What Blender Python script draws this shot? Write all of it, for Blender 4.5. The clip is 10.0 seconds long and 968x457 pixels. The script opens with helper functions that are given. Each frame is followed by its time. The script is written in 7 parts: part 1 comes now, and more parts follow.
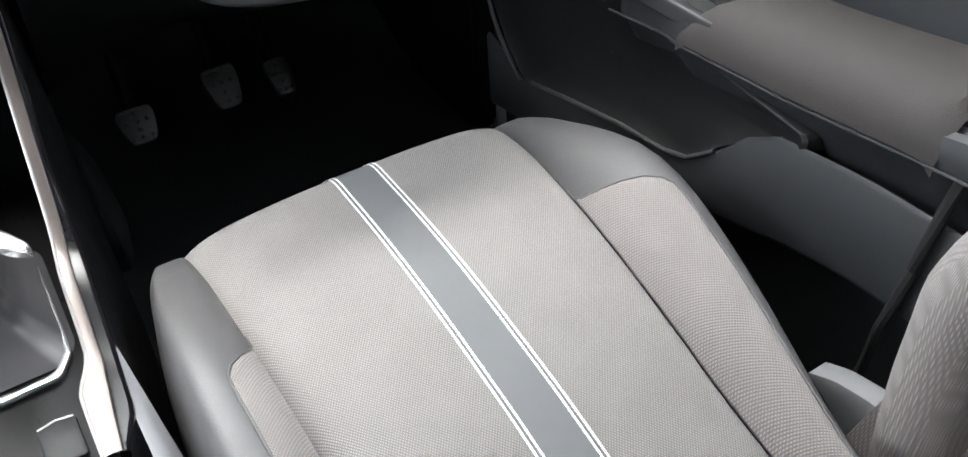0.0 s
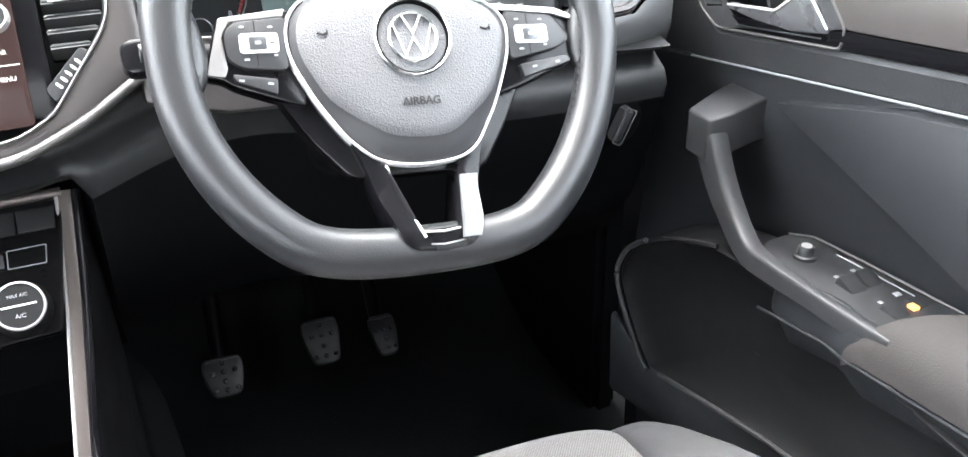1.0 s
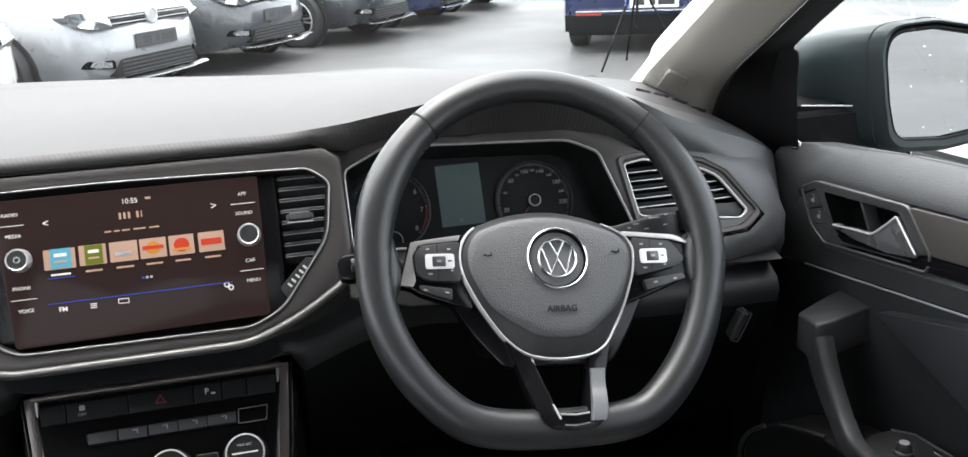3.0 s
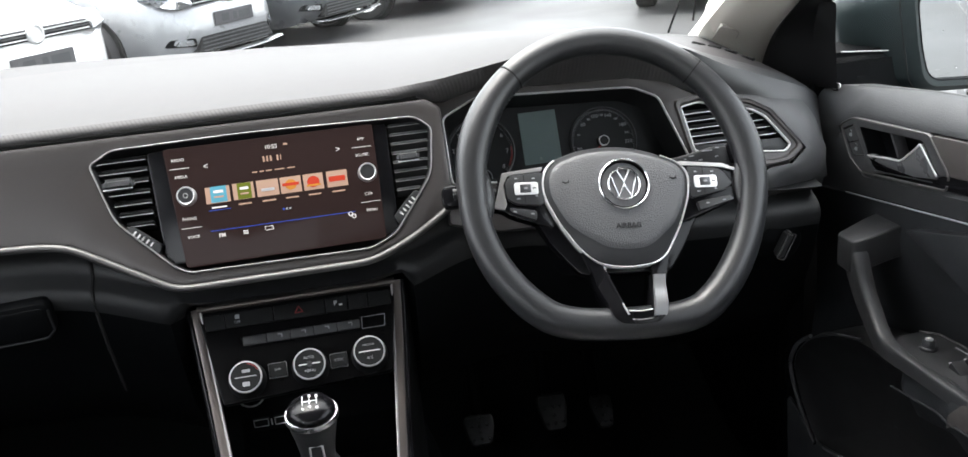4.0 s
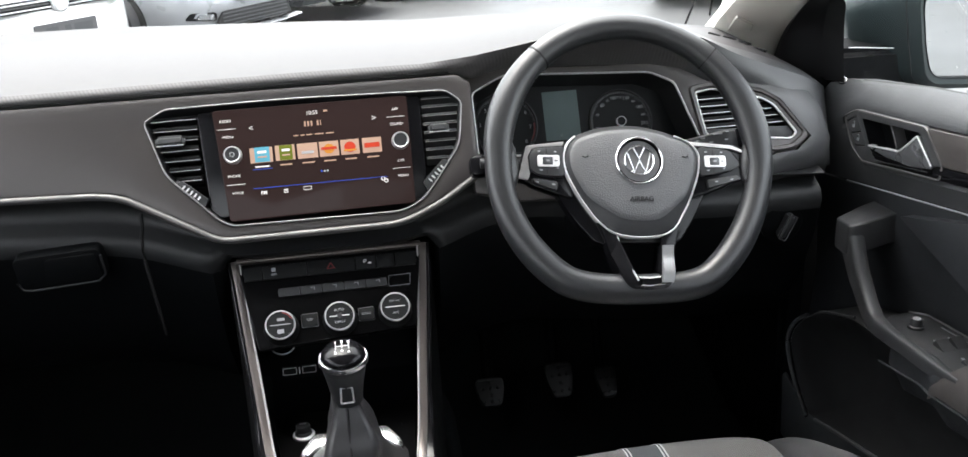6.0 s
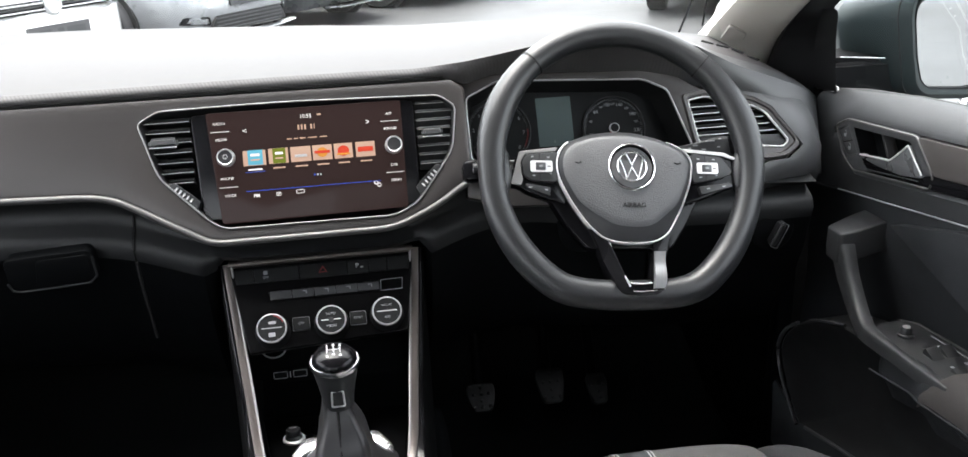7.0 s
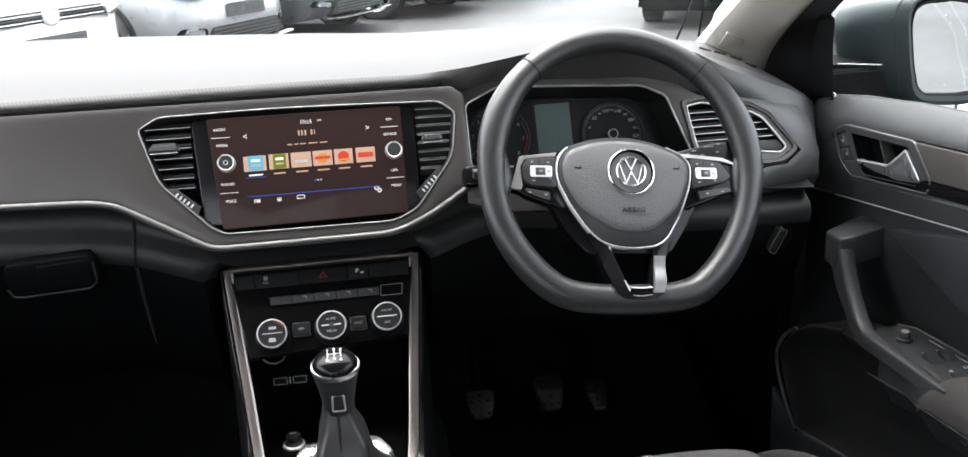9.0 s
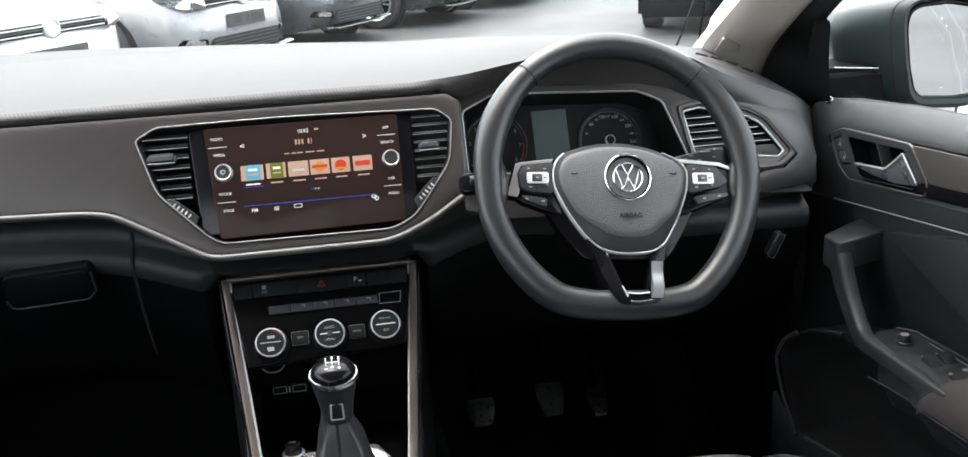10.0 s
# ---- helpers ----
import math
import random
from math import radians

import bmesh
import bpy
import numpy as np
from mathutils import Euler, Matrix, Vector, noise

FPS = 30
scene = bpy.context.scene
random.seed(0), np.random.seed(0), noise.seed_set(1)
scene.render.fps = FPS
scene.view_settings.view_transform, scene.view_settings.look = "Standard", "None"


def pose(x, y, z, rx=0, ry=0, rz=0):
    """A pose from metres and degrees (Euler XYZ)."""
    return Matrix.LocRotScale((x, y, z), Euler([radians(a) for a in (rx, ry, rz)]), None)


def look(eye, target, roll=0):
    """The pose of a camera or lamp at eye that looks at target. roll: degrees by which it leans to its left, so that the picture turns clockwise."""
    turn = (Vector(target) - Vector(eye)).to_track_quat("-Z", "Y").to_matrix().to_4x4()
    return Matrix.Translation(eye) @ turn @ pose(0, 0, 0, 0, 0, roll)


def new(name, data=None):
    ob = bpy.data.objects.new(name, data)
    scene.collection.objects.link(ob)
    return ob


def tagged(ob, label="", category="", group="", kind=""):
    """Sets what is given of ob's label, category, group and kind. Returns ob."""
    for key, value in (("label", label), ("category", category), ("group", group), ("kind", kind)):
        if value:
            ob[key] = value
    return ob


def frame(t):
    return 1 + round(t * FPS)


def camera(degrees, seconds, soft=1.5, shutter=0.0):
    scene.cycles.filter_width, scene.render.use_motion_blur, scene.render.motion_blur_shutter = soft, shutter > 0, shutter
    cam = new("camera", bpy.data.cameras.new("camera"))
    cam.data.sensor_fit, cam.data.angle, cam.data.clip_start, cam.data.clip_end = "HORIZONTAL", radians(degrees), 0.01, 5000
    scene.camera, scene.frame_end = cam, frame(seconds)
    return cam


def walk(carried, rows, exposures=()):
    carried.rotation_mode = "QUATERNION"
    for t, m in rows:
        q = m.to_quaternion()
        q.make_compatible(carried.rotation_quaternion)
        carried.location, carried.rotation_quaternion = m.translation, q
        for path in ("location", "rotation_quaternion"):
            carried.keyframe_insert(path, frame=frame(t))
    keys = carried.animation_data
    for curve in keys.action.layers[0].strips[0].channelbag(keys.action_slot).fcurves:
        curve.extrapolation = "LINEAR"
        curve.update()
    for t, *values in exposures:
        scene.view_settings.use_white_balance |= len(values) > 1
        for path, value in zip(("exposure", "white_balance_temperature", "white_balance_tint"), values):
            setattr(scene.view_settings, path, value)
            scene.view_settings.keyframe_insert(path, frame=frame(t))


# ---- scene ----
cam = camera(54.5, 10.0)
PATH = [
    (0, (0.09, -0.736, 1.214), (0.856, 0.52, -0.141), -2.2),
    (0.3, (0.104, -0.705, 1.204), (0.881, 0.659, -0.035), -1.2),
    (0.5, (0.117, -0.688, 1.189), (0.895, 0.754, 0.042), -0.3),
    (0.7, (0.131, -0.652, 1.188), (0.89, 0.862, 0.123), -0.2),
    (1, (0.151, -0.621, 1.173), (0.862, 1.003, 0.247), -1.0),
    (1.5, (0.151, -0.588, 1.183), (0.834, 1.131, 0.425), -0.4),
    (2, (0.145, -0.621, 1.21), (0.771, 1.191, 0.637), -1.3),
    (2.5, (0.138, -0.679, 1.247), (0.681, 1.155, 0.662), -1.4),
    (4, (0.061, -0.937, 1.293), (0.361, 0.924, 0.626), -5.2),
    (4.5, (0.048, -0.979, 1.292), (0.323, 0.881, 0.61), -5.0),
    (5, (0.034, -1.007, 1.293), (0.298, 0.849, 0.597), -4.6),
    (5.5, (0.029, -1.014, 1.3), (0.299, 0.841, 0.603), -3.7),
    (7, (0.026, -1.018, 1.297), (0.328, 0.84, 0.619), -2.2),
    (7.5, (0.027, -1.015, 1.296), (0.333, 0.843, 0.62), -2.2),
    (8, (0.026, -1.016, 1.298), (0.335, 0.841, 0.623), -2.2),
    (8.5, (0.023, -1.021, 1.295), (0.334, 0.84, 0.63), -2.1),
    (9, (0.021, -1.023, 1.291), (0.332, 0.841, 0.636), -2.2),
    (9.5, (0.027, -1.021, 1.296), (0.339, 0.843, 0.642), -2.4),
    (10, (0.027, -1.025, 1.29), (0.334, 0.845, 0.651), -2.8),
]
walk(cam, [(t, look(eye, target, roll)) for t, eye, target, roll in PATH], [(0, 4.05, 6500, 10), (0.5, 4.3, 6400, 10), (1.0, 5.08, 6500, 10), (1.5, 4.78, 6550, 10), (2.0, 3.85, 6600, 10), (2.5, 3.05, 6600, 10), (4.0, 3.15, 6600, 10), (4.5, 3.35, 6600, 10), (5.0, 3.3, 6600, 10), (8.5, 3.35, 6600, 10), (9.5, 3.25, 6600, 10), (10.0, 3.15, 6600, 10)])


# ---- world and light ----
world = bpy.data.worlds.new("overcast")
scene.world = world
world.use_nodes = True
wn = world.node_tree.nodes
sky = wn.new("ShaderNodeTexSky")
sky.sky_type = "NISHITA"
sky.sun_disc = False
sky.sun_elevation = radians(74)
sky.sun_rotation = radians(333)
sky.air_density, sky.dust_density, sky.ozone_density = 1.0, 2.5, 0.3
soft_sky = wn.new("ShaderNodeHueSaturation")
soft_sky.inputs["Saturation"].default_value = 0.25
world.node_tree.links.new(sky.outputs[0], soft_sky.inputs["Color"])
world.node_tree.links.new(soft_sky.outputs[0], wn["Background"].inputs[0])
wn["Background"].inputs[1].default_value = 0.15
sun = new("sun", bpy.data.lights.new("sun", "SUN"))
sun.data.energy, sun.data.angle, sun.data.color = 0.45, radians(110), (1.0, 0.97, 0.93)
sun.matrix_world = look((-1.0, 2.0, 8), (0, 0, 0))


# ---- materials ----
def nodes_of(name):
    m = bpy.data.materials.new(name)
    m.use_nodes = True
    return m, m.node_tree.nodes, m.node_tree.links, m.node_tree.nodes["Principled BSDF"]


def coords(n, l, scale):
    tc = n.new("ShaderNodeTexCoord")
    mp = n.new("ShaderNodeMapping")
    mp.inputs["Scale"].default_value = scale if hasattr(scale, "__len__") else (scale,) * 3
    l.new(tc.outputs["Object"], mp.inputs["Vector"])
    return mp.outputs[0]


def surface(name, colour, rough=0.5, metal=0.0, grain=0.0, grain_scale=900, vary=0.12, vary_scale=9, spec=0.5, coat=0.0,
            cells=0.0, cell_scale=500, smudge=0.08):
    """A painted, moulded or metal surface: broad tone changes, fine grain relief, uneven gloss."""
    m, n, l, b = nodes_of(name)
    b.inputs["Roughness"].default_value, b.inputs["Metallic"].default_value = rough, metal
    b.inputs["Specular IOR Level"].default_value = spec
    b.inputs["Coat Weight"].default_value = coat
    b.inputs["Coat Roughness"].default_value = 0.06
    broad = n.new("ShaderNodeTexNoise")
    broad.inputs["Scale"].default_value, broad.inputs["Detail"].default_value = vary_scale, 6
    l.new(coords(n, l, 1), broad.inputs["Vector"])
    mix = n.new("ShaderNodeMixRGB")
    mix.inputs[1].default_value = (*[c * (1 - vary) for c in colour], 1)
    mix.inputs[2].default_value = (*[min(1, c * (1 + vary)) for c in colour], 1)
    l.new(broad.outputs[0], mix.inputs[0])
    l.new(mix.outputs[0], b.inputs["Base Color"])
    ramp = n.new("ShaderNodeMapRange")
    ramp.inputs[3].default_value, ramp.inputs[4].default_value = max(0.02, rough - smudge), min(1, rough + smudge)
    fine = n.new("ShaderNodeTexNoise")
    fine.inputs["Scale"].default_value, fine.inputs["Detail"].default_value = vary_scale * 5, 8
    l.new(coords(n, l, 1), fine.inputs["Vector"])
    l.new(fine.outputs[0], ramp.inputs[0])
    l.new(ramp.outputs[0], b.inputs["Roughness"])
    height = None
    if grain:
        g = n.new("ShaderNodeTexNoise")
        g.inputs["Scale"].default_value, g.inputs["Detail"].default_value = grain_scale, 3
        l.new(coords(n, l, 1), g.inputs["Vector"])
        height, strength = g.outputs[0], grain
    if cells:
        g = n.new("ShaderNodeTexVoronoi")
        g.feature = "SMOOTH_F1"
        g.inputs["Scale"].default_value = cell_scale
        l.new(coords(n, l, 1), g.inputs["Vector"])
        height, strength = g.outputs[0], cells
    if height:
        bump = n.new("ShaderNodeBump")
        bump.inputs["Strength"].default_value, bump.inputs["Distance"].default_value = strength, 0.0006
        l.new(height, bump.inputs["Height"])
        l.new(bump.outputs[0], b.inputs["Normal"])
    return m


def woven(name, light, dark, pitch, depth=0.6):
    """Seat cloth: a diagonal weave of light yarn over a darker ground."""
    m, n, l, b = nodes_of(name)
    b.inputs["Roughness"].default_value = 0.85
    b.inputs["Specular IOR Level"].default_value = 0.25
    b.inputs["Sheen Weight"].default_value = 0.15
    waves = []
    for turn in (0.65, -0.65):
        mp = n.new("ShaderNodeMapping")
        mp.inputs["Rotation"].default_value = (0, 0, turn)
        tc = n.new("ShaderNodeTexCoord")
        l.new(tc.outputs["Object"], mp.inputs["Vector"])
        w = n.new("ShaderNodeTexWave")
        w.bands_direction = "X"
        w.inputs["Scale"].default_value = 0.314 / pitch
        w.inputs["Distortion"].default_value = 0.4
        w.inputs["Detail"].default_value = 1
        l.new(mp.outputs[0], w.inputs["Vector"])
        waves.append(w)
    mul = n.new("ShaderNodeMath")
    mul.operation = "MULTIPLY"
    l.new(waves[0].outputs[1], mul.inputs[0])
    l.new(waves[1].outputs[1], mul.inputs[1])
    broad = n.new("ShaderNodeTexNoise")
    broad.inputs["Scale"].default_value, broad.inputs["Detail"].default_value = 14, 5
    l.new(coords(n, l, 1), broad.inputs["Vector"])
    add = n.new("ShaderNodeMath")
    add.operation = "MULTIPLY_ADD"
    add.inputs[1].default_value, add.inputs[2].default_value = 0.35, -0.12
    l.new(broad.outputs[0], add.inputs[0])
    s = n.new("ShaderNodeMath")
    l.new(mul.outputs[0], s.inputs[0])
    l.new(add.outputs[0], s.inputs[1])
    mix = n.new("ShaderNodeMixRGB")
    mix.inputs[1].default_value, mix.inputs[2].default_value = (*dark, 1), (*light, 1)
    l.new(s.outputs[0], mix.inputs[0])
    l.new(mix.outputs[0], b.inputs["Base Color"])
    bump = n.new("ShaderNodeBump")
    bump.inputs["Strength"].default_value, bump.inputs["Distance"].default_value = depth, 0.001
    l.new(mul.outputs[0], bump.inputs["Height"])
    l.new(bump.outputs[0], b.inputs["Normal"])
    return m


def glow(name, colour, strength, rough=0.08):
    """A lit display: its own light under a glossy cover."""
    m, n, l, b = nodes_of(name)
    b.inputs["Base Color"].default_value = (*[c * 0.3 for c in colour], 1)
    b.inputs["Emission Color"].default_value = (*colour, 1)
    b.inputs["Emission Strength"].default_value = strength
    b.inputs["Roughness"].default_value = rough
    b.inputs["Specular IOR Level"].default_value = 0.05
    return m


def clear(name, tint=(1, 1, 1), rough=0.0, ior=1.45):
    m, n, l, b = nodes_of(name)
    b.inputs["Base Color"].default_value = (*tint, 1)
    b.inputs["Transmission Weight"].default_value = 1.0
    b.inputs["Roughness"].default_value = rough
    b.inputs["IOR"].default_value = ior
    return m


def thin_glass(name, tint=(0.93, 0.96, 0.95), gloss=0.05):
    m, n, l, b = nodes_of(name)
    clear_part = n.new("ShaderNodeBsdfTransparent")
    clear_part.inputs[0].default_value = (*tint, 1)
    shine = n.new("ShaderNodeBsdfGlossy")
    shine.inputs["Roughness"].default_value = 0.02
    mix = n.new("ShaderNodeMixShader")
    mix.inputs[0].default_value = gloss
    l.new(clear_part.outputs[0], mix.inputs[1])
    l.new(shine.outputs[0], mix.inputs[2])
    l.new(mix.outputs[0], n["Material Output"].inputs[0])
    return m


M_TOP = surface("dash_top_plastic", (0.052, 0.0490, 0.0490), 0.58, grain=0.10, grain_scale=1600, spec=0.22, vary=0.04, smudge=0.015)
M_CORNER = surface("dark_corner_plastic", (0.058, 0.059, 0.061), 0.5, grain=0.3, grain_scale=1100, smudge=0.03)
M_PULL = surface("charcoal_pull_plastic", (0.036, 0.037, 0.039), 0.40, grain=0.25, grain_scale=1000, smudge=0.03)
M_POCKET = surface("charcoal_pocket_plastic", (0.030, 0.0325, 0.035), 0.46, grain=0.3, grain_scale=1000, spec=0.4)
M_SAIL = surface("black_window_trim", (0.0045, 0.0045, 0.005), 0.6, spec=0.15, grain=0.2)
M_LIP = surface("dash_lip_plastic", (0.074, 0.071, 0.071), 0.55, grain=0.2, grain_scale=1200)
M_TRIM = surface("brown_grey_trim", (0.058, 0.053, 0.0515), 0.36, metal=0.25, grain=0.08, grain_scale=1800, vary=0.06, smudge=0.03)
# blacker than real plastic: the deep shade low in the cabin is in it
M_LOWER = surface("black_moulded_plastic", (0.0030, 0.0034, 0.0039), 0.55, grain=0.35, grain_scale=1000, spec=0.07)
M_LEDGE = surface("lit_black_ledge", (0.0095, 0.0102, 0.011), 0.5, grain=0.3, grain_scale=1100, spec=0.4, smudge=0.03)
# the upper door's plastic (M_GREY) in a darker copy for the shaded lower door
M_DOOR = surface("black_door_plastic", (0.024, 0.026, 0.0285), 0.48, grain=0.3, grain_scale=1000, spec=0.4)
M_DOORTRIM = surface("satin_brown_door_trim", (0.088, 0.080, 0.076), 0.38, metal=0.2, vary=0.05, smudge=0.03)
M_GREY = surface("dark_grey_moulded_plastic", (0.049, 0.051, 0.0535), 0.52, grain=1.0, grain_scale=600, spec=0.28)
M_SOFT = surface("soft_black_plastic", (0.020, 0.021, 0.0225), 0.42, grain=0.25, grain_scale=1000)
M_GLOSS = surface("piano_black", (0.006, 0.006, 0.007), 0.18, coat=0.0, spec=0.22, smudge=0.05, vary=0.3)
M_CHROME = surface("chrome", (0.82, 0.83, 0.84), 0.24, metal=1.0, vary=0.04, smudge=0.05)
M_SATIN = surface("satin_silver", (0.56, 0.56, 0.56), 0.40, metal=0.55, vary=0.06)
M_BRONZE = surface("dark_bronze_strip", (0.13, 0.115, 0.108), 0.34, metal=0.75, vary=0.05, smudge=0.03)
M_RING = surface("bright_silver", (0.80, 0.80, 0.80), 0.34, metal=0.35, vary=0.04, smudge=0.03)
M_STRIP = surface("satin_grey_strip", (0.125, 0.121, 0.118), 0.40, metal=0.5, vary=0.05, smudge=0.03)
M_EDGE = surface("grey_silver_moulding", (0.34, 0.335, 0.33), 0.36, metal=0.6, vary=0.05, smudge=0.03)
M_KEYDARK = surface("black_button_plastic", (0.012, 0.0125, 0.013), 0.42, spec=0.25)
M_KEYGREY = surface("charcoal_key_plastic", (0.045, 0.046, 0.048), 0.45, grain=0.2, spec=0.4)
M_POLISHED = surface("polished_dark_steel", (0.205, 0.21, 0.218), 0.28, metal=0.6, vary=0.05, smudge=0.03)
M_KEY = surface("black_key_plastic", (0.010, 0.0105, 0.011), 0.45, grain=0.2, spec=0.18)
M_LEATHER = surface("black_leather", (0.016, 0.017, 0.0185), 0.38, cells=0.2, cell_scale=1100, spec=0.6, smudge=0.03, vary=0.05)
M_PAD = surface("grained_airbag_cover", (0.085, 0.086, 0.090), 0.42, cells=1.0, cell_scale=900, spec=0.6)
M_SOFTPAD = surface("smooth_cover_border", (0.028, 0.029, 0.031), 0.42, grain=0.10, spec=0.4)
M_GAITER = surface("soft_gaiter_leather", (0.030, 0.030, 0.032), 0.34, grain=0.12, grain_scale=1400, spec=0.5)
M_COVER = surface("pale_grey_plastic", (0.30, 0.31, 0.32), 0.5)
M_FACE = surface("matt_black_panel", (0.0035, 0.0035, 0.0038), 0.30, spec=0.07)
M_DARKSATIN = surface("dark_satin_metal", (0.12, 0.125, 0.13), 0.34, metal=0.8)
M_STITCH = surface("black_thread", (0.012, 0.012, 0.013), 0.8)
M_SEAM = surface("dark_gap", (0.006, 0.006, 0.006), 0.9)
M_CLOTH = woven("greige_weave", (0.268, 0.257, 0.246), (0.138, 0.132, 0.126), 0.0021)
M_CLOTH2 = woven("taupe_weave", (0.255, 0.236, 0.226), (0.155, 0.143, 0.137), 0.0020)
M_VINYL = surface("grey_leatherette", (0.068, 0.0675, 0.069), 0.50, cells=0.25, cell_scale=600, vary=0.08)
M_BAND = surface("slate_grey_band", (0.098, 0.103, 0.107), 0.75, grain=0.3, grain_scale=1500)
M_WHITE = surface("white_thread", (0.72, 0.72, 0.71), 0.7, grain=0.4, grain_scale=1800, vary=0.06)
M_ARM = surface("brown_armrest_vinyl", (0.043, 0.0395, 0.038), 0.70, cells=0.25, cell_scale=900, spec=0.2)
M_CARPET = surface("black_carpet", (0.0155, 0.0168, 0.0175), 0.95, grain=1.0, grain_scale=400, spec=0.03)
M_CARPET_SIDE = surface("charcoal_carpet", (0.014, 0.0155, 0.016), 0.95, grain=1.0, grain_scale=400, spec=0.05)
M_RUBBER = surface("black_rubber", (0.022, 0.022, 0.023), 0.7, grain=0.3, grain_scale=500)
M_PEDAL = surface("worn_pedal_rubber", (0.0080, 0.0084, 0.0086), 0.5, grain=0.8, grain_scale=160, vary=0.4, vary_scale=60)
M_PILLAR = surface("cream_pillar_cloth", (0.60, 0.575, 0.53), 0.85, grain=0.5, grain_scale=1300, vary=0.05, spec=0.2)
M_GRILLE = surface("cream_perforated_grille", (0.47, 0.45, 0.415), 0.8, cells=1.0, cell_scale=420, vary=0.04, spec=0.2)
M_ROOF = surface("pale_headliner", (0.45, 0.44, 0.42), 0.9, grain=0.4, grain_scale=1200, spec=0.2)
M_DISPLAY = glow("display_backlight", (0.036, 0.023, 0.022), 0.078)
M_INK = surface("white_print", (0.75, 0.75, 0.74), 0.5, vary=0.04)
M_DIM = surface("grey_print", (0.30, 0.31, 0.32), 0.5, vary=0.04)
M_LIT = glow("lit_white", (0.85, 0.82, 0.80), 0.105)
M_LIT_BLUE = glow("lit_blue", (0.05, 0.11, 0.55), 0.060)
M_LIT_CYAN = glow("lit_cyan", (0.13, 0.42, 0.55), 0.086)
M_LIT_OLIVE = glow("lit_olive", (0.16, 0.19, 0.03), 0.083)
M_LIT_PEACH = glow("lit_peach", (0.68, 0.45, 0.34), 0.058)
M_LIT_ORANGE = glow("lit_orange", (0.70, 0.30, 0.06), 0.076)
M_LIT_RED = glow("lit_red", (0.62, 0.07, 0.04), 0.076)
M_LCD = surface("grey_green_lcd", (0.090, 0.122, 0.122), 0.25, vary=0.05)
M_DIAL = surface("dial_black", (0.009, 0.010, 0.011), 0.4, spec=0.2)
M_RED = surface("red_mark", (0.20, 0.015, 0.015), 0.5)
M_AMBER = glow("amber_lamp", (1.0, 0.38, 0.10), 0.14)
M_GLASS = thin_glass("window_glass", gloss=0.07)
M_MIRROR = surface("mirror_silver", (0.80, 0.82, 0.825), 0.03, metal=1.0, vary=0.01, smudge=0.01)
M_DROP = clear("water_drop", ior=1.33)


def ribbed(m, pitch, strength):
    """Adds fine upright ribs to a surface."""
    n, l, b = m.node_tree.nodes, m.node_tree.links, m.node_tree.nodes["Principled BSDF"]
    w = n.new("ShaderNodeTexWave")
    w.bands_direction = "DIAGONAL"
    w.inputs["Scale"].default_value = 0.314 / pitch
    l.new(coords(n, l, (1, 0.2, 0.4)), w.inputs["Vector"])
    bump = n.new("ShaderNodeBump")
    bump.inputs["Strength"].default_value, bump.inputs["Distance"].default_value = strength, 0.0008
    l.new(w.outputs[1], bump.inputs["Height"])
    l.new(bump.outputs[0], b.inputs["Normal"])
    m.name = "ribbed_lip"


ribbed(M_LIP, 0.0023, 0.2)


# ---- building helpers ----
def thing(name, m, label, category, group="", kind=""):
    ob = new(name)
    ob.empty_display_size = 0.05
    ob.matrix_world = m
    return tagged(ob, label, category, group, kind)


def part(name, bm, material, parent=None, label="", smooth=40, at=None):
    """Links a bmesh as one mesh object under a thing or a part, in the parent's own axes."""
    bmesh.ops.remove_doubles(bm, verts=bm.verts, dist=1e-6)
    bmesh.ops.recalc_face_normals(bm, faces=bm.faces)
    me = bpy.data.meshes.new(name)
    if smooth:
        for f in bm.faces:
            f.smooth = True
        for e in bm.edges:
            if len(e.link_faces) == 2 and e.calc_face_angle(0) > radians(smooth):
                e.smooth = False
    bm.to_mesh(me)
    bm.free()
    me.materials.append(material)
    ob = new(name, me)
    if at is not None:
        ob.matrix_basis = at
    if parent is not None:
        ob.parent = parent
    return tagged(ob, label)


def loose(name, bm, material, label, category="", group="", kind="", smooth=40):
    return tagged(part(name, bm, material, None, label, smooth), label, category, group, kind)


def rounded(pts, r, n=5):
    """A polygon with its corners rounded; r: one radius, or one for each corner."""
    out, k = [], len(pts)
    for i in range(k):
        p, a, b = Vector(pts[i]), Vector(pts[i - 1]), Vector(pts[(i + 1) % k])
        ri = r[i] if hasattr(r, "__len__") else r
        da, db = (a - p), (b - p)
        cut = min(ri, da.length * 0.48, db.length * 0.48)
        s, e = p + da.normalized() * cut, p + db.normalized() * cut
        for j in range(n + 1):
            t = j / n
            out.append(tuple((1 - t) ** 2 * s + 2 * t * (1 - t) * p + t * t * e))
    return out


def ellipse(cx, cy, rx, ry=None, n=32):
    ry = rx if ry is None else ry
    return [(cx + rx * math.cos(2 * math.pi * i / n), cy + ry * math.sin(2 * math.pi * i / n)) for i in range(n)]


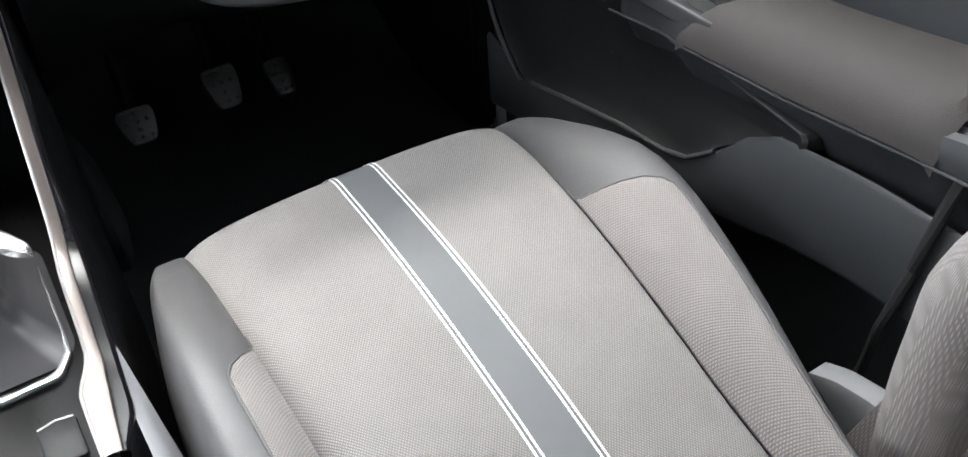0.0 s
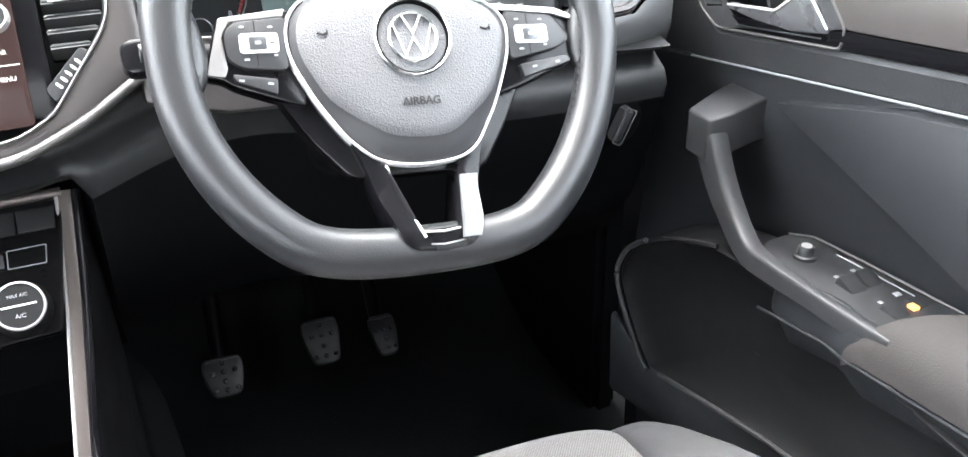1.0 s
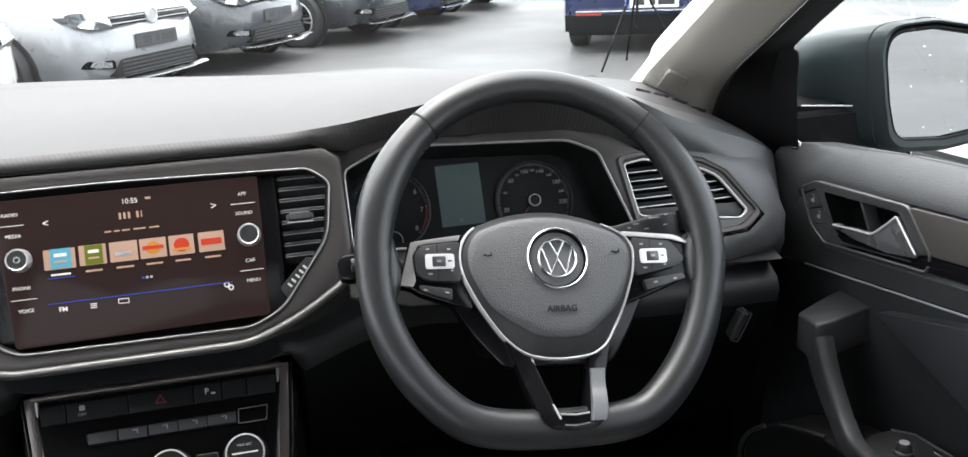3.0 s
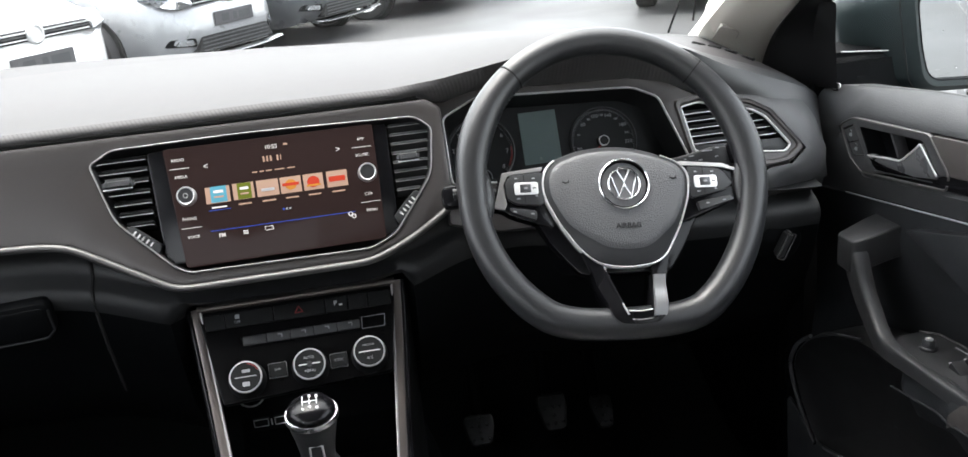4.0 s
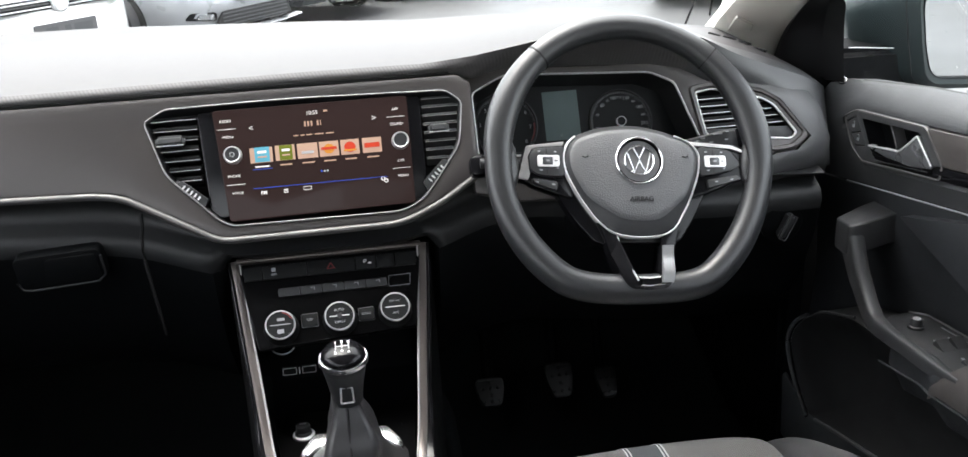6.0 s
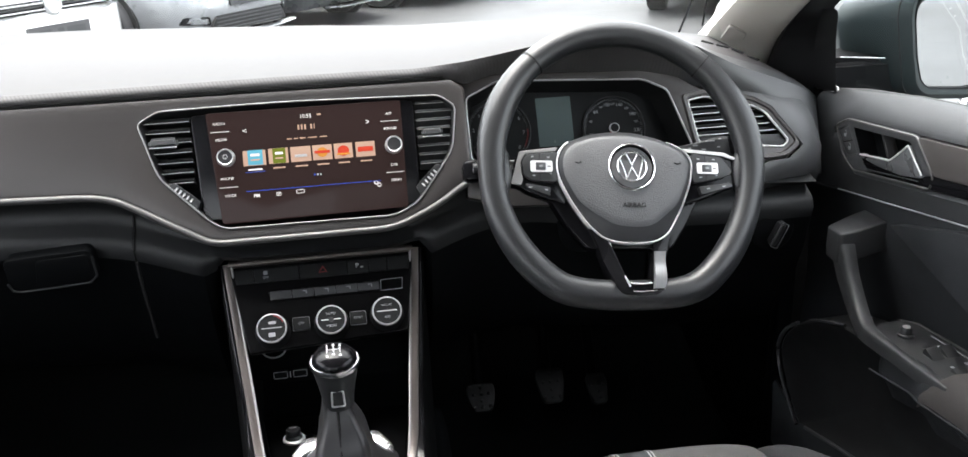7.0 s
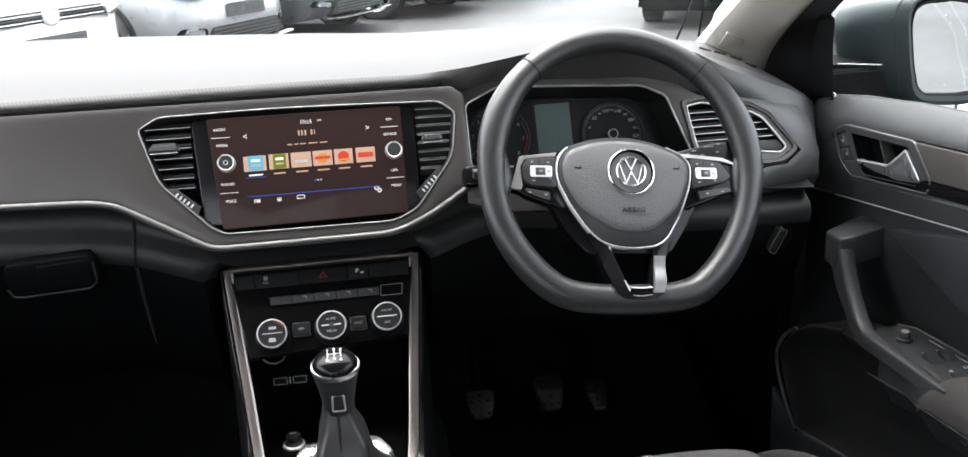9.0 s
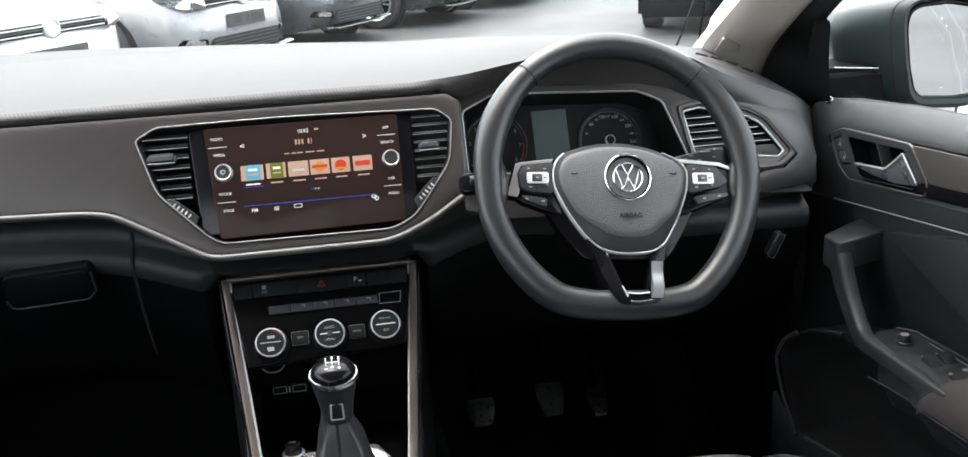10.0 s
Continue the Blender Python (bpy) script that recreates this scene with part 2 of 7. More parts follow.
def soften(bm, width, segments=2, least=35):
    edges = [e for e in bm.edges if len(e.link_faces) == 2 and e.calc_face_angle(0) > radians(least)]
    if width and edges:
        bmesh.ops.bevel(bm, geom=edges, offset=width, segments=segments, profile=0.5, affect="EDGES", clamp_overlap=True)


def prism(pts, z0, z1, bevel=0.0, holes=(), bm=None, m=None, segments=2):
    """A flat outline, with holes or without, drawn out from z0 to z1 in its own axes."""
    made = bmesh.new()
    edges = []
    for loop in (pts, *holes):
        vs = [made.verts.new((p[0], p[1], z0)) for p in loop]
        edges += [made.edges.new((vs[i - 1], vs[i])) for i in range(len(vs))]
    if holes:
        bmesh.ops.triangle_fill(made, edges=edges, use_beauty=True)
    else:
        made.faces.new([e.verts[0] for e in edges])
    up = bmesh.ops.extrude_face_region(made, geom=list(made.faces))
    bmesh.ops.translate(made, verts=[v for v in up["geom"] if isinstance(v, bmesh.types.BMVert)], vec=(0, 0, z1 - z0))
    bmesh.ops.recalc_face_normals(made, faces=made.faces)
    if bevel:
        soften(made, bevel, segments)
    if m is not None:
        bmesh.ops.transform(made, matrix=m, verts=made.verts)
    return merge(bm, made)


def merge(bm, made):
    if bm is None:
        return made
    me = bpy.data.meshes.new("join")
    made.to_mesh(me)
    made.free()
    bm.from_mesh(me)
    bpy.data.meshes.remove(me)
    return bm


def box(size, centre=(0, 0, 0), bevel=0.0, m=None, bm=None, segments=2):
    made = bmesh.new()
    bmesh.ops.create_cube(made, size=1)
    bmesh.ops.scale(made, vec=size, verts=made.verts)
    if bevel:
        bmesh.ops.bevel(made, geom=list(made.edges), offset=bevel, segments=segments, affect="EDGES", clamp_overlap=True)
    bmesh.ops.translate(made, vec=centre, verts=made.verts)
    if m is not None:
        bmesh.ops.transform(made, matrix=m, verts=made.verts)
    return merge(bm, made)


def grid(rows, closed_u=False, closed_v=False, caps=False, bm=None):
    """Quads through rows of points; caps close the first and last row."""
    made = bmesh.new()
    vs = [[made.verts.new(p) for p in row] for row in rows]
    nr, nc = len(vs), len(vs[0])
    for i in range(nr if closed_v else nr - 1):
        for j in range(nc if closed_u else nc - 1):
            a, b = vs[i], vs[(i + 1) % nr]
            made.faces.new((a[j], a[(j + 1) % nc], b[(j + 1) % nc], b[j]))
    if caps:
        made.faces.new(vs[0])
        made.faces.new(vs[-1][::-1])
    return merge(bm, made)


def lathe(profile, n=32, m=None, bm=None):
    """Turns (radius, height) pairs round the z axis; the ends are closed."""
    rows = [[(max(r, 1e-5) * math.cos(2 * math.pi * j / n), max(r, 1e-5) * math.sin(2 * math.pi * j / n), h) for j in range(n)] for r, h in profile]
    hollow = profile[0][0] > 1e-4 and profile[-1][0] > 1e-4
    made = grid(rows, closed_u=True, closed_v=hollow, caps=not hollow)
    if m is not None:
        bmesh.ops.transform(made, matrix=m, verts=made.verts)
    return merge(bm, made)


def outline(pts, width, height, z=0.0, closed=True, bm=None, inset=0.0, rise=0.35):
    """A moulding that follows a flat line: width across it, height out of its plane, with a rounded back."""
    k, rows = len(pts), []
    section = [(0, 0), (0.08, rise * height * 1.6), (0.3, height * 0.93), (0.5, height), (0.7, height * 0.93), (0.92, rise * height * 1.6), (1, 0)]
    for i in range(k):
        p = Vector(pts[i])
        a = Vector(pts[i - 1]) if (closed or i) else p - (Vector(pts[1]) - p)
        b = Vector(pts[(i + 1) % k]) if (closed or i < k - 1) else p + (p - Vector(pts[i - 1]))
        d1, d2 = (p - a).normalized(), (b - p).normalized()
        n1, n2 = Vector((d1.y, -d1.x)), Vector((d2.y, -d2.x))
        mid = (n1 + n2)
        mid = mid.normalized() / max(0.5, mid.normalized().dot(n1)) if mid.length > 1e-6 else n1
        rows.append([(*(p + mid * (width * (s - 0.5) + inset)), z + h) for s, h in section])
    return grid(rows, closed_u=True, closed_v=closed, caps=not closed, bm=bm)


def tube(points, radius, n=10, closed=False, bm=None, flat=1.0, up=(0, 0, 1)):
    """A round bar along points in space; radius: one value or one for each point."""
    rows, k = [], len(points)
    for i in range(k):
        p = Vector(points[i])
        a = Vector(points[i - 1]) if (closed or i) else p
        b = Vector(points[(i + 1) % k]) if (closed or i < k - 1) else p
        d = (b - a).normalized()
        side = d.cross(Vector(up))
        side = side.normalized() if side.length > 1e-5 else d.orthogonal().normalized()
        top = side.cross(d)
        r = radius[i] if hasattr(radius, "__len__") else radius
        rows.append([tuple(p + side * (r * math.cos(2 * math.pi * j / n)) + top * (r * flat * math.sin(2 * math.pi * j / n))) for j in range(n)])
    return grid(rows, closed_u=True, closed_v=closed, caps=not closed, bm=bm)


def curve_points(pts, n=8, closed=False):
    """A smooth line through points."""
    out, k = [], len(pts)
    for i in range(k if closed else k - 1):
        p = [Vector(pts[(i + o) % k] if closed else pts[min(max(i + o, 0), k - 1)]) for o in (-1, 0, 1, 2)]
        for j in range(n):
            t = j / n
            out.append(tuple(0.5 * (2 * p[1] + (p[2] - p[0]) * t + (2 * p[0] - 5 * p[1] + 4 * p[2] - p[3]) * t * t + (3 * p[1] - p[0] - 3 * p[2] + p[3]) * t ** 3)))
    if not closed:
        out.append(tuple(pts[-1]))
    return out


def interp(x, xs, ys):
    return float(np.interp(x, xs, ys))


def ease(x, a, b):
    t = min(1, max(0, (x - a) / (b - a)))
    return t * t * (3 - 2 * t)


def words(name, text, size, material, parent, x=0, y=0, z=0, turn=0, m=None, label="", bold=0.0, slant=0.0, align="CENTER"):
    """Printed characters, centred at x, y in the parent's axes."""
    cu = bpy.data.curves.new("text", "FONT")
    cu.body, cu.size, cu.align_x, cu.align_y, cu.extrude, cu.offset, cu.shear = text, size, align, "CENTER", 0.0002, bold, slant
    cu.resolution_u = 3
    tmp = new("text", cu)
    bpy.context.view_layer.update()
    me = bpy.data.meshes.new_from_object(tmp.evaluated_get(bpy.context.evaluated_depsgraph_get()))
    bpy.data.objects.remove(tmp)
    bpy.data.curves.remove(cu)
    me.name = name
    me.materials.clear()
    me.materials.append(material)
    ob = new(name, me)
    ob.matrix_basis = (m or Matrix()) @ pose(x, y, z, 0, 0, turn)
    ob.parent = parent
    return tagged(ob, label)


def bar(name, w, h, material, parent, x, y, z, r=0.0, t=0.0006):
    r = r or min(w, h) * 0.15
    pts = rounded([(x - w / 2, y - h / 2), (x + w / 2, y - h / 2), (x + w / 2, y + h / 2), (x - w / 2, y + h / 2)], r, 3)
    return part(name, prism(pts, z, z + t), material, parent)


def under(parent_m, world_bm):
    """Moves a mesh that was built in the world's axes into those of a thing."""
    bmesh.ops.transform(world_bm, matrix=parent_m.inverted(), verts=world_bm.verts)
    return world_bm


def leaning(x, y, z, lean, spin=0.0):
    """Axes on a panel that leans back by lean degrees: x to the right, y up the panel, z out of it towards the seats."""
    return Matrix.Translation((x, y, z)) @ Matrix.Rotation(radians(90 - lean), 4, "X") @ Matrix.Rotation(radians(spin), 4, "Z")


# ---- dashboard ----
LEAN = 22.8
DASH = leaning(0, 0.112, 0.997, LEAN)
RIGHT = leaning(0, 0.134, 0.997, LEAN)
COS = math.cos(radians(LEAN))


def up_dash(pts):
    return [(x, (z - 0.997) / COS) for x, z in pts]


dash_m = pose(0, 0.3, 0.9)
dashboard = thing("dashboard", dash_m, "black and brown-grey moulded car dashboard with bright top", "dashboard")


def lip_z(x):
    return interp(x, [-0.75, -0.4, 0.0, 0.14, 0.20, 0.26, 0.31, 0.37, 0.44, 0.50, 0.56, 0.62, 0.66, 0.70, 0.75],
                  [1.083, 1.090, 1.092, 1.091, 1.096, 1.110, 1.122, 1.128, 1.121, 1.098, 1.068, 1.045, 1.030, 1.012, 0.985])


def lip_y(x):
    return interp(x, [-0.75, 0.1, 0.20, 0.25, 0.30, 0.37, 0.44, 0.49, 0.53, 0.60, 0.64, 0.68, 0.72, 0.75], [0.150, 0.150, 0.146, 0.126, 0.106, 0.098, 0.106, 0.128, 0.150, 0.164, 0.172, 0.188, 0.225, 0.27])


def far_y(x):
    return interp(x, [-0.75, -0.60, -0.45, -0.30, -0.15, 0.0, 0.15, 0.30, 0.45, 0.53, 0.612, 0.70, 0.75], [0.36, 0.42, 0.478, 0.53, 0.556, 0.57, 0.556, 0.53, 0.47, 0.42, 0.36, 0.33, 0.32])


def far_z(x):
    return interp(x, [-0.75, -0.437, -0.329, -0.183, -0.05, 0.15, 0.316, 0.45, 0.563, 0.612, 0.66, 0.70, 0.75], [1.129, 1.122, 1.117, 1.108, 1.101, 1.092, 1.094, 1.086, 1.0785, 1.074, 1.048, 1.02, 0.97])


def top_point(x, t):
    y = lip_y(x) + (far_y(x) - lip_y(x)) * t
    z = lip_z(x) + (far_z(x) - lip_z(x)) * (t ** 1.15) + 0.010 * math.sin(math.pi * t) * (1 - t)
    return (x, y, z)


xs = [-0.74 + 1.47 * i / 84 for i in range(85)]
rows = []
for t in (0, 0.008, 0.03, 0.07, 0.13, 0.2, 0.3, 0.4, 0.5, 0.6, 0.7, 0.8, 0.9, 0.97, 1.0):
    rows.append([top_point(x, t) for x in xs])
rows.append([(x, far_y(x) + 0.01, far_z(x) - 0.05) for x in xs])
rows.append([(x, lip_y(x) + 0.06, lip_z(x) - 0.055) for x in xs])
cut = next(i for i, x in enumerate(xs) if x > 0.47)
near = 6
made = grid([r[:cut + 1] for r in rows])
made = grid([r[cut:] for r in rows[near - 1:]], bm=made)
part("top_pad", under(dash_m, made), M_TOP, dashboard, "grey dashboard top lit by the windscreen")
part("corner_pad", under(dash_m, grid([r[cut:] for r in rows[:near]])), M_CORNER, dashboard, "black dashboard corner towards the pillar")


# dark lip below the top pad, taller where it hoods the instruments
def brow_z(x):
    return interp(x, [-0.75, 0.17, 0.20, 0.24, 0.435, 0.47, 0.50, 0.60, 0.64, 0.66, 0.70, 0.75], [1.076, 1.076, 1.062, 1.072, 1.062, 1.052, 1.042, 1.018, 0.985, 0.95, 0.90, 0.88])


def brow_y(x):
    return interp(x, [-0.75, 0.15, 0.22, 0.46, 0.52, 0.62, 0.66, 0.70, 0.75], [0.150, 0.150, 0.168, 0.168, 0.165, 0.150, 0.148, 0.165, 0.23])


rows = []
for k in range(9):
    t = k / 8
    bulge = 0.006 * math.sin(math.pi * t)
    rows.append([(x, lip_y(x) + (brow_y(x) - lip_y(x)) * t - bulge, lip_z(x) + (brow_z(x) - lip_z(x)) * t) for x in xs])
rows.append([(x, brow_y(x) + 0.05, brow_z(x) - 0.002) for x in xs])
rows.append([(x, lip_y(x) + 0.05, lip_z(x) - 0.012) for x in xs])
part("lip", under(dash_m, grid([r[:cut + 1] for r in rows], closed_v=True)), M_LIP, dashboard, "black ribbed lip under the dashboard top")
part("corner_lip", under(dash_m, grid([r[cut:] for r in rows], closed_v=True)), M_CORNER, dashboard, "dark grey dashboard corner")

part("lip_edge", under(dash_m, tube([(x, brow_y(x) - 0.003, brow_z(x) + 0.001) for x in xs if x < 0.17], 0.0014, 6)), M_SEAM, dashboard, "thin dark joint under the lip")

# brown-grey trim round the screen, and the screen's bright frame
FRAME = [(-0.201, 0.056), (-0.176, 0.070), (-0.03, 0.0715), (0.163, 0.066), (0.182, 0.051), (0.174, -0.003), (0.125, -0.065), (0.096, -0.079),
         (-0.109, -0.077), (-0.124, -0.069), (-0.181, -0.010)]
frame_line = rounded(FRAME, [0.006, 0.006, 0.05, 0.008, 0.007, 0.014, 0.010, 0.012, 0.012, 0.012, 0.012], 4)
TRIM_LOW = [(-0.74, 0.985), (-0.36, 0.979), (-0.262, 0.9755), (-0.231, 0.970), (-0.186, 0.946), (-0.130, 0.916), (-0.115, 0.913), (0.093, 0.913), (0.143, 0.932), (0.196, 0.962)]
low_line = up_dash(TRIM_LOW)
trim_out = [(-0.74, 0.0855), (-0.74, low_line[0][1])] + low_line[1:] + [(0.196, 0.074), (0.180, 0.0855)]
bm = prism(trim_out, -0.03, 0.0, 0.004, holes=[frame_line])
part("trim_panel", bm, M_TRIM, dashboard, "brown-grey satin trim panel", at=dash_m.inverted() @ DASH)
part("trim_edge", outline([low_line[0]] + rounded(low_line, 0.02, 4)[5:-5] + [low_line[-1]], 0.0085, 0.006, -0.002, closed=False, inset=0.003), M_STRIP, dashboard, "satin silver lower edge strip", at=dash_m.inverted() @ DASH)
part("frame_strip", outline(frame_line, 0.0022, 0.003, -0.0012), M_EDGE, dashboard, "thin chrome frame line", at=dash_m.inverted() @ DASH)

# recess walls behind the frame
bm = bmesh.new()
inner = [(x * 0.985, y * 0.975) for x, y in frame_line]
bm = grid([[(x, y, 0.0) for x, y in frame_line], [(x, y, -0.006) for x, y in inner], [(x, y, -0.045) for x, y in inner], [(x * 0.02, y * 0.02, -0.045) for x, y in inner]], closed_u=True)
part("recess", bm, M_SOFT, dashboard, "black recess behind the screen", at=dash_m.inverted() @ DASH)


def vent(parent, m, left, right, low, high, count, flap, name="air_vent", lit=False):
    """An air vent: slats between two slanted sides, and a tab to steer them. left, right: x at a height. lit: tips the
    slats further and puts the light on them into a paler colour.
    """
    body = part(name, prism([(left(low), low), (right(low), low), (right(high), high), (left(high), high)], -0.04, -0.036), M_SEAM, parent, "black air vent with slats", at=m)
    for i in range(count):
        y = low + (high - low) * (i + 0.5) / count
        w = right(y) - left(y)
        bm = box((w, 0.0035, 0.020), ((left(y) + right(y)) / 2, 0, 0), 0.0012)
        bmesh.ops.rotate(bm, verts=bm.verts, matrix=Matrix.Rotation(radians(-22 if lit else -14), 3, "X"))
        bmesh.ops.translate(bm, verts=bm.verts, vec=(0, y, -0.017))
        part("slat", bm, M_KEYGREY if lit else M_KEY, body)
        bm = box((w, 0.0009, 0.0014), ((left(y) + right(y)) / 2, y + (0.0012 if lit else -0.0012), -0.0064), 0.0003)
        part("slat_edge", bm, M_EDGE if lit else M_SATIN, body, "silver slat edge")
    fx, fy, fw = flap
    bm = box((fw, 0.0130, 0.016), (fx, fy, 0.0), 0.004, segments=3)
    box((fw * 0.7, 0.003, 0.016), (fx, fy + 0.001, -0.002), 0.001, bm=bm)
    part("tab", bm, M_GREY, body, "dark grey vent tab")
    part("tab_edge", box((fw * 0.96, 0.0012, 0.0012), (fx, fy - 0.0056, 0.0052), 0.0004), M_RING, body)
    return body


vent(dashboard, dash_m.inverted() @ DASH, lambda y: interp(y, [-0.06, -0.01, 0.056, 0.07], [-0.135, -0.176, -0.197, -0.175]), lambda y: -0.141, -0.022, 0.064, 7, (-0.172, 0.031, 0.034))
# same slats as the left vent, coloured paler for the light on them
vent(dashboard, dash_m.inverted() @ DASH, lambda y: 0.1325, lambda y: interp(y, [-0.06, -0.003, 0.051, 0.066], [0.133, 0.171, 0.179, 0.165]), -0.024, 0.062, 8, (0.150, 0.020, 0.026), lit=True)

# small thumb wheels under the vents
for sx, sy, ang in ((-0.1535, -0.0325, -41), (0.1412, -0.0368, 44)):
    m = dash_m.inverted() @ DASH @ pose(sx, sy, 0.001, 0, 0, ang)
    holder = part("roller_panel", prism(rounded([(-0.022, -0.0055), (0.024, -0.0055), (0.020, 0.0055), (-0.019, 0.0055)], 0.003), -0.02, -0.001, 0.001), M_SOFT, dashboard, "black thumb wheel surround", at=m)
    for k in range(5):
        part("roller_rib", box((0.0020, 0.0062, 0.003), (-0.011 + 0.0055 * k, 0, -0.0005), 0.0008), M_RING, holder)

# ---- lower dashboard ----
def low_z(x):
    return interp(x, [p[0] for p in TRIM_LOW] + [0.24, 0.5, 0.62, 0.75], [p[1] for p in TRIM_LOW] + [0.955, 0.925, 0.915, 0.91])


def ledge_z(x):
    return interp(x, [-0.74, -0.4, -0.24, -0.18, -0.12, 0.11, 0.18, 0.24, 0.34, 0.50, 0.62, 0.75], [0.932, 0.928, 0.918, 0.900, 0.882, 0.880, 0.905, 0.915, 0.90, 0.885, 0.885, 0.885])


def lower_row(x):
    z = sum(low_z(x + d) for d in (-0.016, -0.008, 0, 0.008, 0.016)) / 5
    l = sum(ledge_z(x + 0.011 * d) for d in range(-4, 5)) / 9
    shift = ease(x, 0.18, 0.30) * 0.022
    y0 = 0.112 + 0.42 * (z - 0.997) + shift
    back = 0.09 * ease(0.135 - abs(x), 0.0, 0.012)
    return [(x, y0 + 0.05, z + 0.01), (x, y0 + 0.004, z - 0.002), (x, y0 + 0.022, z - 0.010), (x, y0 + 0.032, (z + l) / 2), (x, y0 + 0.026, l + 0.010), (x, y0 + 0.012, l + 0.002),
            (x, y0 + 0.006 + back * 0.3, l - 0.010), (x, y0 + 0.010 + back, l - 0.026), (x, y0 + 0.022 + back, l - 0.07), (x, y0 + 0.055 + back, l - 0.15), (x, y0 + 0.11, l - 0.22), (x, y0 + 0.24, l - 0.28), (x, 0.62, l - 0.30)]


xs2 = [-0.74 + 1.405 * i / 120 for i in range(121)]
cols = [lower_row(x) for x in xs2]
# one moulding in two blacks: ledge toned for light, panel below for shade
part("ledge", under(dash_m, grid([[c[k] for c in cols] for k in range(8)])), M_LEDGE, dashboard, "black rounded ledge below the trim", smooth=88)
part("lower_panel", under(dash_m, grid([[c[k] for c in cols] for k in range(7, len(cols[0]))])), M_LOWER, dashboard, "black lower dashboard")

# glove box: split line, lid handle in its recess
bm = tube([(-0.222, lower_row(-0.222)[k][1] - 0.0005, lower_row(-0.222)[k][2]) for k in (3, 4, 5, 6, 7, 8, 9)], 0.0022, 6)
part("split_line", under(dash_m, bm), M_SEAM, dashboard)
GLOVE = leaning(-0.317, 0.094, 0.889, -7, 3)
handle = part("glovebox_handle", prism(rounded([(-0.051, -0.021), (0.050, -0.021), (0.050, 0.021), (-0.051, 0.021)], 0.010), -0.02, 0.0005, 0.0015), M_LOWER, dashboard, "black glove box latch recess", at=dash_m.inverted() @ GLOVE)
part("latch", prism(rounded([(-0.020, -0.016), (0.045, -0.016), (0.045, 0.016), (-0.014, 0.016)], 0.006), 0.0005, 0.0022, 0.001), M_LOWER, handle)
part("recess_rim", tube([(-0.052, -0.010, 0.001), (-0.048, -0.020, 0.001), (-0.038, -0.0225, 0.001), (0.040, -0.0225, 0.001), (0.050, -0.014, 0.001), (0.050, 0.012, 0.001)], 0.0016, 8), M_LEDGE, handle, "thin rim round the latch recess")

# ---- right side of the dashboard: instruments and outer vent ----
CLUSTER = up_dash([(0.199, 0.972), (0.500, 0.955), (0.468, 1.041), (0.436, 1.0555), (0.243, 1.066), (0.199, 1.047)])
cluster_line = rounded(CLUSTER, [0.008, 0.008, 0.007, 0.010, 0.010, 0.007], 4)
VENT = [(0.504, -0.0260), (0.620, -0.0410), (0.630, -0.0335), (0.601, 0.0075), (0.585, 0.0170), (0.5175, 0.0345), (0.4945, 0.0310)]
vent_line = rounded(VENT, [0.005, 0.005, 0.005, 0.006, 0.006, 0.004, 0.004], 4)
BEZEL_OUT = [(0.4990, -0.0420), (0.597, -0.0565), (0.6250, -0.0545), (0.6460, -0.0388), (0.6095, 0.0140), (0.584, 0.0290), (0.514, 0.0440), (0.4848, 0.0400)]
bezel_line = rounded(BEZEL_OUT, 0.007, 4)
PANEL = up_dash([(0.190, 0.930), (0.25, 0.915), (0.50, 0.905)]) + [(0.560, -0.0720), (0.597, -0.0580), (0.6260, -0.0560), (0.6480, -0.0390), (0.6105, 0.0148), (0.585, 0.0302), (0.514, 0.0455), (0.455, 0.0800)] + up_dash([(0.24, 1.080), (0.190, 1.068)])
bm = prism(PANEL, -0.04, 0.0, 0.004, holes=[cluster_line, vent_line])
part("instrument_surround", bm, M_TRIM, dashboard, "brown-grey surround of instruments and vent", at=dash_m.inverted() @ RIGHT)
part("frame_strip", outline(vent_line, 0.0026, 0.003, -0.0012), M_RING, dashboard, "thin chrome vent line", at=dash_m.inverted() @ RIGHT)
bm = grid([[(x, y, -0.002) for x, y in bezel_line], [(0.565 + (x - 0.565) * 0.975, -0.006 + (y + 0.006) * 0.965, 0.0045) for x, y in bezel_line], [(0.565 + (x - 0.565) * 0.925, -0.006 + (y + 0.006) * 0.89, 0.0040) for x, y in bezel_line], [(0.565 + (x - 0.565) * 0.905, -0.006 + (y + 0.006) * 0.86, 0.0002) for x, y in bezel_line]], closed_u=True)
part("vent_bezel", bm, M_TRIM, dashboard, "raised brown-grey vent bezel", at=dash_m.inverted() @ RIGHT)
bm = grid([[(x, y, 0.0) for x, y in vent_line], [(0.57 + (x - 0.57) * 0.97, y * 0.97 - 0.0004, -0.045) for x, y in vent_line]], closed_u=True)
part("vent_throat", bm, M_SEAM, dashboard, at=dash_m.inverted() @ RIGHT)
vent(dashboard, dash_m.inverted() @ RIGHT, lambda y: interp(y, [-0.028, 0.031], [0.505, 0.4955]), lambda y: interp(y, [-0.041, -0.0335, 0.0075, 0.017, 0.0345], [0.622, 0.629, 0.600, 0.585, 0.519]), -0.020, 0.028, 5, (0.565, -0.034, 0.05))
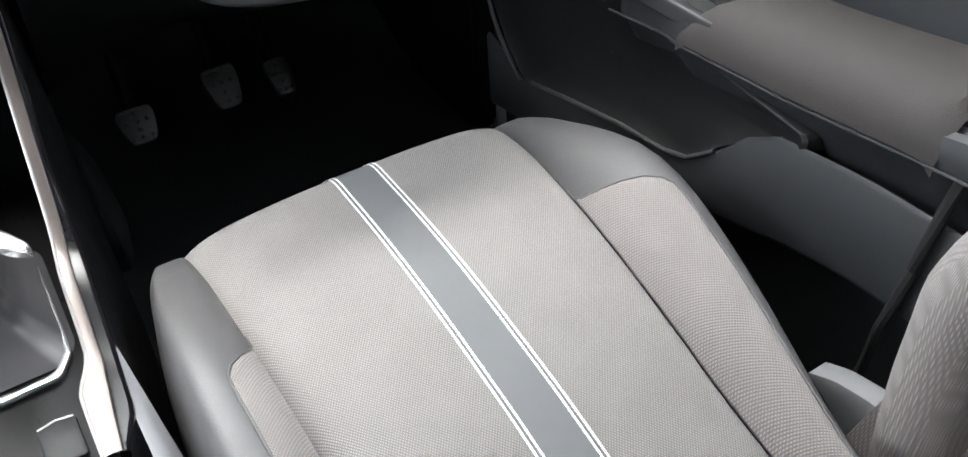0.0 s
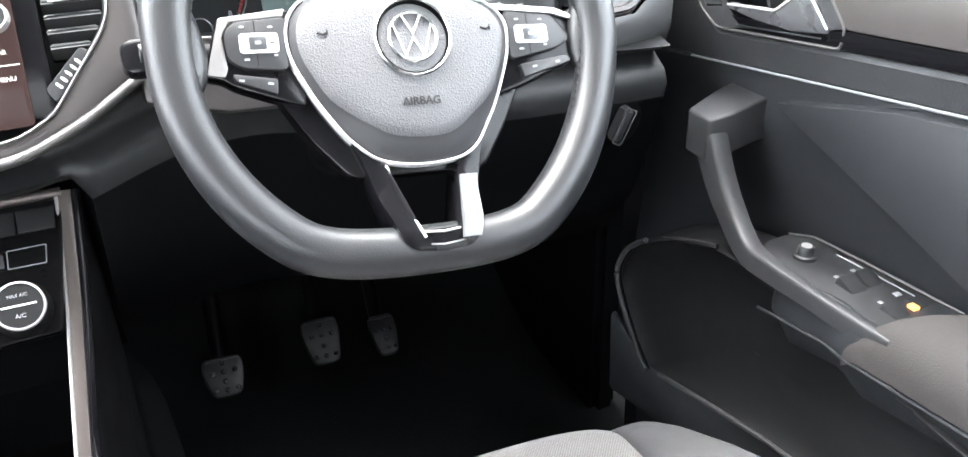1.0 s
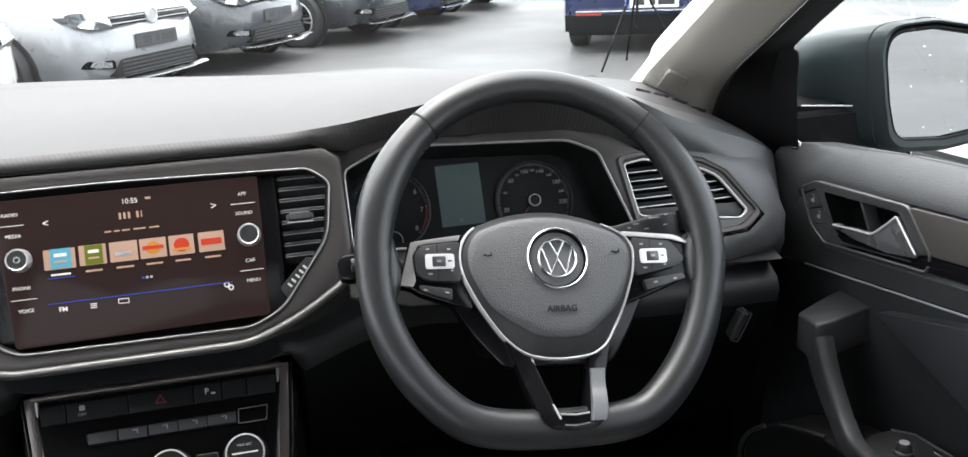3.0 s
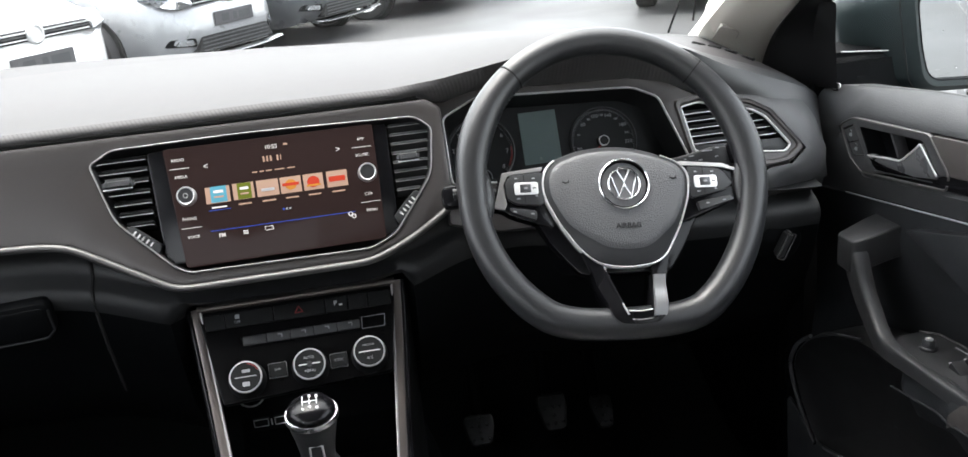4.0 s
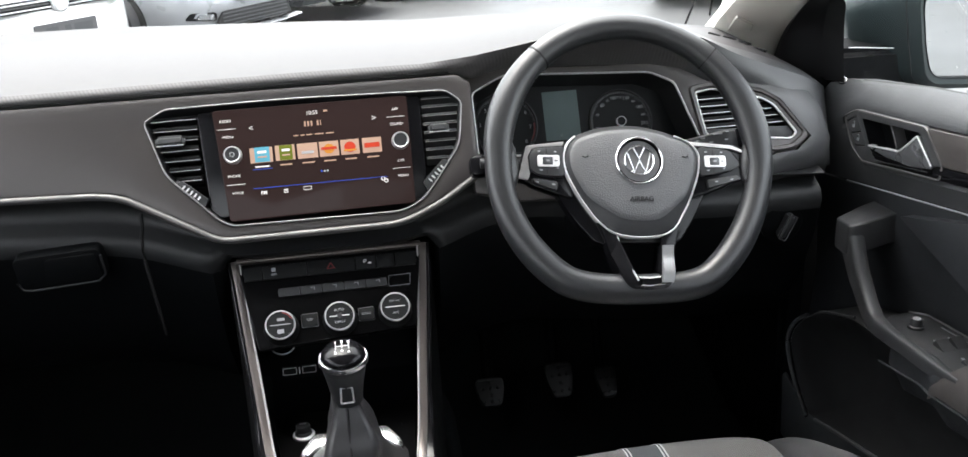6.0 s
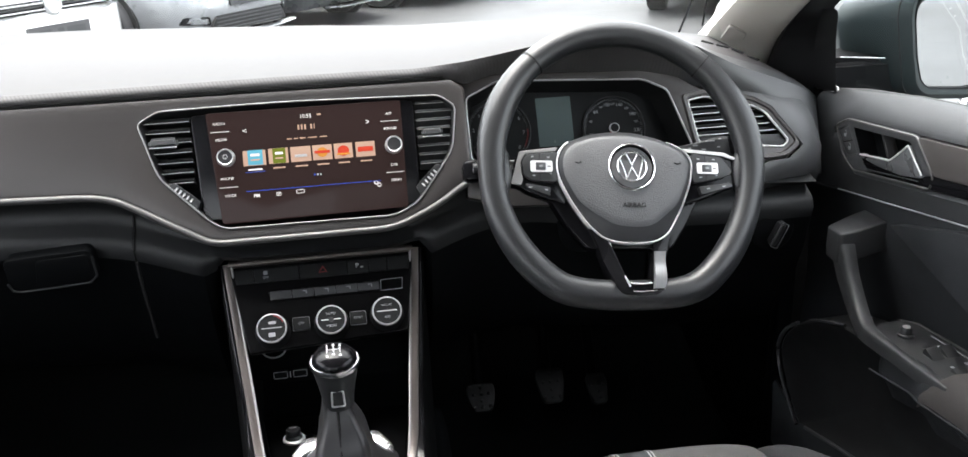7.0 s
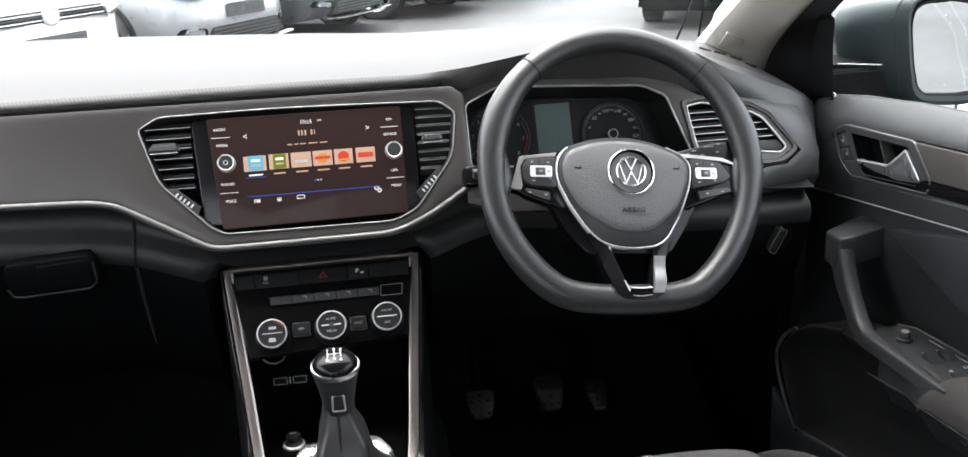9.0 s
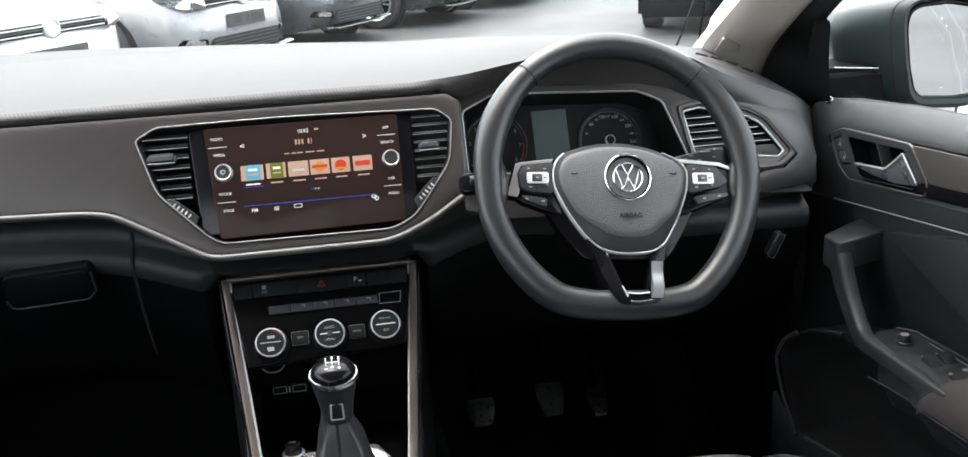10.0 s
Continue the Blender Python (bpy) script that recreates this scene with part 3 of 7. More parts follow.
bm = prism([(0.508, -0.0265), (0.619, -0.0405), (0.627, -0.0330), (0.620, -0.0230), (0.506, -0.0185)], -0.02, -0.004, 0.001)
part("vent_sill", bm, M_GREY, dashboard, "grey vent sill", at=dash_m.inverted() @ RIGHT)

# end cap wrapping round towards the door, and the defroster slots in the top
CAP_EDGE = [(0.515, 1.0385), (0.585, 1.0250), (0.611, 1.0105), (0.630, 0.985), (0.6485, 0.9608), (0.6265, 0.9450), (0.597, 0.9432), (0.560, 0.930)]
CAP_GAP = [(0.700, 0.300, 1.006), (0.702, 0.262, 1.004), (0.704, 0.224, 0.995), (0.704, 0.196, 0.975), (0.703, 0.170, 0.940), (0.700, 0.156, 0.912), (0.690, 0.150, 0.896), (0.610, 0.146, 0.890)]
rows = []
for a in (0.0, 0.06, 0.15, 0.3, 0.45, 0.6, 0.75, 0.88, 1.0):
    row = []
    for (x, z), g in zip(CAP_EDGE, CAP_GAP):
        p = Vector((x, 0.1315 + 0.42 * (z - 0.997), z)).lerp(Vector(g), a)
        lift = 0.020 * math.sin(math.pi * min(1.0, a * 1.05)) ** 0.8
        row.append((p.x + lift * 0.25, p.y - lift * 0.75, p.z + lift * 0.35 * ease(z, 0.93, 0.99)))
    rows.append(row)
part("end_cap", under(dash_m, grid(rows)), M_CORNER, dashboard, "black rounded dashboard end", smooth=70)
for i in range(4):
    x, y = 0.584 + 0.0165 * i, 0.300 - 0.0165 * i
    p = Vector(top_point(x, (y - lip_y(x)) / (far_y(x) - lip_y(x))))
    bm = box((0.019, 0.0060, 0.003), (0, 0, 0), 0.001, m=Matrix.Translation(p + Vector((0, 0, 0.0010))) @ Matrix.Rotation(radians(-45), 4, "Z") @ Matrix.Rotation(radians(12), 4, "Y"))
    part("defroster_slot", under(dash_m, bm), M_SEAM, dashboard)

# light switch on the lower panel
SWITCH = leaning(0.613, 0.115, 0.842, -4)
holder = part("light_switch", lathe([(0.0, -0.01), (0.030, -0.01), (0.030, 0.002), (0.027, 0.004), (0.0, 0.004)]), M_LOWER, dashboard, "round black headlight switch", at=dash_m.inverted() @ SWITCH)
bm = box((0.011, 0.036, 0.016), (0, 0, 0.012), 0.003, segments=3)
bmesh.ops.rotate(bm, verts=bm.verts, matrix=Matrix.Rotation(radians(-24), 3, "Z"))
part("switch_grip", bm, M_SOFT, holder)
part("grip_line", prism(rounded([(-0.0065, -0.019), (0.0065, -0.019), (0.0065, 0.019), (-0.0065, 0.019)], 0.003), 0.0195, 0.0205, holes=[rounded([(-0.005, -0.0175), (0.005, -0.0175), (0.005, 0.0175), (-0.005, 0.0175)], 0.003)]), M_CHROME, holder, at=pose(0, 0, 0, 0, 0, -24))

# ---- instrument cluster ----
cluster = thing("instrument_cluster", RIGHT, "black instrument cluster with two round dials", "instrument cluster")
part("frame_strip", outline(cluster_line, 0.0028, 0.003, -0.0012), M_SATIN, cluster, "thin silver outline")
cx0, cy0 = 0.345, 0.01
back = [(cx0 + (x - cx0) * 0.93, cy0 + (y - cy0) * 0.88) for x, y in cluster_line]
bm = grid([[(x, y, 0.0) for x, y in cluster_line], [(x, y, -0.045) for x, y in back]], closed_u=True)
part("shroud", bm, M_KEY, cluster, "black shroud")
plate = part("dial_plate", prism(back, -0.052, -0.045), M_DIAL, cluster, "dark dial plate")
SPEED_TURN = (193, 160, 134, 117, 102, 87, 71, 52, 32, 12, -8)
for cx, cy, numbers, first, step, r_num in ((0.4035, 0.008, ("20", "40", "60", "80", "100", "120", "140", "160", "180", "200", "220"), 214, -24.8, 0.033),
                                    (0.2455, 0.014, ("1", "2", "3", "4", "5", "6", "7", "8"), 206, -35, 0.034)):
    ring = part("dial_ring", lathe([(0.041, 0), (0.0435, 0), (0.0435, 0.004), (0.042, 0.005), (0.041, 0.003)], 48), M_GREY, plate, "grey dial ring", at=pose(cx, cy, -0.045))
    for i, text in enumerate(numbers):
        a = radians(first + step * i if len(numbers) == 8 else SPEED_TURN[i])
        big = i % 2 == 0 or len(numbers) == 8
        words("numeral", text, (0.0064 if big else 0.0042) if len(numbers) != 8 else 0.0072, M_DIM, plate, cx + r_num * math.cos(a), cy + r_num * math.sin(a), -0.0442)
    tick = bmesh.new()
    for i in range(61):
        a = radians(first - i * 248 / 60)
        box((0.0022 if i % 5 else 0.0035, 0.0005, 0.0004), (0.0395, 0, 0), m=pose(cx, cy, -0.0444) @ Matrix.Rotation(a, 4, "Z"), bm=tick)
    part("scale_marks", tick, M_DIM, plate)
    part("hub", lathe([(0, 0), (0.0065, 0), (0.0065, 0.004), (0.0055, 0.005), (0.0, 0.005)], 24), M_DIAL, plate, at=pose(cx, cy, -0.0445))
    part("hub_ring", lathe([(0.0058, 0), (0.0066, 0), (0.0066, 0.0054), (0.0058, 0.0054)], 24), M_SATIN, plate, at=pose(cx, cy, -0.0445))
    part("needle", box((0.026, 0.0012, 0.001), (0.017, 0, 0.002), 0.0003), M_RED, plate, "thin red needle", at=pose(cx, cy, -0.0442, 0, 0, first + 12))
part("red_sector", prism([(0.2455 + r * math.cos(radians(a)), 0.014 + r * math.sin(radians(a))) for r, span in ((0.0405, range(-32, 6, 4)), (0.0385, range(4, -34, -4))) for a in span], -0.0446, -0.0442), M_RED, plate)
part("info_display", prism(rounded([(0.299, -0.010), (0.3470, -0.010), (0.3470, 0.056), (0.299, 0.056)], 0.001), -0.0446, -0.044), M_LCD, plate, "grey unlit information display")
for cx, cy in ((0.2455, -0.018), (0.4035, -0.024)):
    part("small_gauge", outline(ellipse(cx, cy, 0.010, n=24), 0.0012, 0.001, -0.0446), M_DIM, plate)

# ---- touchscreen ----
screen = thing("touchscreen", DASH, "glossy black radio touchscreen with two knobs", "screen")
glass_line = rounded([(-0.133, -0.066), (0.129, -0.066), (0.1305, 0.064), (-0.140, 0.064)], 0.006)
part("housing", prism(glass_line, -0.020, -0.006, 0.002), M_GLOSS, screen, "piano black housing")
display = part("display", prism(rounded([(-0.112, -0.0715), (0.1125, -0.0695), (0.1145, 0.0640), (-0.1215, 0.0640)], 0.004), -0.006, -0.002, 0.001), M_DISPLAY, screen, "dark brown lit display")
for sx in (-0.101, 0.101):
    knob = part("knob", lathe([(0, 0), (0.0125, 0), (0.0125, 0.003), (0.0118, 0.012), (0.0105, 0.0135), (0, 0.0135)], 32), M_SOFT, screen, "round black knob", at=pose(sx, 0.0076, -0.002) @ Matrix.Diagonal((0.84, 0.84, 1, 1)))
    part("knob_ring", lathe([(0.0098, 0.0136), (0.0110, 0.0142), (0.0124, 0.0110), (0.0130, 0.0030), (0.0124, 0.0030)], 32), M_SATIN, knob, "silver knob ring")
    if sx < 0:
        part("power_mark", outline(ellipse(0, 0, 0.0030, n=20), 0.0007, 0.0005, 0.0136), M_INK, knob)
for text, x, z in (("RADIO", -0.1065, 1.043), ("MEDIA", -0.105, 1.025), ("PHONE", -0.102, 0.981), ("VOICE", -0.100, 0.962), ("APP", 0.0985, 1.041), ("SOUND", 0.0985, 1.024), ("CAR", 0.0995, 0.982), ("MENU", 0.1005, 0.9645)):
    words("key_label", text, 0.0046, M_LIT, display, x, (z - 0.997) / COS, -0.0018)
for x, z in ((-0.106, 1.034), (-0.101, 0.9715), (0.0985, 1.0325), (0.100, 0.9735)):
    bar("key_line", 0.022, 0.0006, M_LIT, display, x, (z - 0.997) / COS, -0.0019)
words("clock", "10:55", 0.0066, M_LIT, display, -0.003, 0.052, -0.0018)
bar("status_mark", 0.005, 0.0022, M_LIT_PEACH, display, 0.0135, 0.0532, -0.0019)
words("arrow", "<", 0.010, M_LIT, display, -0.077, 0.039, -0.0018)
words("arrow", ">", 0.010, M_LIT, display, 0.0715, 0.039, -0.0018)
for x in (-0.0125, -0.0085, -0.0045, 0.0030, 0.0065):
    bar("station_bar", 0.0021 if x < 0.006 else 0.0010, 0.0062, M_LIT_PEACH, display, x, 0.039, -0.0019, 0.0004)
for x, w in ((-0.0245, 0.006), (-0.0165, 0.005), (-0.0085, 0.007), (0.0035, 0.011), (0.0165, 0.009)):
    bar("title_bar", w, 0.0014, M_LIT_PEACH, display, x, 0.0255, -0.0019)
tiles = ((-0.068, 0.027, M_LIT_CYAN), (-0.0395, 0.0235, M_LIT_OLIVE), (-0.0125, 0.0245, M_LIT_PEACH), (0.0135, 0.0235, M_LIT_PEACH), (0.039, 0.0225, M_LIT_PEACH), (0.066, 0.0235, M_LIT_PEACH))
for i, (x, w, mat) in enumerate(tiles):
    tile = bar("station_tile", w, 0.0185, M_LIT_PEACH, display, x, 0.006 if i else 0.0055, -0.0019, 0.0006)
    if i < 2:
        bar("tile_colour", w * 0.66, 0.0180, mat, tile, x + 0.001, 0.006, -0.0013, 0.0004)
        bar("tile_bar", w * 0.4, 0.003, M_LIT, tile, x + 0.001, 0.009, -0.0007)
        bar("tile_bar", w * 0.4, 0.0018, M_LIT_PEACH, tile, x + 0.001, 0.003, -0.0007)
    elif i == 2:
        bar("tile_bar", w * 0.6, 0.003, M_DIM, tile, x, 0.004, -0.0013)
    elif i == 3:
        part("tile_disc", prism(ellipse(x, 0.006, 0.0065, 0.006, 20), -0.0013, -0.0009), M_LIT_ORANGE, tile)
        bar("tile_bar", w * 0.8, 0.0034, M_LIT_RED, tile, x, 0.0065, -0.0009)
    elif i == 4:
        part("tile_disc", prism(ellipse(x, 0.006, 0.0070, 0.0065, 20), -0.0013, -0.0009), M_LIT_RED, tile)
        bar("tile_bar", w * 0.7, 0.0022, M_LIT_ORANGE, tile, x, 0.002, -0.0009)
    else:
        bar("tile_bar", w * 0.8, 0.006, M_LIT_RED, tile, x, 0.006, -0.0013, 0.001)
    bar("caption_bar", w * 0.62, 0.0017, M_LIT if i == 0 else M_LIT_PEACH, display, x, -0.0085, -0.0019)
bar("selected_line", 0.024, 0.0007, M_LIT_BLUE, display, -0.068, -0.0115, -0.0019)
for k, mat in enumerate((M_LIT_BLUE, M_DIM, M_DIM)):
    part("page_dot", prism(ellipse(0.002 + 0.0036 * k, -0.0205, 0.0012, n=12), -0.0019, -0.0014), mat, display)
bar("blue_line", 0.162, 0.0007, M_LIT_BLUE, display, 0.0, -0.0345, -0.0019)
words("band_label", "FM", 0.0060, M_LIT, display, -0.069, -0.0405, -0.0018, bold=0.0001)
for k in range(3):
    bar("list_mark", 0.0055, 0.0008, M_LIT, display, -0.043, -0.0388 - 0.0017 * k, -0.0019)
part("view_mark", outline(rounded([(-0.0215, -0.0415), (-0.0125, -0.0415), (-0.0125, -0.0375), (-0.0215, -0.0375)], 0.0006, 2), 0.0007, 0.0004, -0.0019), M_LIT, display)
for x, y in ((0.0755, -0.0365), (0.0790, -0.0395)):
    part("settings_mark", outline(ellipse(x, y, 0.0021, n=14), 0.0011, 0.0004, -0.0019), M_LIT, display)

# ---- steering wheel ----
WHEEL = leaning(0.370, 0.0, 0.980, 31.5, -5.5)
wheel = thing("steering_wheel", WHEEL, "black leather steering wheel, flat at the bottom, turned slightly", "steering wheel")


def rim_point(a):
    """The rim's middle line: round above, fuller below, cut flat at the bottom."""
    x, c = 0.1572 * math.sin(a), math.cos(a)
    y = 0.0115 + (0.1610 if c > 0 else 0.174) * c
    flat = -0.1515
    if y < flat + 0.02:
        y = flat + 0.02 * math.exp((y - flat - 0.02) / 0.02)
    return (-0.0095 - 0.045 * max(0.0, -y) * (1 + y / 0.16) * 1.6 + x, y, 0.0)


N = 144
line = [rim_point(2 * math.pi * i / N) for i in range(N)]
radii = []
for i in range(N):
    off = abs(((2 * math.pi * i / N + math.pi) % (2 * math.pi)) - math.pi)
    radii.append(0.0157 + 0.0022 * math.exp(-((off - 1.22) / 0.30) ** 2) + 0.0017 * ease(off, 1.7, 2.4))
rim_ob = part("rim", tube(line, radii, 20, closed=True, flat=0.95), M_LEATHER, wheel, "black leather rim with stitched inner seam")
for a in (radians(-42), radians(41), radians(176.5)):
    p, q = Vector(rim_point(a - 0.005)), Vector(rim_point(a + 0.005))
    part("joint", tube([tuple(p), tuple(q)], 0.0166, 20, flat=0.95), M_SEAM, rim_ob)
for side in (-1, 1):
    # leather swells into the spoke ends
    boss = curve_points([(-0.009 + side * 0.150, 0.036, -0.001), (-0.009 + side * 0.148, 0.012, -0.004), (-0.009 + side * 0.146, -0.012, -0.004), (-0.009 + side * 0.147, -0.030, -0.002)], 6)
    part("thumb_rest", tube(boss, [0.006 + 0.0075 * math.sin(math.pi * i / (len(boss) - 1)) for i in range(len(boss))], 14, flat=0.8), M_LEATHER, rim_ob, "leather thumb rest beside the spoke")
stitches = bmesh.new()
for side in (-1, 1):
    for i in range(52):
        a = side * radians(47 + i * 2.35)
        p = Vector(rim_point(a))
        d = (Vector((-0.010, 0.010, 0)) - p).normalized()
        box((0.0042, 0.0009, 0.0009), (0, 0, 0), m=Matrix.Translation(p + d * 0.0155 + Vector((0, 0, 0.0042))) @ Matrix.Rotation(math.atan2(d.y, d.x) + radians(90 + 30 * side), 4, "Z"), bm=stitches)
tagged(part("stitching", stitches, M_STITCH, rim_ob), kind="stuff")

# spokes: two winged arms to the sides, a forked one below
SPOKES = (
    # arm, bright strip, button block, frame corners, lower button
    ([(-0.080, 0.0290), (-0.1345, 0.0230), (-0.1450, -0.0160), (-0.1335, -0.0185), (-0.1270, -0.0235), (-0.1000, -0.0335), (-0.080, -0.0400)],
     [(-0.0880, 0.0285), (-0.1330, 0.0230), (-0.1440, -0.0155), (-0.1325, -0.0175), (-0.1300, -0.0120), (-0.1320, 0.0100), (-0.1265, 0.0200), (-0.0900, 0.0235)],
     [(-0.0885, 0.0225), (-0.1240, 0.0195), (-0.1312, 0.0120), (-0.1300, -0.0065), (-0.1195, -0.0128), (-0.0900, -0.0150)],
     (-0.1082, 0.0040), [(-0.1280, -0.0165), (-0.0985, -0.0210), (-0.0995, -0.0315), (-0.1258, -0.0220)]),
    ([(0.062, 0.0290), (0.1150, 0.0235), (0.1320, 0.0170), (0.1400, -0.0110), (0.1230, -0.0180), (0.0840, -0.0330), (0.062, -0.0400)],
     [(0.0640, 0.0285), (0.1150, 0.0240), (0.1320, 0.0170), (0.1400, -0.0110), (0.1375, -0.0105), (0.1290, 0.0150), (0.1130, 0.0200), (0.0680, 0.0240)],
     [(0.0720, 0.0220), (0.1110, 0.0180), (0.1240, 0.0000), (0.1140, -0.0068), (0.0735, -0.0150)],
     (0.0920, 0.0035), [(0.0800, -0.0190), (0.1190, -0.0135), (0.1225, -0.0185), (0.0820, -0.0290)]),
)
for arm, strip, block, (bx, by), low_pts in SPOKES:
    turn = 1 if bx < 0 else -1
    spoke = part("side_spoke", prism(rounded(arm[::turn], 0.004), -0.022, -0.004, 0.003), M_GLOSS, wheel, "gloss black spoke")
    # one edging in two silvers: the left's duller reflection is in its colour
    part("spoke_strip", prism(rounded(strip[::turn], 0.0015), -0.006, -0.0012, 0.0010), M_EDGE if bx < 0 else M_SATIN, spoke, "satin silver spoke edging")
    keys = part("button_block", prism(rounded(block[::turn], 0.005), -0.006, 0.0014, 0.0015), M_SOFT, spoke, "black wheel button block")
    part("block_rim", outline(rounded(block[::turn], 0.005), 0.0012, 0.0010, 0.0002), M_GLOSS, keys)
    fr = [(bx - 0.0130, by + 0.0068), (bx + 0.0130, by + 0.0068), (bx + 0.0130, by - 0.0068), (bx - 0.0130, by - 0.0068)]
    hole = [(bx - 0.0068, by + 0.0046), (bx + 0.0052, by + 0.0046), (bx + 0.0052, by - 0.0046), (bx - 0.0068, by - 0.0046)]
    part("button_frame", prism(rounded(fr, 0.0028), 0.0008, 0.0026, 0.0008, holes=[rounded(hole, 0.001, 2)]), M_RING, keys, "bright silver button frame")
    part("rocker", prism(rounded(hole, 0.001, 2), 0.0005, 0.0032, 0.0008), M_DARKSATIN, keys)
    bar("button_mark", 0.0034, 0.0010, M_SEAM, keys, bx + 0.0088, by, 0.0027)
    bar("button_mark", 0.0040, 0.0022, M_DIM, keys, bx - 0.0008, by, 0.0033)
    for ky in (by + 0.0118, by - 0.0115):
        part("key_gap", box((0.0007, 0.0095, 0.0008), (bx - 0.002, ky, 0.0013)), M_SEAM, keys)
    for kx, ky, w in ((bx - 0.0105, by + 0.0115, 0.0030), (bx + 0.0085, by + 0.0110, 0.0030), (bx - 0.0090, by - 0.0110, 0.0036), (bx + 0.0105, by - 0.0085, 0.0024)):
        bar("button_mark", w, 0.0013, M_DIM, keys, kx, ky, 0.0016)
    low = part("lower_button", prism(rounded(low_pts[::-turn], 0.002), -0.006, 0.0022, 0.0015), M_SOFT, spoke, "black lower wheel button")
    mid = [sum(p[k] for p in low_pts) / 4 for k in (0, 1)]
    slope = math.degrees(math.atan2(low_pts[1][1] - low_pts[0][1], low_pts[1][0] - low_pts[0][0]))
    for k in (-1, 1):
        mark = bar("button_mark", 0.0036, 0.0014, M_DIM, low, 0, 0, 0.0023)
        mark.matrix_basis = pose(mid[0] + k * 0.0095, mid[1] + k * 0.0095 * math.tan(radians(slope)), 0, 0, 0, slope)
fork_out = [(-0.060, -0.055), (0.048, -0.055), (0.0385, -0.085), (0.0325, -0.110), (0.0270, -0.1400), (0.0170, -0.1490), (-0.0020, -0.1505), (-0.0230, -0.1485), (-0.0300, -0.1410), (-0.0400, -0.110), (-0.0470, -0.085)]
fork_in = rounded([(-0.0330, -0.082), (0.0215, -0.082), (0.0120, -0.1345), (-0.0165, -0.1350)], 0.003)


def over_rim(bm):
    """Bends the fork's lower end up over the rim."""
    for v in bm.verts:
        if v.co.z > -0.010:
            v.co.z += 0.0165 * ease(-v.co.y, 0.100, 0.138)
    return bm


fork = part("lower_spoke", over_rim(prism(rounded(fork_out, 0.004), -0.024, 0.001, 0.003, holes=[fork_in])), M_GLOSS, wheel, "gloss black forked lower spoke")
legs = ((-0.0975, 0.0190, 0.0328), (-0.108, 0.0173, 0.0312), (-0.118, 0.0155, 0.0296), (-0.128, 0.0138, 0.0280), (-0.136, 0.0124, 0.0266), (-0.143, 0.0114, 0.0240))
leg_rows = [[(a, y, -0.006), (a, y, 0.0060), (a + 0.0008, y, 0.0070), (b - 0.0008, y, 0.0070), (b, y, 0.0060), (b, y, -0.006)] for y, a, b in legs]
part("fork_face", over_rim(grid(leg_rows)), M_POLISHED, fork, "satin silver fork leg", smooth=40)
part("fork_lip", over_rim(tube([(0.0105, -0.1360, 0.002), (-0.002, -0.1372, 0.002), (-0.0150, -0.1362, 0.002)], 0.0012, 8)), M_CHROME, fork)
part("fork_lip", over_rim(tube([(0.0160, -0.1440, 0.001), (-0.002, -0.1460, 0.001), (-0.0120, -0.1452, 0.001)], 0.0009, 8)), M_CHROME, fork)
part("fork_lip", over_rim(tube([(-0.0318, -0.086, 0.0012), (-0.0285, -0.100, 0.0012), (-0.0225, -0.118, 0.0012), (-0.0178, -0.1335, 0.0012), (-0.0150, -0.1400, 0.0012)], 0.0011, 8)), M_SATIN, fork)
# black carrier behind the cover, between the side spokes and the fork
carrier = [(-0.100, -0.028), (0.084, -0.028), (0.066, -0.062), (0.046, -0.092), (-0.054, -0.092), (-0.080, -0.062)]
part("carrier", prism(rounded(carrier[::-1], 0.008), -0.030, -0.010, 0.004), M_GLOSS, wheel, "gloss black carrier behind the airbag cover")

# airbag cover: smooth rounded border, grained face, bright edge, badge and print
PAD = [(-0.081, 0.0335), (-0.050, 0.0450), (-0.020, 0.0488), (0.004, 0.0480), (0.034, 0.0410), (0.064, 0.0270), (0.0745, 0.0140), (0.0725, -0.0110), (0.0580, -0.0465), (0.0390, -0.0775), (0.0245, -0.0860), (0.0020, -0.0888), (-0.0200, -0.0875), (-0.0390, -0.0825), (-0.0570, -0.0665), (-0.0765, -0.0370), (-0.0905, -0.0070), (-0.0915, 0.0150)]
pad_line = rounded(PAD, 0.012, 4)
cx, cy = -0.0085, -0.014


def cover_ring(inset, low, h):
    """The cover's outline drawn in by inset, by more along its lower edge."""
    ring = []
    for x, y in pad_line:
        d = Vector((x - cx, y - cy))
        cut = inset + low * ease(-y, 0.035, 0.085)
        k = max(0.01, 1 - cut / d.length)
        ring.append((cx + d.x * k, cy + d.y * k, h))
    return ring


rows = [cover_ring(0.0, 0, -0.028), cover_ring(0.0, 0, -0.004), cover_ring(0.0012, 0, -0.0005), cover_ring(0.004, 0.001, 0.0022), cover_ring(0.0065, 0.010, 0.0048), cover_ring(0.0075, 0.0125, 0.0062)]
pad = part("airbag_cover", grid(rows, closed_u=True), M_SOFTPAD, wheel, "smooth black border of the airbag cover")
face_rows = [cover_ring(0.0075, 0.0125, 0.0062), cover_ring(0.0095, 0.0135, 0.0078), cover_ring(0.014, 0.014, 0.0092)]
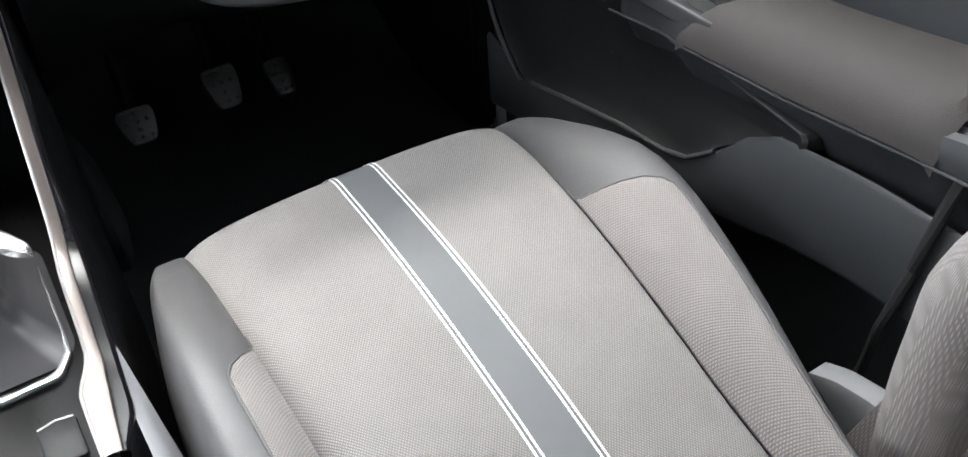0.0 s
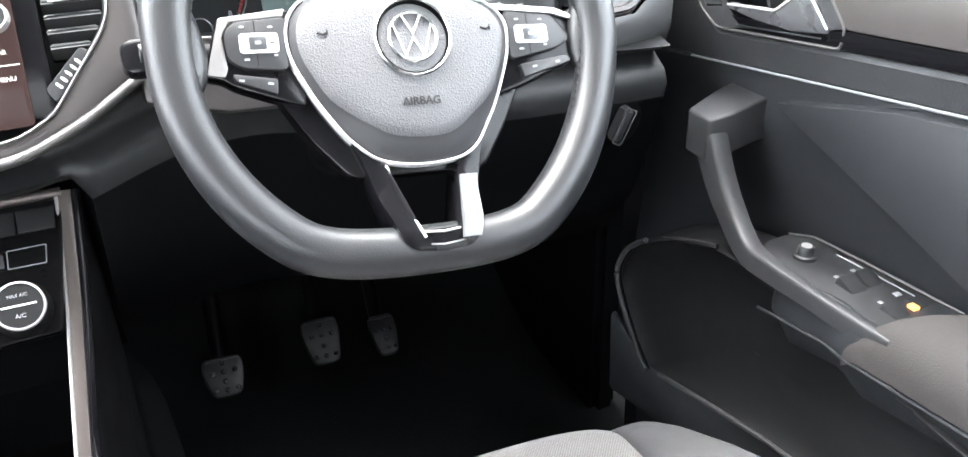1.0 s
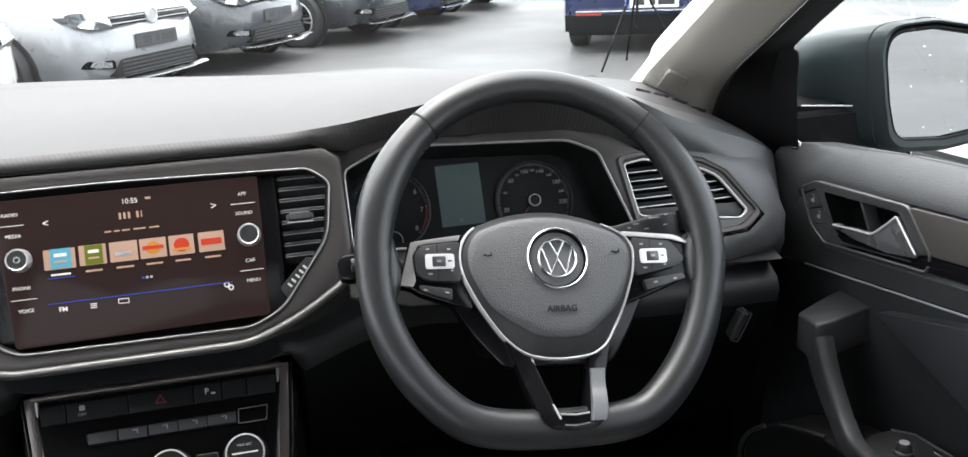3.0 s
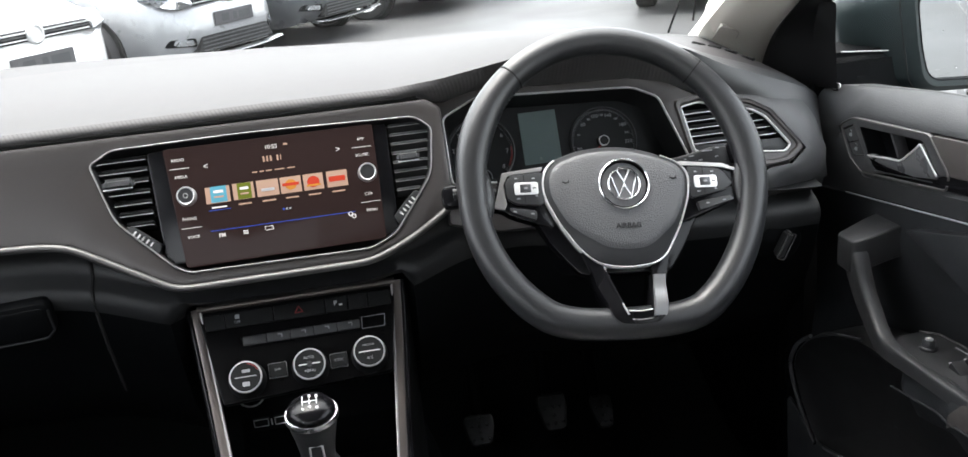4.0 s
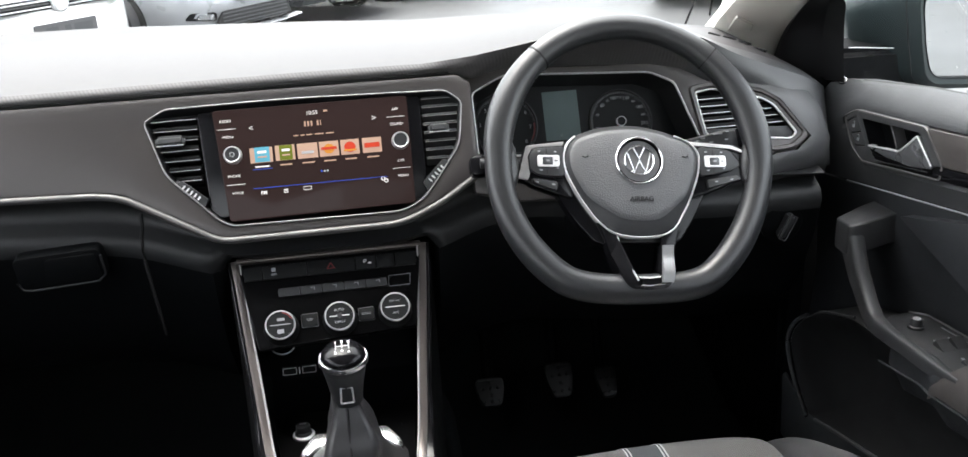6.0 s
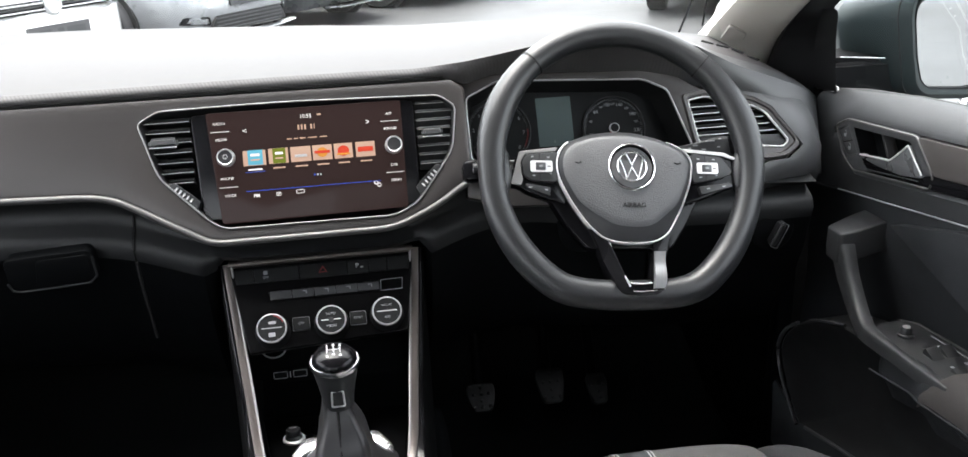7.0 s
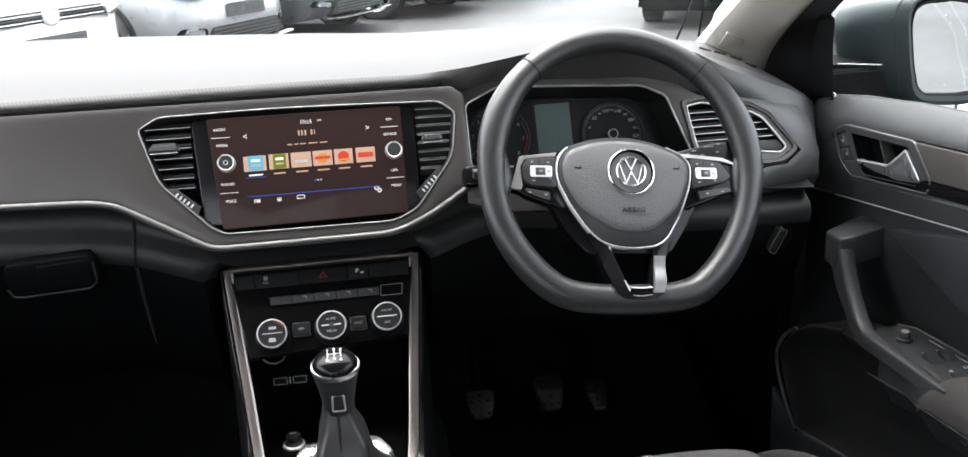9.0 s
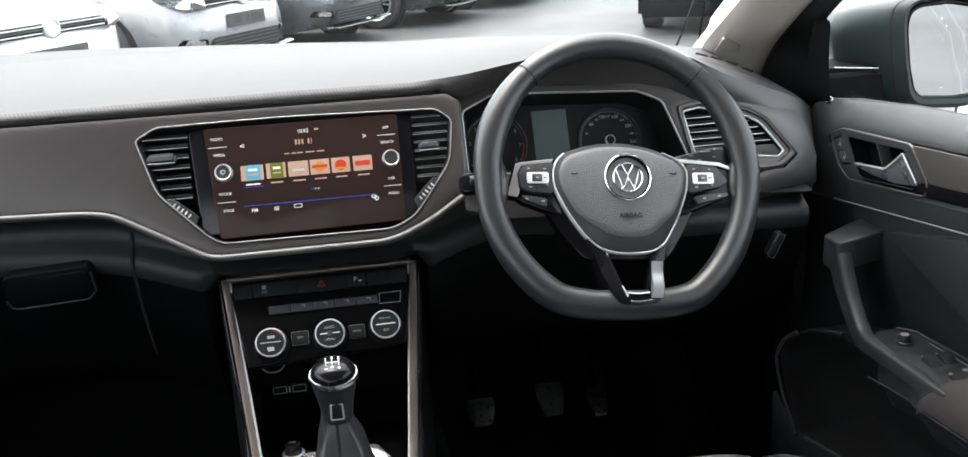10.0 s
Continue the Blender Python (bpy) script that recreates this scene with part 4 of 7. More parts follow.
for k in (0.72, 0.5, 0.28, 0.1, 0.01):
    face_rows.append([(cx + (x - cx) * k, cy + (y - cy) * k, 0.0092 + 0.0022 * (1 - (k / 0.84) ** 2)) for x, y, _ in face_rows[2]])
cover_face = part("cover_face", grid(face_rows, closed_u=True), M_PAD, pad, "grained black airbag cover face")
edge = [p for p in pad_line if p[1] < 0.036]
edge = sorted(edge, key=lambda p: math.atan2(p[0] - cx, p[1] - cy) % (2 * math.pi))
# bright silver for the chrome: the sky's reflection is put into its colour
part("cover_edge", outline(edge[::-1], 0.0032, 0.0070, -0.0040, closed=False, inset=-0.0012), M_RING, wheel, "thin chrome edge of the airbag cover")
badge = part("badge", lathe([(0, 0.0060), (0.0262, 0.0060), (0.0270, 0.0125), (0.0256, 0.0130), (0.0235, 0.0080), (0, 0.0075)], 48), M_FACE, pad, "round black and chrome badge", at=pose(-0.0030, 0.0018, 0))
part("badge_rim", lathe([(0.0262, 0.0100), (0.0284, 0.0100), (0.0284, 0.0128), (0.0273, 0.0138), (0.0263, 0.0128)], 48), M_CHROME, badge)
part("badge_ring", lathe([(0.0163, 0.0070), (0.0185, 0.0070), (0.0185, 0.0125), (0.0174, 0.0138), (0.0163, 0.0125)], 40), M_CHROME, badge)
for pts in ([(-0.0066, 0.0150), (0, 0.0024), (0.0066, 0.0150)], [(-0.0140, 0.0090), (-0.0068, -0.0138), (0.0, -0.0005), (0.0068, -0.0138), (0.0140, 0.0090)]):
    part("badge_chevron", outline(pts, 0.0036, 0.0045, 0.0078, closed=False), M_CHROME, badge)
words("print", "AIRBAG", 0.0080, M_STITCH, pad, -0.0025, -0.0440, 0.0109, bold=0.00015)
for hx in (-0.066, 0.053):
    part("horn_mark", tube([(hx - 0.004, 0.0075, 0.0098), (hx, 0.0060, 0.0100), (hx + 0.003, 0.0075, 0.0098)], 0.0008, 6), M_STITCH, pad)
    part("horn_mark", tube([(hx + 0.003, 0.0058, 0.0098), (hx + 0.003, 0.0090, 0.0098)], 0.0006, 6), M_STITCH, pad)

# column shroud behind the wheel, and its two stalks
COLUMN = leaning(0.372, 0.0, 0.980, 31.5)
column = thing("steering_column", COLUMN, "black steering column shroud with two stalks", "steering column")
rows = []
for z, w, h, dy in ((-0.030, 0.042, 0.040, -0.006), (-0.036, 0.052, 0.050, -0.008), (-0.08, 0.058, 0.056, -0.010), (-0.16, 0.062, 0.060, -0.004)):
    rows.append([(x * w, y * h + dy, z) for x, y in rounded([(-1, -1), (1, -1), (1, 1), (-1, 1)], 0.5, 5)])
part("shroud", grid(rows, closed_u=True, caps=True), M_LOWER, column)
stalk = part("wiper_stalk", prism(rounded([(0.045, 0.026), (0.078, 0.022), (0.108, 0.016), (0.148, 0.018), (0.150, 0.043), (0.128, 0.045), (0.080, 0.038), (0.045, 0.036)], 0.006), -0.062, -0.042, 0.005, segments=3), M_SOFT, column, "black wiper stalk with white symbols")
part("stalk_end", prism(rounded([(0.142, 0.021), (0.152, 0.021), (0.152, 0.045), (0.142, 0.045)], 0.003), -0.055, -0.036, 0.002), M_GLOSS, stalk)
for i, (x, y, w) in enumerate(((0.098, 0.040, 0.006), (0.108, 0.034, 0.005), (0.118, 0.044, 0.012), (0.128, 0.036, 0.004), (0.131, 0.046, 0.004), (0.090, 0.037, 0.003))):
    bar("stalk_mark", w, 0.0012, M_DIM, stalk, x, y - 0.004, -0.0419)
pts = curve_points([(-0.05, 0.022, -0.06), (-0.10, 0.024, -0.055), (-0.14, 0.026, -0.050), (-0.185, 0.028, -0.045)], 6)
stalk = part("indicator_stalk", tube(pts, [0.007 + 0.007 * ease(i / len(pts), 0.5, 0.85) for i in range(len(pts))], 12, flat=0.8, up=(0, 1, 0)), M_SOFT, column, "black indicator stalk")
part("stalk_end", prism(rounded([(-0.196, 0.014), (-0.172, 0.014), (-0.172, 0.040), (-0.196, 0.040)], 0.010), -0.054, -0.034, 0.005), M_GLOSS, stalk)
bar("stalk_mark", 0.006, 0.0060, M_DIM, stalk, -0.181, 0.026, -0.0338)

# ---- centre console ----
PANEL_LEAN = 40.4
CLIMATE = leaning(0, 0.115, 0.862, PANEL_LEAN)
con_m = pose(0, 0, 0.5)
console = thing("centre_console", con_m, "black centre console with bronze side rails", "console")
RAIL = [(0.118, 0.118, 0.866), (0.110, 0.075, 0.800), (0.099, 0.010, 0.735), (0.091, -0.040, 0.690), (0.0832, -0.085, 0.668), (0.0775, -0.169, 0.660), (0.0684, -0.206, 0.658), (0.0632, -0.268, 0.656)]
for s in (-1, 1):
    line3 = curve_points([(x * s, y, z) for x, y, z in RAIL], 6)
    width = [interp(y, [-0.268, -0.206, -0.195, -0.170, 0.118], [0.0070, 0.0103, 0.0088, 0.0050, 0.0054]) for _, y, _ in line3]
    band, bead, lip, skirt = [], [], [], []
    for i, (x, y, z) in enumerate(line3):
        d = Vector(line3[min(i + 1, len(line3) - 1)]) - Vector(line3[max(i - 1, 0)])
        up = Vector((0, -d.z, d.y)).normalized()
        up = up if up.z > 0 else -up
        p, w, out = Vector((x, y, z)), width[i], Vector((s, 0, 0))
        inner = p - out * w
        bead.append(tuple(inner + up * 0.0012))
        band.append([tuple(v) for v in (inner - up * 0.020, inner, inner + up * 0.0018 + out * 0.001, p + up * 0.0022, p + out * w * 0.9 + up * 0.0008, p + out * w - up * 0.001)])
        e, far = p + out * w - up * 0.0012, Vector((s * interp(y, [-0.268, -0.235, -0.156, 0.0, 0.118], [0.074, 0.0880, 0.0945, 0.1075, 0.130]), y, z))
        lip.append([tuple(v) for v in (e, e + out * 0.002 + up * 0.0004, far - out * 0.003 - up * 0.001, far - up * 0.004, far - up * 0.012)])
        flare = interp(z, [0.64, 0.70, 0.86], [0.016, 0.016, 0.004])
        skirt.append([tuple(far - up * 0.011 - out * 0.0006), (far.x, y + 0.010, z - 0.04), (far.x + s * flare * 0.4, y + 0.02, z - 0.09), (far.x + s * flare, y + 0.04, z - 0.19), (far.x + s * (0.004 + flare), y + 0.06, 0.31)])
    part("rail", under(con_m, grid(band)), M_BRONZE, console, "satin bronze side rail")
    part("rail_line", under(con_m, tube(bead, 0.0016, 8)), M_EDGE, console, "bright inner rail edge")
    part("rail_lip", under(con_m, grid(lip)), M_GLOSS, console, "gloss black outer edge of the rail")
    part("side_skirt", under(con_m, grid(skirt)), M_KEY, console, "black console side")
    # pale strip over the skirt's rear: the light falling there is painted on
    rear = [[(s * 0.0860, y, 0.648), (s * 0.0900, y, 0.644), (s * (0.0920 + 0.10 * h), y, 0.643 - 0.4 * h), (s * (0.0945 + 0.22 * h), y, 0.643 - h), (s * 0.0900, y, 0.640 - h)] for y, h in [(-0.155 - 0.03 * k, 0.002 + 0.0150 * k) for k in range(13)]]
    part("lit_rear_skirt", under(con_m, grid(rear)), M_COVER, console, "rear of the console skirt, painted pale where light falls")
# top corner bar between the rails
bm = tube([(-0.116, 0.118, 0.865), (0.116, 0.118, 0.865)], 0.0045, 10)
part("top_bar", under(con_m, bm), M_BRONZE, console)
# gear plate and the storage tray in front of it
plate_pts = [(-0.083, 0.00), (-0.072, -0.175), (-0.064, -0.30), (0.064, -0.30), (0.072, -0.175), (0.083, 0.00), (0.095, 0.09), (-0.095, 0.09)]
part("gear_plate", prism(rounded(plate_pts, 0.004), 0.645, 0.655, 0.002, m=con_m.inverted()), M_FACE, console, "gloss black gear plate")
bm = grid([[(x, 0.09, 0.65), (x, 0.125, 0.655), (x, 0.150, 0.675), (x, 0.155, 0.72), (x, 0.15, 0.79), (x, 0.05, 0.781)] for x in (-0.096, -0.05, 0, 0.05, 0.096)])
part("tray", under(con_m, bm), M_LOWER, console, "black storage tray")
USB = leaning(-0.058, 0.146, 0.690, 0)
for k in (-1, 1):
    port = part("usb_port", prism(rounded([(-0.010, -0.005), (0.010, -0.005), (0.010, 0.005), (-0.010, 0.005)], 0.001), -0.004, 0.002), M_SEAM, console, "usb socket with pale outline", at=con_m.inverted() @ USB @ pose(0.013 * k, 0, 0))
    part("port_line", outline(rounded([(-0.0088, -0.0048), (0.0088, -0.0048), (0.0088, 0.0048), (-0.0088, 0.0048)], 0.001, 2), 0.0008, 0.0007, 0.002), M_INK, port)
bar("usb_mark", 0.0015, 0.009, M_INK, console, 0, 0, 0).matrix_basis = con_m.inverted() @ USB @ pose(0, 0, 0.002)
part("lighter_ring", outline(ellipse(0, 0, 0.015, 0.012, 28), 0.002, 0.002, 0), M_SATIN, console, at=con_m.inverted() @ leaning(-0.072, 0.10, 0.752, 10))
bm = lathe([(0.0, -1.0), (0.5, -0.87), (0.87, -0.5), (1.0, 0.0), (0.87, 0.5), (0.5, 0.87), (0.0, 1.0)], 24, m=pose(0.128, 0.345, 0.445) @ Matrix.Rotation(radians(8), 4, "Z") @ Matrix.Diagonal((0.036, 0.155, 0.105, 1)))
part("side_carpet", under(con_m, bm), M_CARPET_SIDE, console, "dark grey carpet bulge on the console side")
# drive mode knob
knob = part("mode_knob", lathe([(0, 0), (0.0140, 0), (0.0140, 0.002), (0.0122, 0.0035), (0, 0.0035)], 32), M_RING, console, "silver ringed round knob", at=con_m.inverted() @ pose(-0.055, 0.035, 0.655))
part("knob_cap", lathe([(0, 0.003), (0.0112, 0.003), (0.0104, 0.006), (0.0086, 0.0075), (0.0092, 0.0140), (0.0082, 0.0155), (0, 0.0155)], 32), M_SOFT, knob)
bar("knob_mark", 0.008, 0.002, M_DIM, knob, 0, 0.002, 0.0157)
switch = part("parking_switch", prism(rounded([(-0.014, -0.020), (0.014, -0.020), (0.014, 0.020), (-0.014, 0.020)], 0.004), 0.0, 0.006, 0.002), M_KEY, console, "black parking brake switch", at=con_m.inverted() @ pose(0.036, -0.240, 0.6548))
part("switch_edge", tube([(-0.013, 0.019, 0.005), (0.0, 0.0205, 0.006), (0.013, 0.019, 0.005)], 0.0014, 8), M_CHROME, switch, "chrome switch edge")

# climate control panel
climate = thing("climate_panel", CLIMATE, "gloss black climate control panel with three knobs", "control panel")
part("face", prism(rounded([(-0.116, 0.000), (-0.096, -0.112), (0.098, -0.103), (0.116, 0.000)], 0.004), -0.012, 0.0, 0.002), M_FACE, climate, "black face plate")
edges = (-0.110, -0.086, -0.030, 0.031, 0.058, 0.082, 0.110)
for i in range(6):
    a, b = edges[i] + 0.0006, edges[i + 1] - 0.0006
    sh = lambda x, y: x * (1 + y * 0.8)
    part("top_button", prism(rounded([(sh(a, -0.022), -0.0235), (sh(b, -0.022), -0.0235), (sh(b, -0.004), -0.0055), (sh(a, -0.004), -0.0055)], 0.001), 0.0, 0.003, 0.0008), M_KEY, climate, "black push button")
words("button_label", "P", 0.0085, M_INK, climate, 0.043, -0.0135, 0.0032)
bar("button_mark", 0.004, 0.0016, M_INK, climate, 0.0490, -0.0158, 0.0032)
part("hazard_mark", outline([(-0.0045, -0.0175), (0.0045, -0.0175), (0, -0.0100)], 0.0012, 0.0005, 0.0031), M_RED, climate, "red triangle mark")
bar("button_mark", 0.005, 0.005, M_DIM, climate, -0.071, -0.0115, 0.0032)
words("button_label", "OFF", 0.0042, M_DIM, climate, -0.071, -0.0178, 0.0032)
strip = [(-0.070, -0.0360), (0.0985, -0.0345), (0.0965, -0.0490), (-0.0660, -0.0490)]
part("strip", prism(rounded(strip, 0.003), 0.0, 0.0014, 0.0006), M_FACE, climate)
part("strip_line", outline(rounded([(0.071, -0.0350), (0.0985, -0.0347), (0.0965, -0.0488), (0.070, -0.0488)], 0.001, 2), 0.0008, 0.0006, 0.0012), M_DIM, climate)
for i in range(5):
    a, b = -0.067 + 0.0272 * i, -0.067 + 0.0272 * (i + 1) - 0.001
    key = part("strip_button", prism(rounded([(a, -0.0475), (b, -0.0475), (b, -0.0370), (a, -0.0370)], 0.0012), 0.0012, 0.0036, 0.0008), M_KEYGREY, climate, "dark grey strip button")
    if i:
        bar("button_mark", 0.0050, 0.0008, M_DIM, key, (a + b) / 2 + 0.002, -0.0400, 0.0037)
        bar("button_mark", 0.0010, 0.0040, M_DIM, key, (a + b) / 2 + 0.004, -0.0415, 0.0037)
for a, b, text in ((-0.0420, -0.0215, "OFF"), (0.0285, 0.0480, "SYNC")):
    key = part("side_button", prism(rounded([(a, -0.0895), (b, -0.0895), (b, -0.0735), (a, -0.0735)], 0.0015), 0.0, 0.0030, 0.0008), M_KEYDARK, climate, "black side button")
    part("button_line", outline(rounded([(a, -0.0900), (b, -0.0900), (b, -0.0730), (a, -0.0730)], 0.0015, 2), 0.0007, 0.0007, 0.0004), M_DIM, key)
    words("button_label", text, 0.0042, M_DIM, key, (a + b) / 2, -0.0815, 0.0031)
for x, y, lines in ((-0.0664, -0.0879, None), (0.0053, -0.0849, ("AUTO", "MENU")), (0.0740, -0.0812, ("MAX A/C", "A/C"))):
    knob = part("knob", lathe([(0, 0), (0.0215, 0), (0.0213, 0.004), (0.0196, 0.013), (0.0182, 0.0175), (0.0165, 0.0190), (0, 0.0190)], 40), M_KEY, climate, "round black climate knob", at=pose(x, y, 0))
    part("knob_ring", lathe([(0.0166, 0.0189), (0.0170, 0.0185), (0.0184, 0.0165), (0.0186, 0.0176), (0.0178, 0.0198), (0.0168, 0.0200)], 40), M_SATIN, knob, "silver knob ring")
    bar("knob_line", 0.024, 0.0011, M_INK if lines else M_DIM, knob, 0, 0, 0.0191)
    if lines:
        words("knob_label", lines[0], 0.0044 if len(lines[0]) < 6 else 0.0034, M_DIM, knob, 0, 0.0075, 0.0192)
        words("knob_label", lines[1], 0.0044, M_DIM, knob, 0, -0.0078, 0.0192)
    else:
        bar("knob_mark", 0.009, 0.0034, M_DIM, knob, 0.001, 0.0065, 0.0191, 0.001)
        bar("knob_mark", 0.008, 0.0050, M_DIM, knob, 0.0, -0.0085, 0.0191, 0.001)
        part("red_arc", prism([(r * math.cos(radians(a)), r * math.sin(radians(a))) for r, span in ((0.0160, range(25, 80, 6)), (0.0146, range(79, 24, -6))) for a in span], 0.0190, 0.0194), M_RED, knob)
    if lines and lines[0] == "AUTO":
        part("centre_button", lathe([(0, 0.019), (0.0034, 0.019), (0.0030, 0.0205), (0, 0.0208)], 16), M_SOFT, knob)

# gear lever
lever_m = pose(0.004, -0.085, 0.655)
lever = thing("gear_lever", lever_m, "black gear lever with leather gaiter and chrome surround", "gear lever")
ring = rounded([(-0.052, 0.088), (0.052, 0.088), (0.064, 0.068), (0.062, -0.075), (0.050, -0.096), (-0.050, -0.096), (-0.062, -0.075), (-0.064, 0.068)], 0.010)
hole = rounded([(-0.040, 0.074), (0.040, 0.074), (0.0585, 0.058), (0.0565, -0.071), (0.0430, -0.0905), (-0.0430, -0.0905), (-0.0565, -0.071), (-0.0585, 0.058)], 0.008)
rim = rounded([(-0.045, 0.094), (0.045, 0.094), (0.0625, 0.069), (0.0605, -0.075), (0.0465, -0.0965), (-0.0465, -0.0965), (-0.0605, -0.075), (-0.0625, 0.069)], 0.007)
ramp = prism(rim, -0.001, 0.0075, 0.0022, holes=[hole])
for v in ramp.verts:
    if v.co.z > 0.002:
        v.co.z += 0.34 * max(0.0, v.co.y - 0.066)
part("surround", ramp, M_CHROME, lever, "chrome gaiter surround")
rows = []
for k in range(15):
    t = k / 14
    s = (1 - t) ** 1.5 * 0.66 + 0.23
    fold = 0.006 * math.sin(t * 13) * (1 - t) * (0.3 + t)
    row = []
    for j, (x, y) in enumerate(ring):
        a = math.atan2(y, x)
        wob = 1 + (0.15 * math.sin(a * 3 + t * 6) + 0.09 * math.sin(a * 6 - t * 8)) * (1 - t) ** 0.6 * min(1, 4 * t)
        row.append(((x * s * wob + fold * math.cos(a)) + 0.010 * (1 - t) ** 1.5, (y * s * 0.95 * wob + fold * math.sin(a)) + 0.012 * t, 0.002 + 0.122 * t - 0.010 * math.sin(math.pi * min(1, t * 2.2)) * (t < 0.45)))
    rows.append(row)
part("gaiter", grid(rows, closed_u=True, caps=True), M_GAITER, lever, "soft black leather gaiter with folds")
part("gaiter_seam", tube([(0.001, -0.091 * ((1 - t) ** 1.5 * 0.66 + 0.23) * 0.95 + 0.012 * t - 0.001, 0.004 + 0.122 * t) for t in (0.1, 0.25, 0.4, 0.55, 0.7, 0.85, 1)], 0.0016, 6), M_STITCH, lever)
collar = part("knob_neck", lathe([(0, 0.085), (0.0170, 0.085), (0.0178, 0.098), (0.0205, 0.118), (0.0236, 0.136), (0.0258, 0.146), (0.0252, 0.150), (0, 0.150)], 32), M_SOFT, lever, "black leather knob neck", at=pose(0.003, 0.012, 0.0395, 8, 0, 0) @ Matrix.Diagonal((1, 1, 0.86, 1)))
part("knob_band", lathe([(0.0245, 0.146), (0.0268, 0.146), (0.0272, 0.1495), (0.0262, 0.1525), (0.0245, 0.1525)], 40), M_CHROME, collar, "chrome knob band")
part("knob_top", lathe([(0, 0.149), (0.0250, 0.151), (0.0240, 0.157), (0.0200, 0.163), (0.0130, 0.1665), (0.0060, 0.168), (0, 0.1683)], 40), M_GLOSS, collar, "gloss black domed knob top")
part("neck_clip", outline(rounded([(-0.007, 0.096), (0.007, 0.096), (0.006, 0.120), (-0.006, 0.120)], 0.002, 2), 0.0022, 0.0016, 0), M_SATIN, collar, at=pose(0, -0.0192, 0, 90, 0, 0))
for text, x, y in (("1", -0.007, 0.0075), ("3", 0.0, 0.0085), ("5", 0.007, 0.0075), ("2", -0.007, -0.0095), ("4", 0.0, -0.0085), ("6", 0.007, -0.0095)):
    words("gear_number", text, 0.0062, M_INK, collar, x, y, 0.0005 + interp(math.hypot(x, y) + 0.002, [0, 0.006, 0.013, 0.020], [0.1685, 0.168, 0.1667, 0.1632]), bold=0.0002)
for x in (-0.007, 0.0, 0.007):
    bar("gate_line", 0.0008, 0.0095, M_INK, collar, x, -0.001, 0.1676 if x else 0.1685)
bar("gate_line", 0.0150, 0.0008, M_INK, collar, 0, -0.001, 0.1685)

# ---- driver's seat ----
seat_m = pose(0.36, -0.30, 0.34)
seat = thing("driver_seat", seat_m, "grey cloth driver seat with leatherette bolsters and striped centre", "car seat")


def seam_l(y):
    return interp(y, [-0.56, -0.3, -0.1, -0.05], [0.192, 0.190, 0.186, 0.182])


def seam_r(y):
    return interp(y, [-0.56, -0.50, -0.42, -0.25, -0.12, -0.05], [0.484, 0.490, 0.494, 0.514, 0.528, 0.531])


def out_l(y):
    return interp(y, [-0.56, -0.27, -0.19, -0.12, -0.074, -0.040, -0.015, -0.005], [0.110, 0.110, 0.114, 0.122, 0.132, 0.148, 0.168, 0.176])


def out_r(y):
    return interp(y, [-0.56, -0.50, -0.41, -0.30, -0.25, -0.20, -0.147, -0.085, -0.035, -0.008], [0.525, 0.545, 0.575, 0.607, 0.615, 0.614, 0.607, 0.585, 0.556, 0.540])


def crown(y):
    """Height of the cushion's middle along its length, rolling over at the front edge."""
    return 0.604 + 0.014 * math.sin(math.pi * ease(y, -0.56, 0.02)) + 0.018 * ease(y, -0.42, -0.10) - 0.02 * ease(-y, 0.36, 0.56) - 0.10 * max(0, (y + 0.062) / 0.05) ** 2 * 0.35


ys = [-0.56 + 0.03 * i for i in range(15)] + [-0.118, -0.100, -0.086, -0.074, -0.062, -0.050, -0.040, -0.031, -0.023, -0.016, -0.010, -0.005]


def strip_of(left, right, height, n, rows_y, front=True):
    rows = []
    for y in rows_y:
        rows.append([(left(y) + (right(y) - left(y)) * j / n, y, height(y, j / n)) for j in range(n + 1)])
    if front and rows_y[-1] > -0.02:
        last = rows[-1]
        for k in range(1, 7):
            rows.append([(x, y + 0.012 * math.sin(k * 0.55) - 0.004 * k, z - 0.022 * k) for x, y, z in last])
    return rows


def pillow(s, depth, width=0.06):
    edge = min(s, 1 - s)
    return -depth * math.exp(-edge / width)


def tuck(y):
    return ease(y, -0.10, -0.005)


def middle(y, s):
    return crown(y) + 0.004 * math.sin(math.pi * s) + pillow(s, 0.012 * (1 - tuck(y)), 0.03) - 0.020 * math.exp(-min(s, 1 - s) / 0.08) * tuck(y)


def bolster_l(y, s):
    rise = 0.030 * ease(-y, 0.06, 0.22)
    return crown(y) - 0.020 * tuck(y) + pillow(max(0.0001, s) if s < 0.5 else 0.5, 0.012 * (1 - tuck(y)), 0.1) + rise * math.sin(math.pi * min(1, s * 0.75 + 0.05)) - 0.075 * (1 - 0.6 * ease(y, -0.12, -0.01)) * max(0, s - 0.72) ** 2 / 0.0784


def bolster_r(y, s):
    rise = 0.036 * ease(-y, 0.06, 0.24)
    return crown(y) - 0.020 * tuck(y) + pillow(max(0.0001, s) if s < 0.5 else 0.5, 0.012 * (1 - tuck(y)), 0.08) + rise * math.sin(math.pi * min(1, s * 0.8 + 0.02)) - 0.075 * (1 - 0.6 * ease(y, -0.12, -0.01)) * max(0, s - 0.78) ** 2 / 0.0484


